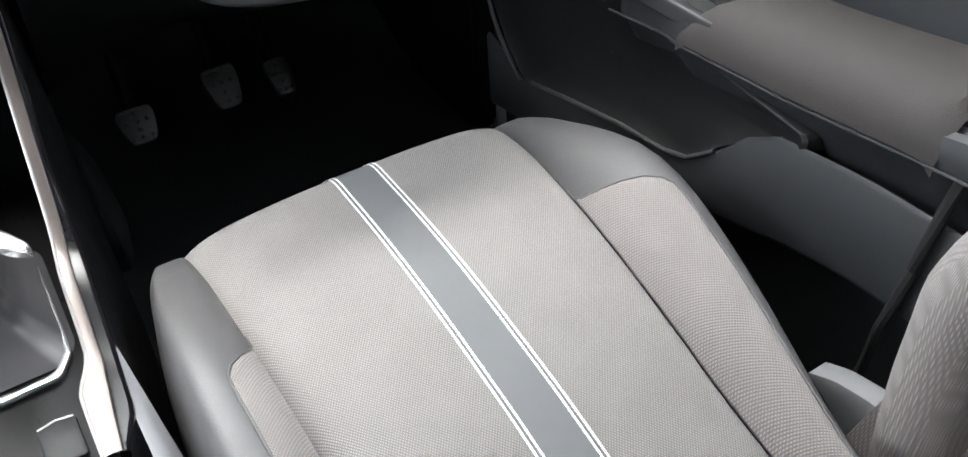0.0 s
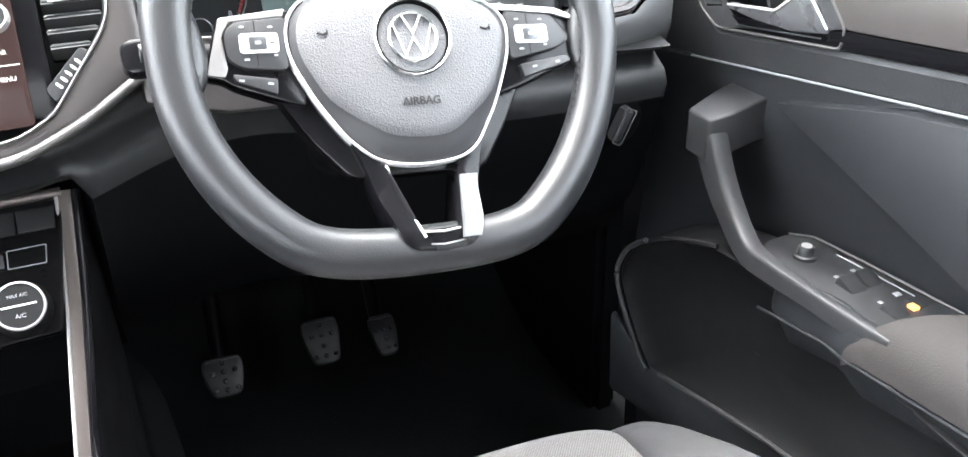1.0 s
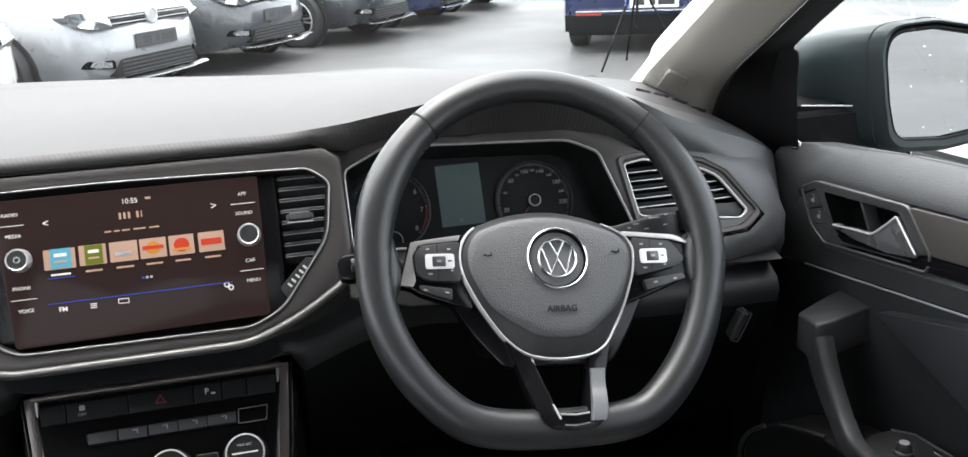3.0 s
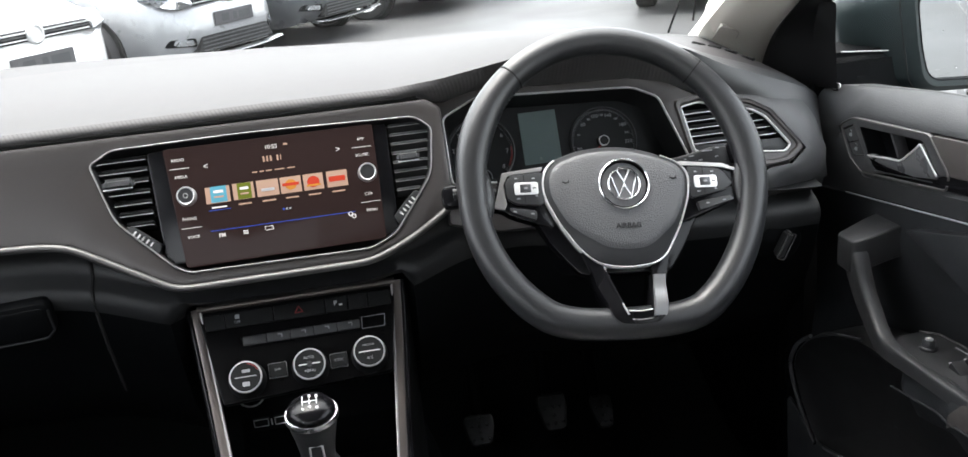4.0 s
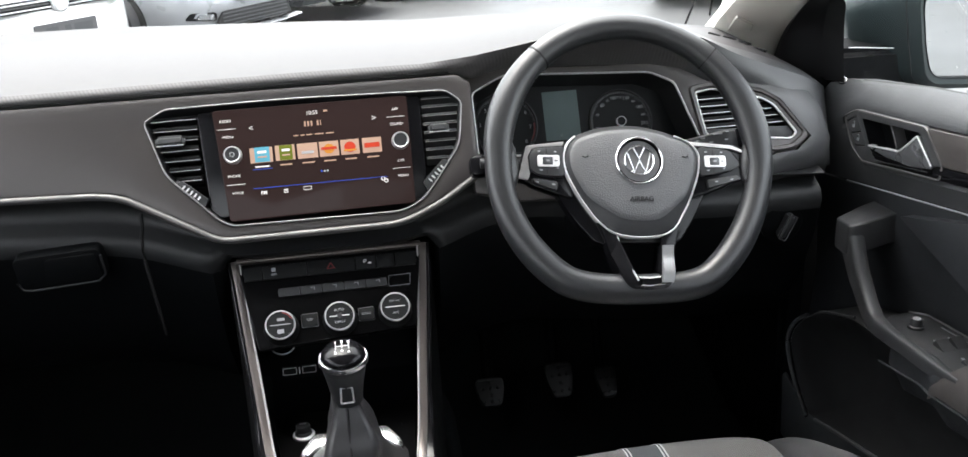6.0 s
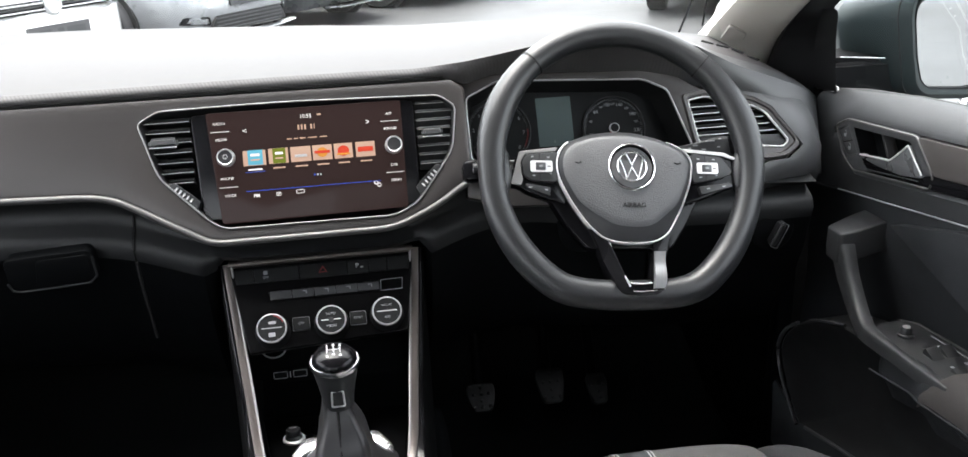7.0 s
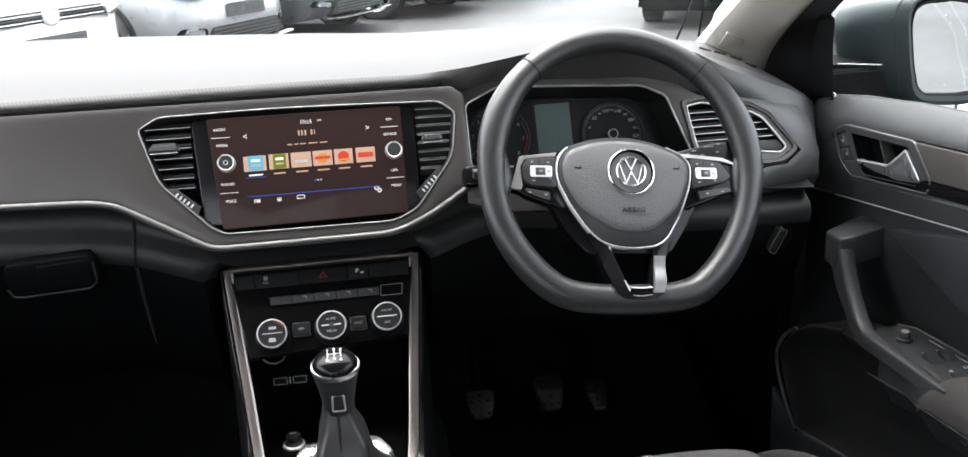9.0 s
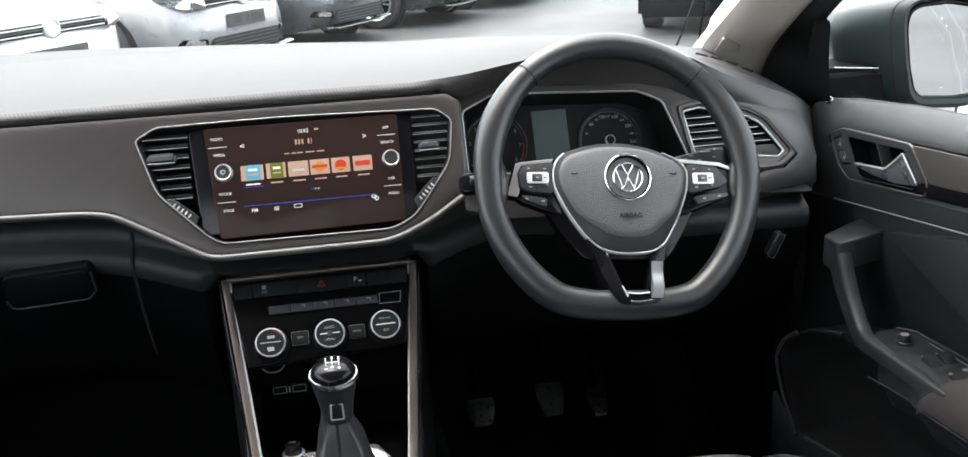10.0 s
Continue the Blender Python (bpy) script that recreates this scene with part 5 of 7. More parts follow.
part("centre_panel", under(seat_m, grid(strip_of(seam_l, seam_r, middle, 40, ys))), M_CLOTH, seat, "woven greige centre cloth")


def stripe_x(y):
    return interp(y, [-0.56, -0.44, -0.05], [0.3445, 0.3490, 0.3600])


def overlay(name, a, b, material, lift, label=""):
    rows = strip_of(lambda y: stripe_x(y) + a, lambda y: stripe_x(y) + b, lambda y, s: middle(y, (stripe_x(y) + a + (b - a) * s - seam_l(y)) / (seam_r(y) - seam_l(y))) + lift, 4, ys)
    rows = [[(x, y + (lift if i >= len(ys) - 3 else 0), z) for x, y, z in row] for i, row in enumerate(rows)]
    return part(name, under(seat_m, grid(rows)), material, seat, label)


overlay("stripe", -0.0225, 0.0225, M_BAND, 0.0008, "slate grey centre stripe")
for a in (-0.0245, -0.0200, 0.0188, 0.0233):
    overlay("stripe_line", a - 0.0002, a + 0.0018, M_WHITE, 0.0016, "white stripe line")

# bolsters: leatherette with a cloth insert towards the back
part("bolster", under(seat_m, grid(strip_of(seam_l, out_l, bolster_l, 18, ys))), M_VINYL, seat, "grey leatherette bolster")
part("bolster", under(seat_m, grid(strip_of(seam_r, out_r, bolster_r, 22, ys))), M_VINYL, seat, "grey leatherette bolster")
for side, (a, b, h) in enumerate(((seam_l, out_l, bolster_l), (seam_r, out_r, bolster_r))):
    reach = (lambda y: 0.42 * ease(-y, 0.20, 0.25) + 0.0) if side == 0 else (lambda y: 0.66 * ease(-y, 0.200, 0.275) + 0.0)
    iy = [-0.56 + 0.012 * i for i in range(32)]
    rows = [[(a(y) + (b(y) - a(y)) * reach(y) * j / 12, y, h(y, reach(y) * j / 12) + 0.0022 * min(1, 6 * (1 - j / 12)) + 0.0002) for j in range(13)] for y in iy]
    part("insert", under(seat_m, grid(rows)), M_CLOTH2, seat, "taupe cloth bolster insert")
    pipe = [(a(y) + (b(y) - a(y)) * reach(y), y, h(y, reach(y)) + 0.001) for y in iy]
    part("piping", under(seat_m, tube(pipe, 0.0012, 6)), M_VINYL, seat)
    edge = [(b(y) - (0.002 if side else -0.002), y, h(y, 1.0) + 0.004) for y in ys]
    part("edge_seam", under(seat_m, tube(edge, 0.0014, 6)), M_WHITE if side == 0 else M_VINYL, seat)
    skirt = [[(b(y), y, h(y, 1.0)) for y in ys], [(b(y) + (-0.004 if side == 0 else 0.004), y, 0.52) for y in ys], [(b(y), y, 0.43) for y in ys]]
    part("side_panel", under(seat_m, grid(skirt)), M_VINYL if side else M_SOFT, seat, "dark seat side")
part("plinth", box((0.40, 0.42, 0.10), (0, -0.04, 0.04), 0.02), M_LOWER, seat, "black seat base")
part("rail", box((0.03, 0.5, 0.03), (-0.17, 0, -0.02), 0.004), M_LOWER, seat)
part("rail", box((0.03, 0.5, 0.03), (0.17, 0, -0.02), 0.004), M_LOWER, seat)


# backrest, leaning well back, narrower at the shoulders
def back_half(z):
    return interp(z, [0.50, 0.62, 0.80, 0.95, 1.08, 1.15], [0.270, 0.285, 0.275, 0.220, 0.150, 0.115])


zs = [0.50 + 0.65 * i / 26 for i in range(27)]
rows = []
for z in zs:
    w, y0 = back_half(z), -0.612 - 0.22 * (min(z, 0.8) - 0.62) - 0.80 * max(0, z - 0.8)
    row = []
    for j in range(41):
        s = -1 + j / 20
        bol = (0.075 + 0.03 * (s > 0)) * ease(abs(s), 0.76, 0.93) * (1 - 0.6 * ease(z, 0.85, 1.08)) - 0.075 * max(0, abs(s) - 0.93) ** 2 / 0.0049
        groove = -0.008 * math.exp(-((abs(s) - 0.76) / 0.03) ** 2)
        row.append((0.36 + w * s, y0 + bol + groove - 0.07 * max(0, (z - 1.10) / 0.05) ** 2, z))
    rows.append(row)
back_rows = [[(x, y - 0.10 if abs(j - 20) < 20 else y - 0.03, z) for j, (x, y, z) in enumerate(r)] for r in rows]
loop_rows = [r + b[::-1] for r, b in zip(rows, back_rows)]
part("backrest", under(seat_m, grid(loop_rows, closed_u=True, caps=True)), M_CLOTH2, seat, "taupe cloth backrest")
bolster_path = curve_points([(0.612, -0.560, 0.49), (0.610, -0.551, 0.58), (0.605, -0.548, 0.68), (0.592, -0.560, 0.78), (0.560, -0.640, 0.92), (0.520, -0.730, 1.03)], 6)
for side in (-1, 1):
    path = [(0.36 + side * (x - 0.36), y, z) for x, y, z in bolster_path]
    # leatherette bolster given the paler cloth, standing for light on its front
    part("back_bolster", under(seat_m, tube(path, [interp(i, [0, 4, 16, 24, len(path) - 1], [0.040, 0.046, 0.046, 0.040, 0.030]) for i in range(len(path))], 16, flat=0.85, up=(0, 1, 0))), M_CLOTH2, seat, "leatherette side bolster of the backrest, lightened with the taupe cloth")
hinge = rounded([(-0.430, 0.532), (-0.460, 0.549), (-0.495, 0.558), (-0.560, 0.556), (-0.560, 0.46), (-0.505, 0.480), (-0.455, 0.520)], 0.008)
part("hinge_cover", under(seat_m, prism(hinge, -0.012, 0.010, 0.004, m=Matrix(((0, 0, 1, 0.624), (1, 0, 0, 0), (0, 1, 0, 0), (0, 0, 0, 1))))), M_COVER, seat, "pale grey seat hinge cover")

# ---- floor, pedals, footwell ----
bm = grid([[(x, y, 0.30 + 0.14 * ease(y, 0.45, 0.85) + 0.012 * math.sin(x * 9) * ease(y, -0.2, 0.3)) for x in [-0.86 + 0.04 * i for i in range(44)]] for y in [-1.95 + 0.07 * i for i in range(41)]])
loose("floor", bm, M_CARPET, "black carpeted car floor", "floor", kind="structure")
bm = grid([[(x, 0.86 + (far_y(x) + 0.012 - 0.86) * t ** 1.5, 0.32 + (far_z(x) - 0.025 - 0.32) * t) for x in [-0.78 + 0.06 * i for i in range(27)]] for t in (0, 0.2, 0.4, 0.6, 0.8, 0.9, 1.0)])
loose("wall_front", bm, M_CARPET, "black bulkhead behind the pedals", "bulkhead", kind="structure")


def pedal(name, x, y, z, w, h, lean, label):
    m = leaning(x, y, z, lean)
    ob = thing(name, m, label, "pedal", group="pedals")
    pad_ob = part("pad", prism(rounded([(-w * 0.36, -h / 2), (w * 0.36, -h / 2), (w * 0.53, h * 0.12), (w * 0.50, h / 2), (-w * 0.50, h / 2), (-w * 0.53, h * 0.12)], 0.009), -0.008, 0.004, 0.003), M_PEDAL, ob, "worn rubber pad")
    for k, y in enumerate((-0.34, -0.12, 0.12, 0.34)):
        for x in (-0.28, 0.0, 0.28)[k % 2::2] if k % 2 else (-0.28, 0.0, 0.28):
            part("stud", lathe([(0, 0.004), (0.0030, 0.004), (0.0022, 0.0058), (0, 0.0062)], 10), M_RUBBER, pad_ob, at=pose(w * x, h * y, 0))
    part("pad_bar", box((w * 0.86, h * 0.05, 0.003), (0, h * 0.42, 0.0045), 0.001), M_PEDAL, pad_ob)
    part("arm", tube([(0, h * 0.3, -0.012), (0.0, h * 0.7, -0.02), (0.004, h + 0.05, -0.01), (0.006, h + 0.20, 0.05)], [0.009, 0.010, 0.010, 0.010], 10, up=(1, 0, 0)), M_LOWER, ob, "black steel arm")
    return ob


pedal("clutch_pedal", 0.231, 0.336, 0.506, 0.046, 0.048, 42, "worn black rubber clutch pedal over carpet")
pedal("brake_pedal", 0.370, 0.424, 0.462, 0.048, 0.062, 42, "worn black rubber brake pedal over carpet")
pedal("accelerator_pedal", 0.461, 0.440, 0.436, 0.036, 0.058, 48, "narrow black accelerator pedal over carpet")

# ---- driver's door ----
def door_x(y):
    return 0.728 - 0.05 * y


door_m = pose(0.73, 0, 0.4)
door = thing("driver_door", door_m, "closed dark grey car door with brown-grey armrest", "car door")
SLOPE = math.atan(-0.05)
# axes on the door's inner face: x forward, y up, z towards the seats
FACE = door_m.inverted() @ Matrix.Translation((door_x(0), 0, 0)) @ Matrix.Rotation(-SLOPE, 4, "Z") @ Matrix(((0, 0, -1, 0), (1, 0, 0, 0), (0, 1, 0, 0), (0, 0, 0, 1)))


def belt(y):
    return interp(y, [-0.75, -0.10, 0.05, 0.205, 0.26], [1.085, 1.0370, 1.0280, 1.0135, 1.000])


def crease(y):
    return interp(y, [-0.75, -0.118, 0.160, 0.26], [0.980, 0.9095, 0.8770, 0.865])


def trim_top(y):
    return interp(y, [-0.75, -0.10, -0.011, 0.132, 0.158, 0.175, 0.26], [1.066, 1.0025, 0.9960, 0.9865, 0.9735, 0.962, 0.935])


def trim_low(y):
    return interp(y, [-0.75, -0.111, 0.110, 0.136, 0.158, 0.175, 0.26], [1.010, 0.9440, 0.9196, 0.9350, 0.955, 0.950, 0.925])


def shoulder(y):
    return interp(y, [-0.75, 0.05, 0.18, 0.26], [-0.050, -0.046, -0.028, -0.020])


yy = [-0.75 + 0.03 * i for i in range(26)] + [0.01 + 0.01 * i for i in range(25)]
rows = [[(y, belt(y) - 0.005, -0.075) for y in yy]]
for k in range(12):
    t = k / 11
    rows.append([(y, belt(y) * (1 - t) + (trim_top(y) + 0.001) * t, shoulder(y) + (-0.003 - shoulder(y)) * math.sin(math.pi / 2 * t) ** 0.75) for y in yy])
deep = [ease(y, 0.156, 0.172) for y in yy]
rows.append([(y, trim_top(y) - 0.006, -0.030 * (1 - d) - 0.004 * d) for y, d in zip(yy, deep)])
rows.append([(y, trim_low(y) + 0.006, -0.030 * (1 - d) - 0.004 * d) for y, d in zip(yy, deep)])
rows.append([(y, trim_low(y) - 0.001, -0.004) for y in yy])
rows.append([(y, trim_low(y) - 0.006, -0.002) for y in yy])
rows.append([(y, (trim_low(y) + crease(y)) / 2, -0.008) for y in yy])
rows.append([(y, crease(y) + 0.002, -0.014) for y in yy])
rows.append([(y, crease(y) - 0.004, -0.030) for y in yy])
part("upper_panel", grid(rows), M_GREY, door, "dark grey soft upper door panel", at=FACE)
rows = [[(y, crease(y) - 0.002 - (crease(y) - 0.30) * t, -0.014 + 0.010 * ease(t, 0.015, 0.08) * (1 - ease(t, 0.13, 0.21)) * ease(-y, -0.20, -0.02) - 0.014 * math.sin(math.pi * min(1, t * 2)) - 0.012 * t) for y in yy] for t in [k / 14 for k in range(15)]]
part("middle_panel", grid(rows), M_DOOR, door, "black door panel", at=FACE)
# pale bar along the crease: the highlight there is put into its colour
part("crease_line", tube([(y, crease(y), -0.0125) for y in yy if y < 0.165], 0.0013, 8), M_COVER, door, "pale line for the highlight on the door crease", at=FACE)

# handle bezel, its recess, and the trim strip behind it
BEZEL = [(0.158, 0.9735), (0.132, 0.9870), (-0.011, 0.9960), (-0.0475, 0.9555), (0.110, 0.9196), (0.136, 0.9350)]
recess = rounded([(0.1180, 0.9780), (0.000, 0.9862), (-0.0105, 0.9770), (-0.0300, 0.9500), (0.0375, 0.9400), (0.0900, 0.9350)], [0.004, 0.004, 0.004, 0.004, 0.010, 0.012], 4)
key_hole = rounded([(0.1530, 0.9675), (0.1310, 0.9785), (0.1040, 0.9425), (0.1280, 0.9370)], 0.003, 3)
part("handle_bezel", prism(rounded(BEZEL[::-1], 0.006), -0.012, 0.0015, 0.0022, holes=[recess, key_hole]), M_KEYGREY, door, "dark grey handle bezel", at=FACE)
part("bezel_edge", outline(rounded([(-0.0475, 0.9565), (-0.011, 0.9955), (0.132, 0.9862), (0.1575, 0.9733), (0.1355, 0.9350), (0.1095, 0.9205), (-0.0450, 0.9380)], 0.006, 4), 0.0028, 0.0022, 0.0006, closed=False), M_STRIP, door, "satin grey bezel edge", at=FACE)
strip_pts = [(-0.0135, 0.9950), (-0.10, 1.0015), (-0.75, 1.065), (-0.75, 1.024), (-0.11, 0.9615), (-0.0495, 0.9558)]
part("trim_strip", prism(rounded(strip_pts, 0.004), -0.010, 0.0015, 0.0025), M_DOORTRIM, door, "brown-grey satin door trim", at=FACE)
band_pts = [(0.1080, 0.9212), (-0.0480, 0.9540), (-0.11, 0.9600), (-0.75, 1.0225), (-0.75, 1.012), (-0.111, 0.9455)]
part("lower_band", prism(rounded(band_pts, 0.003), -0.010, 0.0006, 0.001), M_GLOSS, door, "gloss black band under the trim", at=FACE)
part("recess_cup", grid([[(x, y, 0.0010) for x, y in recess], [(0.045 + (x - 0.045) * 0.94, 0.962 + (y - 0.962) * 0.9, -0.022) for x, y in recess], [(0.045 + (x - 0.045) * 0.05, 0.962, -0.026) for x, y in recess]], closed_u=True), M_LOWER, door, "black handle recess", at=FACE)
part("recess_fin", prism([(0.070, 0.982), (0.066, 0.983), (0.046, 0.950), (0.050, 0.949)], -0.022, -0.006, 0.0008), M_CORNER, door, at=FACE)
HANDLE = [(0.0950, 0.9475), (0.0945, 0.9430), (0.060, 0.9400), (0.010, 0.9405), (-0.0300, 0.9480), (-0.0305, 0.9520), (-0.0010, 0.9825), (0.0020, 0.9815), (0.0320, 0.9545), (0.0420, 0.9530)]
hand = part("door_handle", prism(rounded(HANDLE[::-1], 0.0012, 2), -0.004, 0.0030, 0.0010), M_POLISHED, door, "polished dark steel inner door handle", at=FACE)
part("handle_edge", tube(curve_points([(0.0950, 0.9462, 0.0034), (0.060, 0.9508, 0.0036), (0.0405, 0.9530, 0.0036), (0.0320, 0.9548, 0.0036), (0.015, 0.9685, 0.0036), (0.0005, 0.9818, 0.0036)], 3), 0.0013, 8), M_RING, hand, "bright handle edge")
part("handle_edge", tube([(0.0005, 0.9818, 0.0036), (-0.013, 0.9690, 0.0036), (-0.0300, 0.9518, 0.0034)], 0.0011, 8), M_RING, hand, "bright handle edge")
part("grip_shelf", prism(rounded([(0.0900, 0.9370), (0.0750, 0.9290), (-0.0300, 0.9425), (-0.0290, 0.9480), (0.0375, 0.9400)][::-1], 0.002), -0.006, 0.0020, 0.001), M_GLOSS, door, "gloss black shelf under the handle", at=FACE)
part("shelf_line", tube([(0.0820, 0.9300, 0.0022), (0.0600, 0.9318, 0.0022), (-0.0240, 0.9425, 0.0022)], 0.0007, 6), M_DARKSATIN, door, at=FACE)
for a, b in ((0.02, 0.49), (0.52, 0.98)):
    def side_at(p, q, t):
        return (p[0] + (q[0] - p[0]) * t, p[1] + (q[1] - p[1]) * t)
    l0, l1 = (0.1520, 0.9668), (0.1278, 0.9378)
    r0, r1 = (0.1312, 0.9775), (0.1050, 0.9430)
    quad = [side_at(l0, l1, a), side_at(r0, r1, a), side_at(r0, r1, b), side_at(l0, l1, b)]
    key = part("lock_button", prism(rounded(quad, 0.002), -0.006, 0.0012, 0.0010), M_KEYGREY, door, "dark grey lock button", at=FACE)
    mx, my = sum(p[0] for p in quad) / 4, sum(p[1] for p in quad) / 4
    bar("button_mark", 0.0052, 0.0042, M_DIM, key, mx, my - 0.0005, 0.0013, 0.0012)
    part("button_mark", outline([(mx - 0.0018, my + 0.001), (mx - 0.001, my + 0.0055), (mx + 0.002, my + 0.0055)], 0.0009, 0.0004, 0.0012, closed=False), M_DIM, key)
pin = part("lock_pin", lathe([(0.0, 0), (0.0065, 0), (0.0065, 0.0025), (0.004, 0.004), (0.003, 0.002), (0, 0.002)], 16), M_SOFT, door, "small lock light", at=door_m.inverted() @ pose(0.7385, 0.205, 1.010, 25, -25, 0))
part("pin_ring", lathe([(0.0042, 0.0036), (0.0060, 0.0030), (0.0064, 0.0018), (0.0050, 0.0020)], 16), M_SATIN, pin)

# pull handle, armrest and switch panel
BOX = door_m.inverted()
PULL = [(0.683, 0.052, 0.852, 0.0105, 0.030), (0.683, 0.040, 0.841, 0.0100, 0.030), (0.682, 0.019, 0.806, 0.0092, 0.027), (0.680, -0.005, 0.780, 0.0088, 0.024), (0.675, -0.032, 0.7635, 0.0085, 0.022), (0.6695, -0.058, 0.7630, 0.0072, 0.020), (0.668, -0.107, 0.7630, 0.0052, 0.018), (0.668, -0.150, 0.7635, 0.0048, 0.018), (0.668, -0.206, 0.7650, 0.0042, 0.018)]
spine = list(zip(curve_points([p[:3] for p in PULL], 5), curve_points([(p[3], p[4], 0) for p in PULL], 5)))
rows = []
for i, ((x, y, z), (half, depth, _)) in enumerate(spine):
    d = Vector(spine[min(i + 1, len(spine) - 1)][0]) - Vector(spine[max(i - 1, 0)][0])
    down = Vector((0, d.z, -d.y)).normalized()
    down = down if down.z < 0 else -down
    c = Vector((x, y, z))
    rows.append([tuple(c + Vector((a * half, 0, 0)) + down * (b * depth)) for a, b in ((-1.0, 1.0), (-1.12, 0.5), (-1.10, 0.16), (-0.94, 0.04), (-0.70, 0.0), (0.70, 0.0), (0.94, 0.04), (1.0, 0.16), (1.0, 0.5), (0.9, 1.0))])
pull = part("pull_handle", under(door_m, grid(rows, closed_u=True, caps=True)), M_PULL, door, "dark grey pull handle", smooth=40)
mount = [(0.671, 0.041), (0.671, 0.077), (0.720, 0.096), (0.760, 0.104), (0.760, 0.040), (0.735, 0.046), (0.696, 0.040)]
mount_bm = prism(rounded(mount[::-1], 0.006), 0.815, 0.857, 0.006, segments=3)
for v in mount_bm.verts:
    v.co.z += 0.14 * (v.co.x - 0.68)
part("handle_mount", under(door_m, mount_bm), M_PULL, pull, "block that joins the handle to the door")
part("rear_facet", prism(rounded([(0.019, 0.8720), (-0.118, 0.9060), (-0.75, 0.974), (-0.75, 0.70), (-0.239, 0.7800)], 0.008), -0.03, 0.0040, 0.004), M_DOOR, door, "dark grey raised door facet", at=FACE)


def arm_z(y):
    """Height of the line along the armrest's lower inner edge."""
    return interp(y, [-0.75, -0.426, -0.307, -0.177, -0.05, -0.02], [0.800, 0.758, 0.741, 0.729, 0.711, 0.705])


ya = [-0.75 + 0.01 * i for i in range(74)]
shell = []
for y in ya:
    z, up = arm_z(y), interp(y, [-0.47, -0.45, -0.22, -0.15, -0.10, -0.05], [0.030, 0.028, 0.028, 0.036, 0.038, 0.038])
    dx = 0.0072 * ease(y, -0.175, -0.14) + 0.040 * ease(y, -0.080, -0.035)
    shell.append([(min(x + dx, 0.752), yq, zq) for x, yq, zq in [(0.752, y, z + 0.028), (0.690, y, z + 0.026), (0.681, y, z + 0.029), (0.677, y, z + up - 0.003), (0.671, y, z + up), (0.665, y, z + up - 0.003), (0.662, y, z + up - 0.012), (0.660, y, z + 0.010), (0.661, y, z), (0.666, y, z - 0.004), (0.690, y, z - 0.050), (0.715, y, z - 0.11), (0.735, y, z - 0.13)]])
part("arm_shell", under(door_m, grid(shell)), M_DOOR, door, "black armrest shell")
pad_x = [(0.758, 0.060), (0.740, 0.060), (0.715, 0.058), (0.695, 0.055), (0.678, 0.048), (0.666, 0.036), (0.6585, 0.018), (0.6580, 0.002)]
rows = []
for k in range(24):
    u = k / 23
    row = []
    for x, h in pad_x:
        y = (-0.172 - (x - 0.66) * 0.85) * (1 - u) - 0.452 * u
        dip = 0.010 * (1 - min(1, u / 0.06)) ** 2 + 0.012 * max(0, (u - 0.94) / 0.06) ** 2
        row.append((x, y, arm_z(y) + h * 0.93 - dip + 0.001))
    if not rows:
        rows.append([(x, y, arm_z(y) - 0.004) for x, y, z in row])
    rows.append(row)
part("armrest", under(door_m, grid(rows)), M_ARM, door, "brown-grey padded armrest")
part("arm_line", under(door_m, tube([(0.6590 + 0.0072 * ease(y, -0.175, -0.14), y, arm_z(y) - 0.001) for y in ya if y < -0.055], 0.0016, 8)), M_DOOR, door, "thin line under the armrest")
SW = Matrix.Translation((0, 0, 0.752))
panel_pts = [(0.668, -0.060), (0.680, -0.040), (0.697, -0.026), (0.723, -0.024), (0.740, -0.040), (0.748, -0.100), (0.758, -0.205), (0.668, -0.215)]
panel = part("switch_panel", prism(rounded(panel_pts, 0.006), -0.008, 0.004, 0.001), M_SOFT, door, "black window switch panel", at=BOX @ SW)
knob = part("mirror_knob", lathe([(0, 0.004), (0.0105, 0.004), (0.0100, 0.007), (0.0078, 0.008), (0.0072, 0.0145), (0.0062, 0.016), (0, 0.016)], 28), M_SOFT, panel, "round mirror adjuster knob", at=pose(0.707, -0.066, 0))
part("knob_face", lathe([(0, 0.016), (0.0048, 0.016), (0.0048, 0.0166), (0, 0.0166)], 20), M_SATIN, knob)
part("knob_mark", box((0.012, 0.0022, 0.001), (0.010, 0.006, 0.0044), 0.0003, m=Matrix.Rotation(radians(25), 4, "Z")), M_DIM, knob)
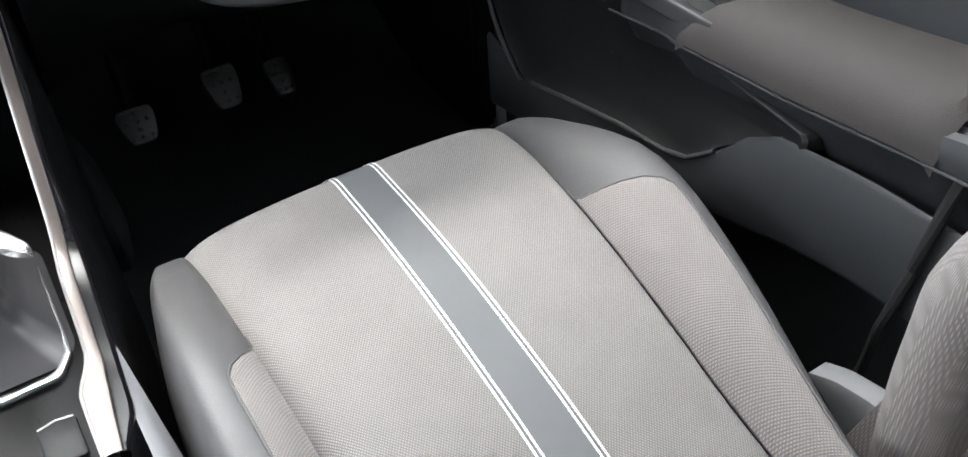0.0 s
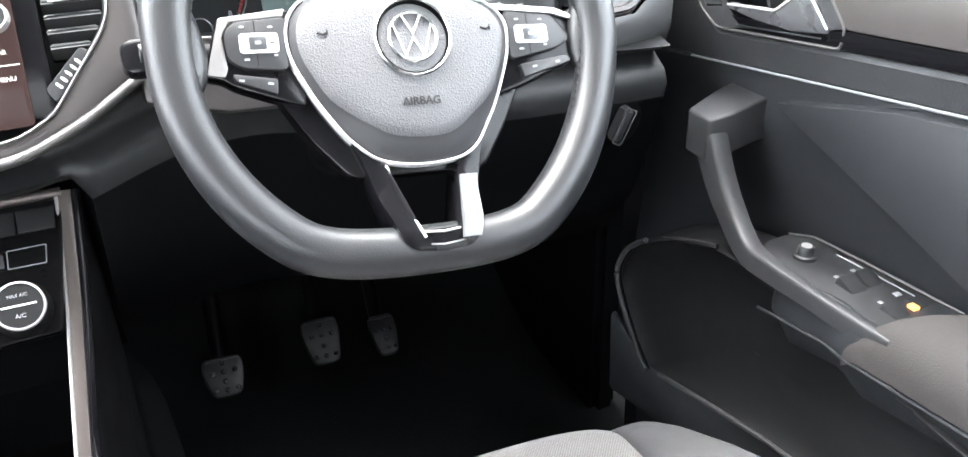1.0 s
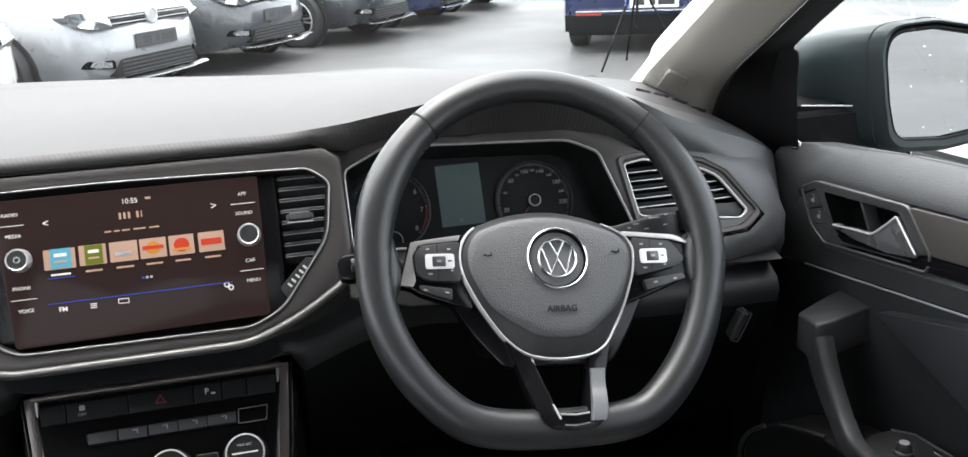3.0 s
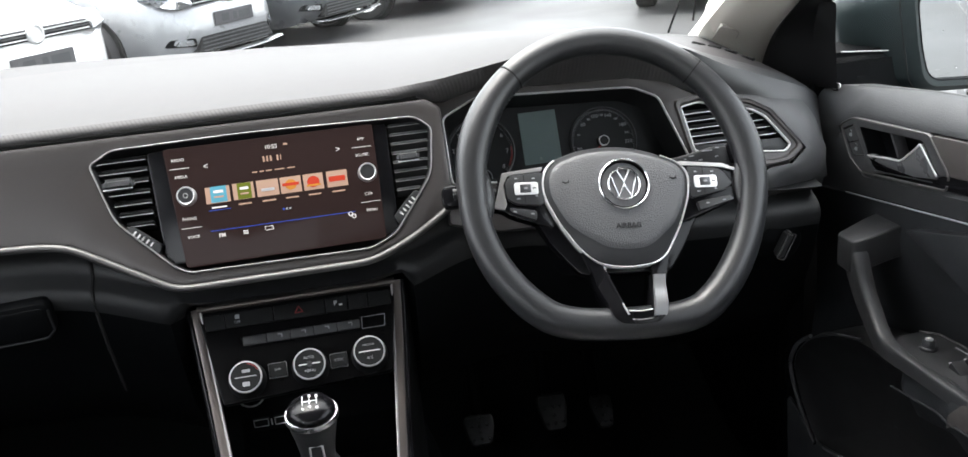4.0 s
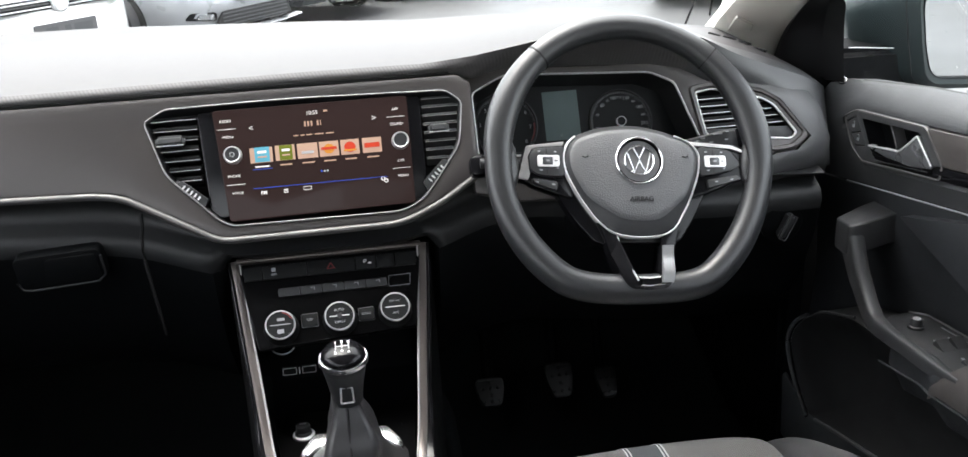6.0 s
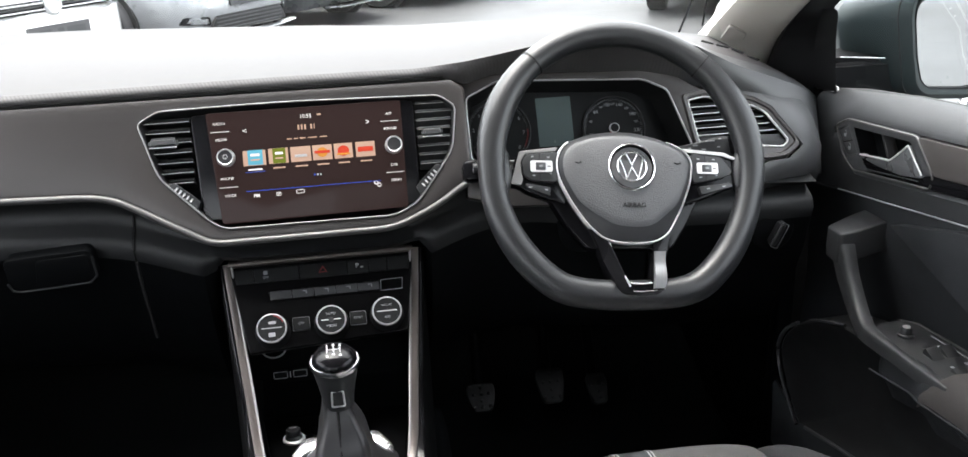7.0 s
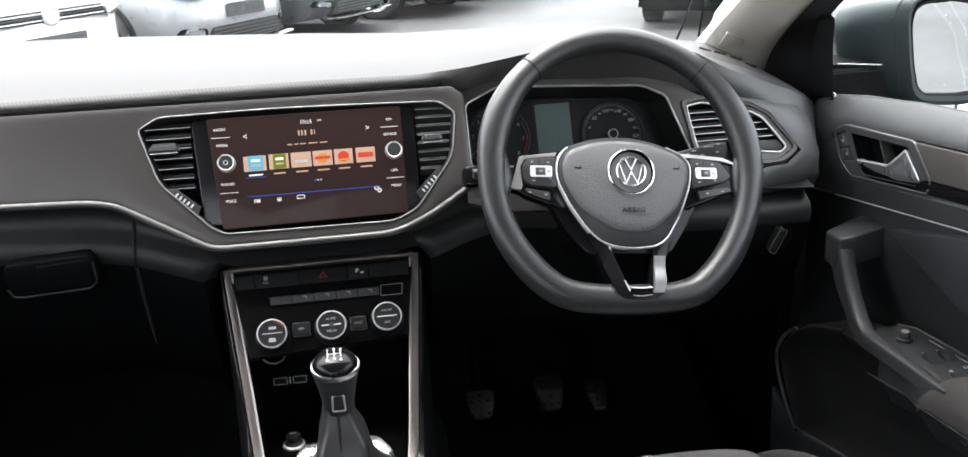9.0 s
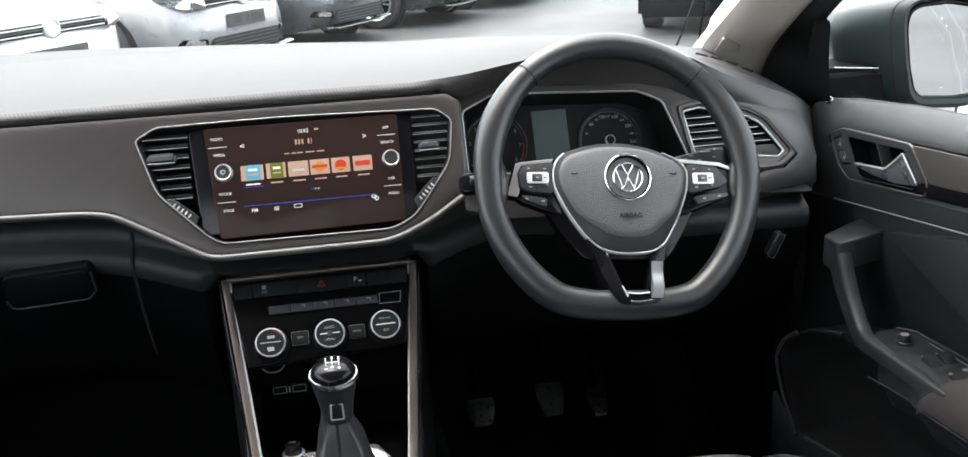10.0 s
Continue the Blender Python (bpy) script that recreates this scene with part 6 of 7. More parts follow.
for x, y, w, h, k in ((0.7080, -0.122, 0.0085, 0.0105, 0.0075), (0.7285, -0.120, 0.0085, 0.0105, 0.0075), (0.7110, -0.168, 0.0080, 0.0090, 0.0045), (0.7340, -0.1650, 0.0055, 0.0070, 0.0030)):
    rocker = [[(x - w, y - h, 0.0038), (x - w, y + h, 0.0038)], [(x - w * 0.92, y - h * 0.9, 0.0048), (x - w * 0.92, y + h * 0.7, 0.004 + k)], [(x + w * 0.92, y - h * 0.9, 0.0048), (x + w * 0.92, y + h * 0.7, 0.004 + k)], [(x + w, y - h, 0.0038), (x + w, y + h, 0.0038)]]
    key = part("window_switch", grid([[(px, y - h * 1.0, 0.0038) if j == 0 else (px, y + h, 0.0038) if j == 3 else (r[j - 1][0], r[j - 1][1], r[j - 1][2]) for j in range(4)] for px, r in zip((x - w, x - w * 0.92, x + w * 0.92, x + w), rocker)]), M_SOFT, panel, "black window switch")
    if k > 0.004:
        part("switch_mark", prism(rounded([(x - 0.0020, y + h + 0.005), (x + 0.0020, y + h + 0.005), (x + 0.0020, y + h + 0.009), (x - 0.0020, y + h + 0.009)], 0.0008), 0.0038, 0.0046), M_COVER, key)
part("switch_mark", prism(rounded([(0.7300, -0.1455), (0.7365, -0.1455), (0.7365, -0.1510), (0.7300, -0.1510)][::-1], 0.001), 0.0038, 0.0046), M_COVER, panel)
part("child_lock_lamp", prism(rounded([(0.7255, -0.1735), (0.7320, -0.1735), (0.7320, -0.1655), (0.7255, -0.1655)], 0.001), 0.0036, 0.0064, 0.0006), M_AMBER, panel, "small amber lit lamp")
part("panel_line", tube([(0.723, -0.025, 0.005), (0.740, -0.041, 0.005), (0.7475, -0.100, 0.005), (0.757, -0.195, 0.005)], 0.0011, 6), M_STRIP, panel, "satin grey outer panel edge")
part("panel_line", tube([(0.736, -0.075, 0.0044), (0.7435, -0.157, 0.0044)], 0.0007, 6), M_DIM, panel)
part("panel_line", tube([(0.676, -0.062, 0.0044), (0.677, -0.198, 0.0044)], 0.0007, 6), M_DIM, panel)

# loudspeaker bulge, the armrest's shade put into its black, and the door pocket below
SPK = Matrix.Translation((0.672, 0, 0)) @ Matrix(((0, 0, -1, 0), (1, 0, 0, 0), (0, 1, 0, 0), (0, 0, 0, 1)))
# outline drawn on to y -0.33 to darken the recess under the armrest
spk_line = rounded([(0.013, 0.7355), (0.082, 0.7130), (0.138, 0.6815), (0.173, 0.6440), (0.180, 0.6170), (0.155, 0.5750), (0.110, 0.5330), (0.000, 0.5600), (-0.095, 0.5800), (-0.172, 0.5890), (-0.210, 0.6060), (-0.245, 0.6480), (-0.330, 0.6860), (-0.330, 0.7080), (-0.200, 0.7200), (-0.060, 0.740)], [0.02, 0.04, 0.04, 0.03, 0.03, 0.03, 0.012, 0.03, 0.03, 0.03, 0.03, 0.03, 0.008, 0.008, 0.03, 0.03], 5)
def spk(s, d):
    return [(-0.04 + (x + 0.04) * s, 0.64 + (z - 0.64) * s, d) for x, z in spk_line]
part("speaker_bulge", grid([spk(1.03, -0.06), spk(1.02, -0.012), spk(1.0, -0.002), spk(0.98, 0.0), spk(0.95, -0.004), spk(0.80, -0.013), spk(0.5, -0.018), spk(0.02, -0.019)], closed_u=True), M_KEYDARK, door, "black loudspeaker bulge", at=door_m.inverted() @ SPK)
# lip beads in paler plastic: the highlight on the rim is in their colour
lip_line = [(0.668, y, z) for y, z in curve_points([(0.125, 0.690), (0.158, 0.664), (0.176, 0.634), (0.176, 0.612), (0.155, 0.577), (0.118, 0.539), (0.106, 0.532)], 5)]
part("bulge_lip", under(door_m, tube(lip_line, 0.0030, 8)), M_GREY, door, "rounded lip of the loudspeaker bulge")
part("bulge_lip", under(door_m, tube([(0.673, 0.013, 0.7365), (0.670, 0.050, 0.726), (0.669, 0.082, 0.7145), (0.671, 0.100, 0.706)], [0.0026, 0.0024, 0.0018, 0.0008], 8)), M_PULL, door, "rounded lip of the loudspeaker bulge")
rows = []
for y in [0.19 - 0.035 * i for i in range(22)]:
    z = interp(y, [-0.60, -0.45, -0.395, -0.284, -0.245, -0.21, -0.172, -0.095, 0.0, 0.11, 0.19], [0.715, 0.7077, 0.7046, 0.6873, 0.647, 0.605, 0.588, 0.578, 0.558, 0.531, 0.56])
    fold = min(z - 0.03, interp(y, [-0.45, -0.40, -0.34, -0.264, -0.173, 0.0, 0.19], [0.590, 0.586, 0.574, 0.550, 0.526, 0.48, 0.44]))
    rows.append([(0.6800, y, z - 0.008), (0.6775, y, z - 0.001), (0.6740, y, z + 0.0005), (0.6705, y, z - 0.004), (0.674, y, fold + 0.012), (0.678, y, fold + 0.004), (0.686, y, fold - 0.003), (0.715, y, fold - 0.030), (0.722, y, 0.33)])
part("door_pocket", under(door_m, grid(rows)), M_POCKET, door, "dark grey door pocket", smooth=60)
part("rear_gap", under(door_m, tube([(0.672, -0.476, 0.80), (0.664, -0.470, 0.732), (0.664, -0.464, 0.661), (0.668, -0.452, 0.571), (0.690, -0.440, 0.493), (0.700, -0.42, 0.36)], 0.0055, 8)), M_SEAM, door, "dark gap behind the door")
# paler bead carrying the highlight on the pocket's edge
part("pocket_edge", under(door_m, tube([(r[2][0] - 0.004, r[2][1], r[2][2] + 0.001) for r in rows if -0.25 < r[0][1] < 0.12], 0.0026, 8)), M_CORNER, door)

# outer skin and the black corner behind the mirror
part("outer_skin", grid([[(y, z, -0.10 - 0.02 * math.sin(3 * (z - 0.3))) for y in yy] for z in (0.28, 0.5, 0.7, 0.85, 0.95)]), M_GREY, door, at=FACE)
part("window_seal", tube([(y, belt(y) - 0.003, shoulder(y) - 0.003) for y in yy if y < 0.18], 0.0042, 8), M_RUBBER, door, "black rubber window seal", at=FACE)
pane = part("side_window", grid([[(y, belt(y) - 0.01 + (interp(y, [-0.75, -0.35, 0.0, 0.12, 0.20], [1.44, 1.36, 1.22, 1.165, 1.12]) - belt(y) + 0.01) * t, -0.040 + 0.10 * t * t) for y in yy if y < 0.19] for t in (0, 0.25, 0.5, 0.75, 1)]), M_GLASS, door, "clear side window", at=FACE)
pane.visible_shadow = False

# ---- door mirror outside ----
mirror_m = pose(0.93, 0.22, 1.06)
mirror = thing("door_mirror", mirror_m, "dark grey door mirror with wet glass", "wing mirror")
M_HOUSING = surface("green_grey_paint", (0.016, 0.024, 0.025), 0.42, spec=0.3, vary=0.06)
GLASS = [(-0.083, 0.047), (-0.079, 0.067), (-0.062, 0.075), (-0.008, 0.0760), (0.076, 0.061), (0.110, 0.032), (0.115, -0.030), (0.097, -0.062), (0.026, -0.0660), (-0.044, -0.059), (-0.060, -0.046), (-0.072, -0.010)]
glass_shape = rounded(GLASS, 0.010, 4)
MG = Matrix.Rotation(radians(9), 4, "Z") @ Matrix.Rotation(radians(90), 4, "X")


def mirror_ring(grow, left, depth, high=0.0):
    """The housing's outline, grown beyond the glass, its side towards the car pushed out by left."""
    ring = []
    for x, y in glass_shape:
        k = ease(-x, -0.02, 0.06)
        ring.append((x * grow - left * k, y * (grow + 0.02) + 0.003 + high * (y > 0) * k - 0.011 * (y < -0.03) * ease(grow, 1.04, 1.08), depth))
    return ring


rows = [mirror_ring(1.01, 0.0, 0.004), mirror_ring(1.03, 0.001, 0.008), mirror_ring(1.06, 0.004, 0.009), mirror_ring(1.085, 0.008, 0.003), mirror_ring(1.095, 0.022, -0.02, -0.004),
        mirror_ring(1.085, 0.036, -0.06, -0.010), mirror_ring(1.06, 0.040, -0.10, -0.016), mirror_ring(0.86, 0.034, -0.14, -0.02), mirror_ring(0.40, 0.02, -0.165), mirror_ring(0.02, 0.0, -0.17)]
housing = part("housing", grid(rows, closed_u=True), M_HOUSING, mirror, "green-grey painted mirror housing", at=MG)
part("housing_seam", tube([(x, y, z + 0.0006) for x, y, z in mirror_ring(1.092, 0.013, -0.006, -0.002)], 0.0012, 6, closed=True), M_SEAM, housing, at=Matrix())
part("bezel", outline([(x * 1.005, y * 1.005) for x, y in glass_shape], 0.006, 0.006, 0.002), M_LOWER, mirror, "black mirror bezel", at=MG)
part("mirror_glass", prism(glass_shape, -0.004, 0.0), M_MIRROR, mirror, "silvered mirror glass", at=MG)
rng = random.Random(5)
for k in range(46):
    low = k % 3 == 0
    x, y = (rng.uniform(-0.06, 0.09), rng.uniform(-0.058, -0.045)) if low else (rng.uniform(-0.064, 0.09), rng.uniform(0.0, 0.066) if k % 2 else rng.uniform(-0.05, 0.06))
    r = rng.choice((0.0005, 0.0008, 0.0011, 0.0016))
    part("drop", lathe([(r, 0), (r * 0.9, r * 0.3), (r * 0.5, r * 0.5), (0, r * 0.55)], 8, m=pose(x, y, 0.0001)), M_DROP, mirror, at=MG)
foot = part("foot", box((0.180, 0.10, 0.080), (-0.115, 0.055, -0.050), 0.012, segments=3), M_LOWER, mirror, "black mirror foot")
part("foot_line", tube([(-0.176, 0.003, -0.0065), (-0.106, 0.003, -0.0125)], 0.0009, 6), M_SATIN, mirror)

# ---- body shell round the seats ----
def pillar(name, side, depth, material, label):
    """A trim board between two edge lines, from the dashboard's corner to the roof, bulging towards the seats; side: 1 or -1."""
    inner = curve_points([(0.600, 0.400, 1.030), (0.610, 0.362, 1.076), (0.604, 0.316, 1.100), (0.568, 0.088, 1.200), (0.466, -0.500, 1.460)], 5)
    outer = curve_points([(0.716, 0.410, 0.990), (0.708, 0.360, 1.020), (0.7000, 0.300, 1.082), (0.640, 0.050, 1.192), (0.4925, -0.554, 1.460)], 5)
    rows = []
    for k, (a, b) in enumerate(zip(inner, outer)):
        a, b = Vector(a), Vector(b)
        up = Vector(inner[min(k + 1, len(inner) - 1)]) - Vector(inner[max(k - 1, 0)])
        out = (b - a).cross(up).normalized()
        row = [a.lerp(b, j / 10) + out * (depth * (1 - (j / 5 - 1) ** 4)) for j in range(11)]
        row += [b - out * 0.006, a - out * 0.03]
        rows.append([(p.x * side, p.y, p.z) for p in row])
    return loose(name, grid(rows, closed_u=True, caps=True), material, label, "pillar", kind="structure")


pillar("pillar_right", 1, 0.008, M_PILLAR, "cream cloth windscreen pillar trim")
pillar("pillar_left", -1, 0.008, M_PILLAR, "cream cloth windscreen pillar trim")
# tweeter grille in the pillar's foot
tw_pts = [Vector((0.6155, 0.2941, 1.1052)), Vector((0.6496, 0.3101, 1.0902)), Vector((0.6839, 0.4309, 1.0335)), Vector((0.6321, 0.3659, 1.0725))]
c = sum(tw_pts, Vector()) / 4
ex = (tw_pts[1] - tw_pts[0]).normalized()
ez = Vector((-0.229, -0.360, -0.905))
ez = (ez - ex * ez.dot(ex)).normalized()
ey = ez.cross(ex)
TW = Matrix((ex, ey, ez)).transposed().to_4x4()
TW.translation = c + ez * 0.0092
tweeter = thing("tweeter_grille", TW, "cream tweeter grille in the windscreen pillar", "speaker grille")
flat = [((p - c).dot(ex), (p - c).dot(ey)) for p in tw_pts]
flat_line = rounded(flat, 0.008)
part("cover", prism(flat_line, -0.006, 0.0012, 0.0008), M_PILLAR, tweeter, "cream perforated cover")
part("rim", outline(flat_line, 0.0026, 0.0016, 0.0), M_GRILLE, tweeter)

# roof is out of view; its front edge limits overhead light on the seat
bm = grid([[(x, y, 1.49 - 0.05 * (x / 0.7) ** 2 - 0.06 * ease(y, -0.5, -0.05)) for x in [-0.70 + 0.1 * i for i in range(15)]] for y in [-1.95 + 0.12 * i for i in range(17)]])
roof = loose("ceiling", bm, M_ROOF, "pale cloth headliner", "headliner", kind="structure")
mod = roof.modifiers.new("thick", "SOLIDIFY")
mod.thickness = -0.05
# plain panels out of view, added to close the cabin and limit its light
for name, size, centre in (("wall_left", (0.06, 2.75, 0.80), (-0.76, -0.55, 0.66)), ("wall_rear", (1.6, 0.06, 0.84), (0, -1.95, 0.70)), ("wall_rear_upper", (1.6, 0.06, 0.10), (0, -1.95, 1.48)), ("wall_right", (0.06, 1.2, 0.78), (0.77, -1.37, 0.68)), ("wall_right_upper", (0.06, 1.2, 0.12), (0.77, -1.37, 1.47)), ("wall_left_upper", (0.06, 1.2, 0.12), (-0.77, -1.37, 1.47)),
                           ("post_left", (0.06, 0.16, 0.55), (-0.74, -0.75, 1.22)), ("post_right", (0.06, 0.16, 0.55), (0.77, -0.86, 1.22))):
    loose(name, box(size, centre, 0.01), M_GREY, "dark grey plain car body panel", "body panel", kind="structure")

# board added outside the door to keep stray light out of the footwell
loose("wall_leak_stop", box((0.03, 2.2, 0.66), (0.850, 0.05, 0.60), 0.01), M_LOWER, "black board added outside the door against light leaks", "body panel", kind="structure")
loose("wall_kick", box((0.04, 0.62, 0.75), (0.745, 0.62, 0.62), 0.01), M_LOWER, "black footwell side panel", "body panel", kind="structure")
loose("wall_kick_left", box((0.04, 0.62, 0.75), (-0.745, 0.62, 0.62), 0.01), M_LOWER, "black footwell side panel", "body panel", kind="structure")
inner_line = [(0.714, 0.400, 0.985), (0.706, 0.358, 1.020), (0.699, 0.298, 1.082), (0.639, 0.048, 1.192), (0.492, -0.556, 1.460)]
outer_line = [(0.736, 0.191, 1.012), (0.729, 0.187, 1.022), (0.715, 0.172, 1.118), (0.700, 0.118, 1.162), (0.540, -0.560, 1.455)]
rows = []
for a, b in zip(curve_points(inner_line, 6), curve_points(outer_line, 6)):
    a, b = Vector(a), Vector(b)
    rows.append([tuple(a), tuple(a.lerp(b, 0.14) + Vector((-0.012, -0.010, 0))), tuple(a.lerp(b, 0.62) + Vector((-0.007, -0.004, 0))), tuple(a.lerp(b, 0.72) + Vector((-0.001, 0.004, 0))), tuple(b), tuple(b + Vector((0.022, 0.05, 0))), tuple(a + Vector((0.06, 0.05, 0)))])
loose("trim_frame", grid(rows, closed_u=True, caps=True), M_SAIL, "black window frame beside the pillar", "window frame", kind="structure")

# windscreen
rows = []
for t in [k / 8 for k in range(9)]:
    rows.append([(x * (1 - 0.26 * t), (far_y(x) + 0.03) * (1 - t) + (-0.04 - 0.30 * (x / 0.7) ** 2) * t, 1.045 * (1 - t) + 1.44 * t + 0.03 * math.sin(math.pi * t)) for x in [-0.66 + 0.055 * i for i in range(25)]])
ws = loose("windscreen", grid(rows), M_GLASS, "clear wet windscreen", "windscreen", kind="structure")
ws.visible_shadow = False

# ---- outside: yard, neighbouring cars, wall ----
def asphalt():
    m, n, l, b = nodes_of("wet_asphalt")
    big = n.new("ShaderNodeTexNoise")
    big.inputs["Scale"].default_value, big.inputs["Detail"].default_value = 0.35, 8
    l.new(coords(n, l, 1), big.inputs["Vector"])
    small = n.new("ShaderNodeTexNoise")
    small.inputs["Scale"].default_value, small.inputs["Detail"].default_value = 60, 4
    l.new(coords(n, l, 1), small.inputs["Vector"])
    mix = n.new("ShaderNodeMixRGB")
    mix.inputs[1].default_value, mix.inputs[2].default_value = (0.030, 0.031, 0.032, 1), (0.070, 0.070, 0.070, 1)
    mid = n.new("ShaderNodeMath")
    mid.operation = "MULTIPLY_ADD"
    mid.inputs[1].default_value, mid.inputs[2].default_value = 0.5, 0.0
    l.new(small.outputs[0], mid.inputs[0])
    s = n.new("ShaderNodeMath")
    l.new(mid.outputs[0], s.inputs[0])
    l.new(big.outputs[0], s.inputs[1])
    l.new(s.outputs[0], mix.inputs[0])
    l.new(mix.outputs[0], b.inputs["Base Color"])
    b.inputs["Specular IOR Level"].default_value = 0.16
    r = n.new("ShaderNodeMapRange")
    r.inputs[1].default_value, r.inputs[2].default_value, r.inputs[3].default_value, r.inputs[4].default_value = 0.35, 0.65, 0.40, 0.7
    l.new(big.outputs[0], r.inputs[0])
    l.new(r.outputs[0], b.inputs["Roughness"])
    bump = n.new("ShaderNodeBump")
    bump.inputs["Strength"].default_value, bump.inputs["Distance"].default_value = 0.3, 0.004
    l.new(small.outputs[0], bump.inputs["Height"])
    l.new(bump.outputs[0], b.inputs["Normal"])
    return m


loose("ground", grid([[(x, y, 0) for x in (-400, -60, -15, 0, 15, 60, 400)] for y in (-400, -60, -15, 0, 15, 60, 400)]), asphalt(), "wet grey asphalt yard", "ground", kind="structure")
M_TYRE = surface("tyre_rubber", (0.02, 0.02, 0.021), 0.75, grain=0.3, grain_scale=120)
M_ALLOY = surface("alloy_wheel", (0.55, 0.56, 0.57), 0.3, metal=0.9)
M_LAMP = surface("headlamp_reflector", (0.32, 0.33, 0.34), 0.12, metal=0.7, coat=1.0, vary=0.35, vary_scale=30)
M_TAIL = surface("red_lens", (0.30, 0.012, 0.012), 0.12, coat=1.0)
M_PLATE_DARK = surface("dark_plate", (0.06, 0.06, 0.062), 0.3, vary=0.3, vary_scale=60)
M_PLATE = surface("white_plate", (0.75, 0.75, 0.74), 0.4)
M_PLATE_BLUE = surface("blue_plate_band", (0.03, 0.10, 0.45), 0.4)
M_TINT = surface("tinted_car_glass", (0.02, 0.023, 0.025), 0.06, coat=1.0)


def parked_car(name, m, paint, label, plate=M_PLATE_DARK, white_plate=False):
    """A hatchback, nose towards +x, wheels on z = 0: rounded body in sections, glasshouse, wheels, lamps, grille, bumper."""
    car = thing(name, m, label, "car", group="parked cars")
    def nose_x(y):
        return interp(abs(y), [0, 0.45, 0.60, 0.76, 0.85], [2.085, 2.08, 2.02, 1.88, 1.65])

    def section(x):
        w = interp(x, [-2.05, -1.9, -1.2, 0, 1.2, 1.65, 1.88, 2.02, 2.08], [0.66, 0.80, 0.88, 0.90, 0.89, 0.85, 0.76, 0.60, 0.45])
        top = interp(x, [-2.05, -1.9, -1.2, 0.6, 1.1, 1.6, 1.88, 2.0, 2.08], [0.86, 0.95, 0.97, 0.96, 0.94, 0.86, 0.76, 0.68, 0.60])
        low = interp(x, [-2.05, -1.8, 1.7, 1.95, 2.08], [0.42, 0.22, 0.20, 0.24, 0.34])
        pts = [(-w * 0.92, low), (-w, low + 0.12), (-w * 1.0, (low + top) / 2), (-w * 0.985, top - 0.14), (-w * 0.92, top - 0.04), (-w * 0.75, top), (-w * 0.3, top + 0.03)]
        return pts + [(-y, z) for y, z in pts[::-1]]

    xs_ = [-2.05, -2.0, -1.9, -1.7, -1.45, -1.2, -0.8, -0.4, 0, 0.4, 0.8, 1.0, 1.2, 1.4, 1.55, 1.7, 1.8, 1.88, 1.95, 2.02, 2.06, 2.08]
    body = part("body", grid([[(x, y, z) for y, z in section(x)] for x in xs_], closed_u=True, caps=True), paint, car, "painted body", smooth=50)
    rows = []
    for x0, x1, w, z in ((1.05, -1.95, 0.80, 0.955), (0.62, -1.85, 0.74, 1.20), (0.30, -1.70, 0.66, 1.38), (0.05, -1.55, 0.58, 1.45)):
        rows.append([(x, y * w, z) for x, y in rounded([(x0, -1), (x0, 1), (x1, 1), (x1, -1)], 0.25, 4)])
    part("windows", grid(rows[:3], closed_u=True), M_TINT, car, "dark car windows")
    part("roof", grid([rows[2], rows[3], [(-0.7 + (p[0] + 0.7) * 0.8, p[1] * 0.8, 1.475) for p in rows[3]]], closed_u=True, caps=True), paint, car, "painted roof")
    for wx in (1.28, -1.27):
        for s in (-1, 1):
            part("wheel_arch", lathe([(0.0, 0), (0.36, 0), (0.36, 0.05), (0.34, 0.055), (0.0, 0.055)], 36), M_SEAM, car, at=pose(wx, s * 0.865, 0.315, 90 * s, 0, 0))
            wh = part("wheel", lathe([(0.20, -0.09), (0.29, -0.10), (0.312, -0.085), (0.315, 0), (0.312, 0.075), (0.295, 0.098), (0.235, 0.102), (0.215, 0.095), (0.20, 0.08)], 40), M_TYRE, car, "black tyre", at=pose(wx, s * 0.84, 0.315, -90 * s, 0, 0))
            part("rim", lathe([(0.205, 0.09), (0.222, 0.1), (0.215, 0.104), (0.195, 0.085), (0.190, 0.02)], 40), M_ALLOY, wh, "alloy wheel rim")
            part("hub", lathe([(0, 0.05), (0.06, 0.05), (0.05, 0.085), (0, 0.088)], 20), M_ALLOY, wh)
            for k in range(5):
                for d in (-9, 9):
                    part("spoke", box((0.165, 0.022, 0.02), (0.125, 0, 0.078), 0.004, m=Matrix.Rotation(radians(72 * k + d), 4, "Z")), M_ALLOY, wh)
    # nose: grille, lamps, bumper openings
    nose = pose(2.03, 0, 0, 90, 0, 90)
    part("grille", prism(rounded([(-0.50, 0.66), (-0.46, 0.735), (0.46, 0.735), (0.50, 0.66)], 0.015), -0.10, 0.032, 0.008), M_GLOSS, car, "black grille", at=nose)
    for k in range(3):
        part("grille_bar", box((0.94, 0.010, 0.02), (0, 0.675 + 0.021 * k, 0.030), 0.003), M_SATIN if k != 1 else M_SOFT, car, "silver grille bar", at=nose)
    part("badge", lathe([(0, 0.0), (0.068, 0.0), (0.068, 0.016), (0.055, 0.022), (0.05, 0.012), (0, 0.012)], 28), M_SATIN, car, "round silver badge", at=nose @ pose(0, 0.70, 0.035))
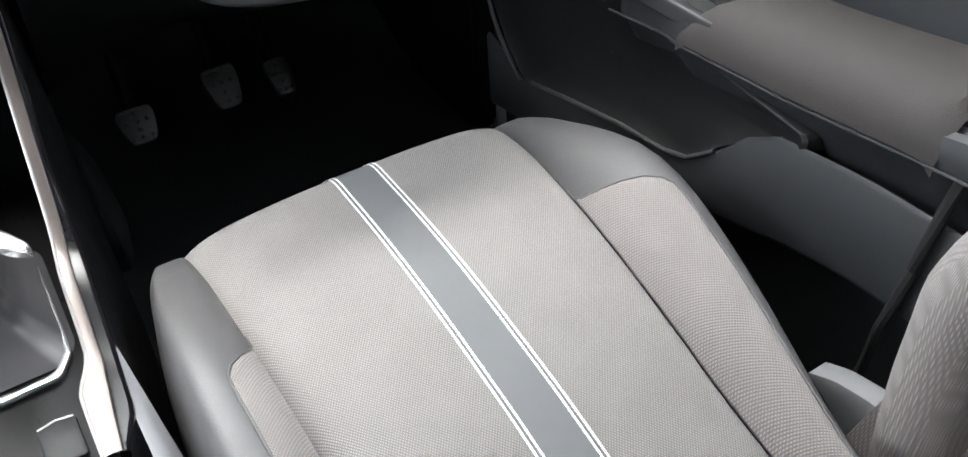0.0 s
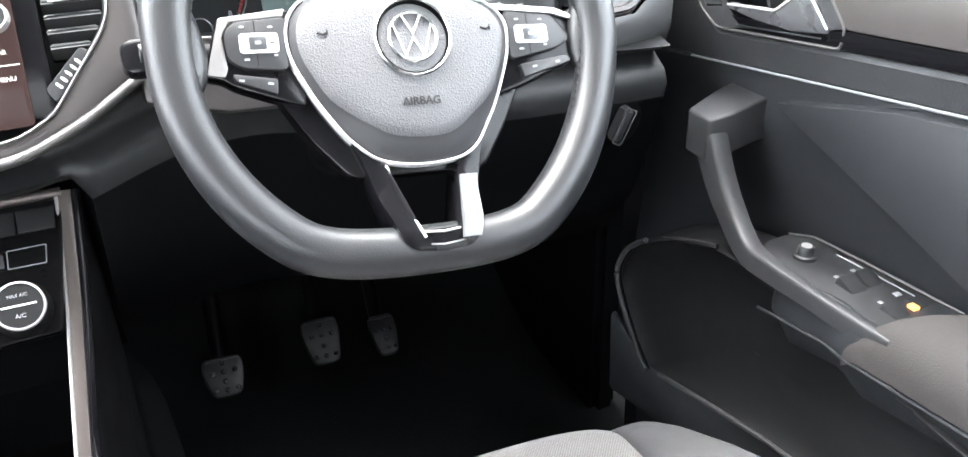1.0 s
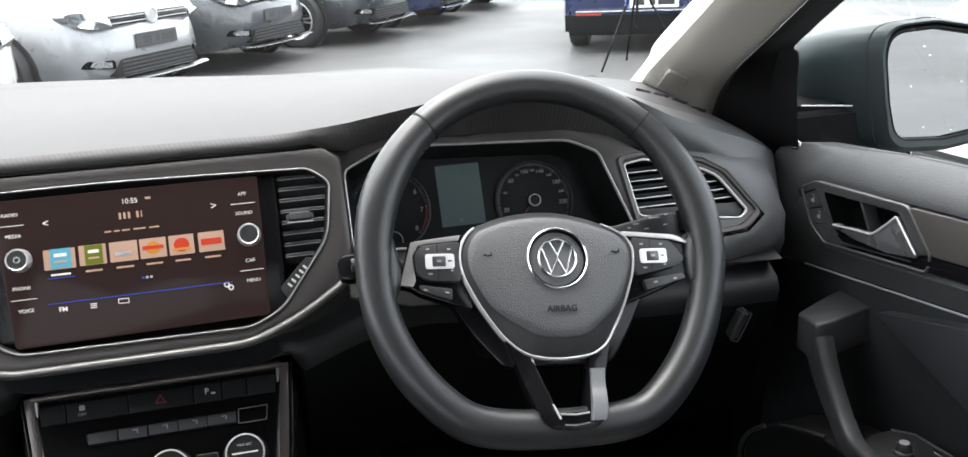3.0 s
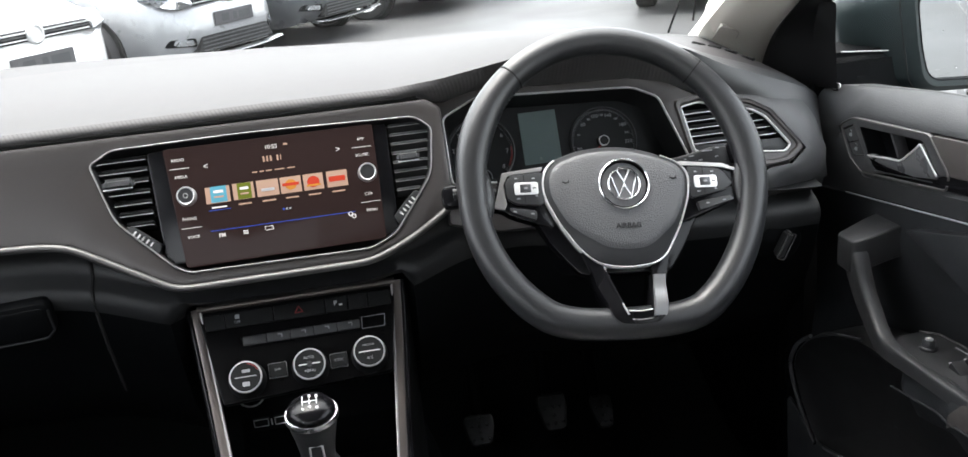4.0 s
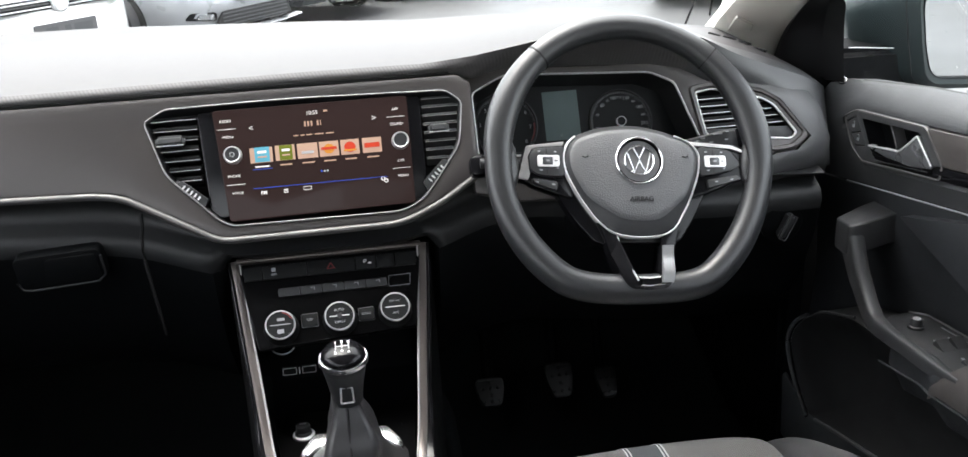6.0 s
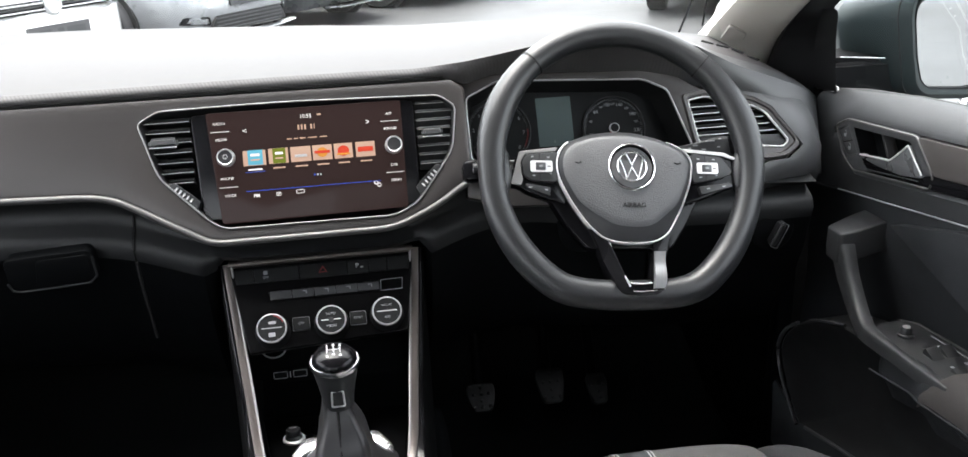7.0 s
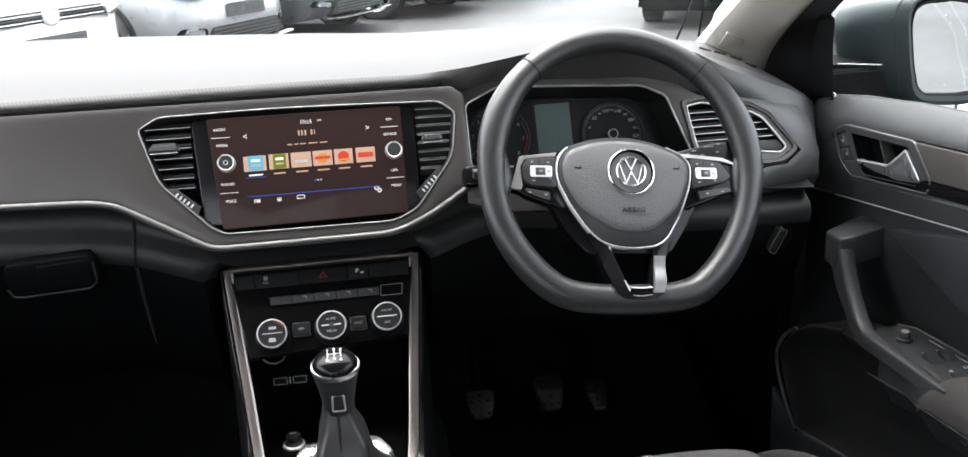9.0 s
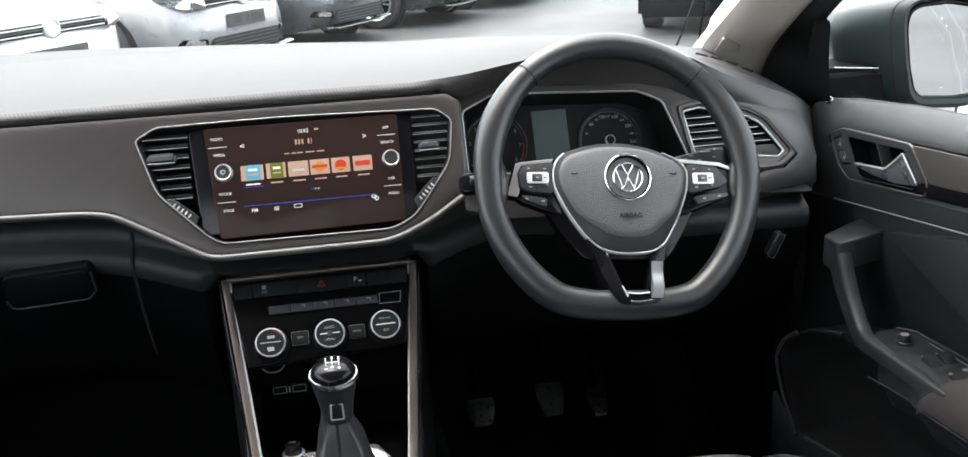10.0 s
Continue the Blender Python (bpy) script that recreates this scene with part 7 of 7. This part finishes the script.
    for s in (-1, 1):
        lamp = [(0.48 * s, 0.655), (0.50 * s, 0.735), (0.68 * s, 0.78), (0.76 * s, 0.77), (0.74 * s, 0.69), (0.62 * s, 0.645)]
        rows = []
        for off in (-0.05, 0.062):
            rows.append([(nose_x(y) - 0.045 + off - 0.25 * max(0, z - 0.66), y, z) for y, z in rounded(lamp, 0.03, 4)])
        rows.append([(x - 0.004, (0.62 * s + (y - 0.62 * s) * 0.1), 0.71 + (z - 0.71) * 0.1) for x, y, z in rows[1]])
        part("headlamp", grid(rows, closed_u=True, caps=True), M_LAMP, car, "clear headlamp")
        fog = rounded([(0.50 * s, 0.335), (0.50 * s, 0.405), (0.68 * s, 0.415), (0.72 * s, 0.36)], 0.02, 3)
        part("fog_bay", grid([[(nose_x(y) - 0.085 + o, y, z) for y, z in fog] for o in (0.0, 0.095)], closed_u=True, caps=True), M_LOWER, car, "black fog lamp bay")
        part("fog_lamp", grid([[(nose_x(y) - 0.064 + o, y, z) for y, z in rounded([(0.53 * s, 0.35), (0.53 * s, 0.395), (0.63 * s, 0.40), (0.65 * s, 0.36)], 0.012, 3)] for o in (0.0, 0.082)], closed_u=True, caps=True), M_LAMP, car, "clear fog lamp")
        part("mirror", box((0.12, 0.20, 0.13), (0.72, s * 0.98, 1.0), 0.04, segments=3), paint, car, "door mirror")
    part("lower_grille", prism(rounded([(-0.52, 0.275), (-0.44, 0.405), (0.44, 0.405), (0.52, 0.275)], 0.02), -0.10, 0.058, 0.008), M_SEAM, car, "black lower grille", at=nose)
    for k in range(4):
        part("grille_bar", box((0.90, 0.012, 0.02), (0, 0.292 + 0.030 * k, 0.054), 0.003), M_GREY, car, at=nose)
    part("bumper_lip", outline([(-0.66, 0.245), (-0.4, 0.225), (0, 0.220), (0.4, 0.225), (0.66, 0.245)], 0.030, 0.065, 0.0, closed=False), paint, car, "bumper lip", at=nose)
    pl = part("number_plate", box((0.52, 0.112, 0.008), (0, 0.52, 0.062), 0.003), plate, car, "number plate", at=nose)
    for k, w in enumerate((0.10, 0.05, 0.16)):
        bar("plate_bar", w, 0.06, M_SOFT if white_plate else M_GREY, pl, -0.12 + 0.13 * k, 0.52, 0.066)
    if white_plate:
        bar("plate_band", 0.045, 0.105, M_PLATE_BLUE, pl, -0.235, 0.52, 0.066)
    return car


def paint(name, colour, metal=0.3):
    return surface(name, colour, 0.28, metal=metal, coat=0.8, vary=0.06, vary_scale=2.0, smudge=0.03)


HEAD = math.degrees(math.atan2(-0.55, 0.83))
d = Vector((0.83, -0.55, 0)).normalized()
for name, (px, py), mat, label in (("white_hatchback", (-1.66, 5.60), paint("white_paint", (0.60, 0.60, 0.59), 0.0), "white hatchback parked on wet asphalt"),
                                   ("silver_hatchback", (-0.56, 7.44), paint("silver_paint", (0.26, 0.265, 0.275), 0.3), "silver grey hatchback parked on wet asphalt"),
                                   ("dark_hatchback", (0.50, 9.26), paint("charcoal_paint", (0.042, 0.046, 0.050), 0.1), "charcoal grey hatchback parked on wet asphalt"),
                                   ("black_hatchback", (1.93, 10.90), paint("black_paint", (0.028, 0.031, 0.036)), "black hatchback parked on wet asphalt"),
                                   ("blue_hatchback", (3.15, 12.60), paint("blue_paint", (0.03, 0.05, 0.13)), "dark blue hatchback parked on wet asphalt"),
                                   ("pale_hatchback", (4.40, 14.40), paint("pale_silver_paint", (0.55, 0.56, 0.58), 0.5), "pale silver hatchback parked on wet asphalt")):
    eye_pos = Vector((px, py, 0)) - d * 2.09
    parked_car(name, pose(eye_pos.x, eye_pos.y, 0, 0, 0, HEAD), mat, label)
parked_car("white_car", pose(2.45 + 2.35, 1.82, 0, 0, 0, 186) @ Matrix.Scale(1.12, 4), paint("bright_white_paint", (0.85, 0.85, 0.84), 0.0), "bright white car parked alongside, nose first", M_PLATE, True)

# blue family car seen from behind
M_NAVY = paint("navy_paint", (0.018, 0.028, 0.09))
back_m = pose(4.05, 8.0, 0, 0, 0, -26)
suv = thing("blue_estate", back_m, "dark blue family car seen from behind", "car", group="parked cars")
rows = []
for y, w, low, top in ((0.0, 0.78, 0.30, 0.92), (0.05, 0.86, 0.26, 0.98), (0.25, 0.90, 0.24, 1.02), (3.6, 0.90, 0.22, 0.98), (4.2, 0.70, 0.30, 0.75)):
    rows.append([(x * w, y, low + (top - low) * z) for x, z in rounded([(-1, 0), (1, 0), (1, 1), (-1, 1)], 0.16, 4)])
part("body", grid(rows, closed_u=True, caps=True), M_NAVY, suv, "navy painted body")
rows = [[(x * w, y0 + (y1 - y0) * y, z) for x, y in rounded([(-1, 0), (1, 0), (1, 1), (-1, 1)], 0.1, 4)] for w, y0, y1, z in ((0.80, 0.10, 3.1, 1.0), (0.66, 0.35, 2.3, 1.45), (0.60, 0.45, 2.1, 1.52))]
part("windows", grid(rows, closed_u=True, caps=True), M_TINT, suv, "dark car windows")
part("bumper", box((1.72, 0.10, 0.24), (0, 0.02, 0.30), 0.04), M_LOWER, suv, "black lower bumper")
part("chrome_line", box((1.5, 0.02, 0.016), (0, -0.012, 0.415), 0.004), M_CHROME, suv, "chrome bumper line")
for s in (-1, 1):
    part("reflector", box((0.26, 0.02, 0.028), (s * 0.62, -0.02, 0.385), 0.006), M_TAIL, suv, "red reflector")
    part("tail_lamp", box((0.36, 0.06, 0.13), (s * 0.66, 0.01, 0.86), 0.02), M_TAIL, suv, "red tail lamp")
    for y in (0.75, 3.4):
        wh = part("wheel", lathe([(0, -0.1), (0.31, -0.1), (0.33, -0.08), (0.33, 0.08), (0.31, 0.1), (0, 0.1)], 32), M_TYRE, suv, "black tyre", at=pose(s * 0.78, y, 0.33, 0, 90, 0))
pl = part("number_plate", box((0.52, 0.012, 0.112), (0, -0.03, 0.50), 0.003), M_PLATE, suv, "white number plate")
part("plate_band", box((0.045, 0.004, 0.105), (-0.235, -0.037, 0.50)), M_PLATE_BLUE, pl)
for k, w in enumerate((0.10, 0.05, 0.16)):
    part("plate_bar", box((w, 0.004, 0.06), (-0.12 + 0.13 * k, -0.0375, 0.50)), M_SOFT, pl)

# black folding stand in the yard
stand = thing("tripod_stand", pose(3.55, 7.2, 0), "thin black folding tripod stand on the asphalt", "tripod")
part("pole", tube([(0, 0, 0.35), (0, 0, 1.25)], 0.014, 8), M_LOWER, stand)
for a in (200, 330, 80):
    part("leg", tube([(0, 0, 0.80), (0.42 * math.cos(radians(a)), 0.42 * math.sin(radians(a)), 0.0)], 0.010, 8), M_LOWER, stand)

# pale wall of a building behind the yard, seen in the mirror
M_WALL = surface("pale_rendered_wall", (0.55, 0.57, 0.57), 0.8, grain=0.5, grain_scale=60, vary=0.08, vary_scale=1.5)
bld_m = pose(6.5, -12, 0)
building = thing("building", bld_m, "pale grey rendered building across the yard", "building")
part("wall", box((16, 0.4, 5.0), (0, 0, 2.5), 0.01), M_WALL, building)
part("joint", box((16, 0.02, 0.03), (0, 0.205, 2.2), 0.004), M_SEAM, building)
part("roof", box((16.4, 3.0, 0.2), (0, -1.3, 5.1), 0.02), M_WALL, building)
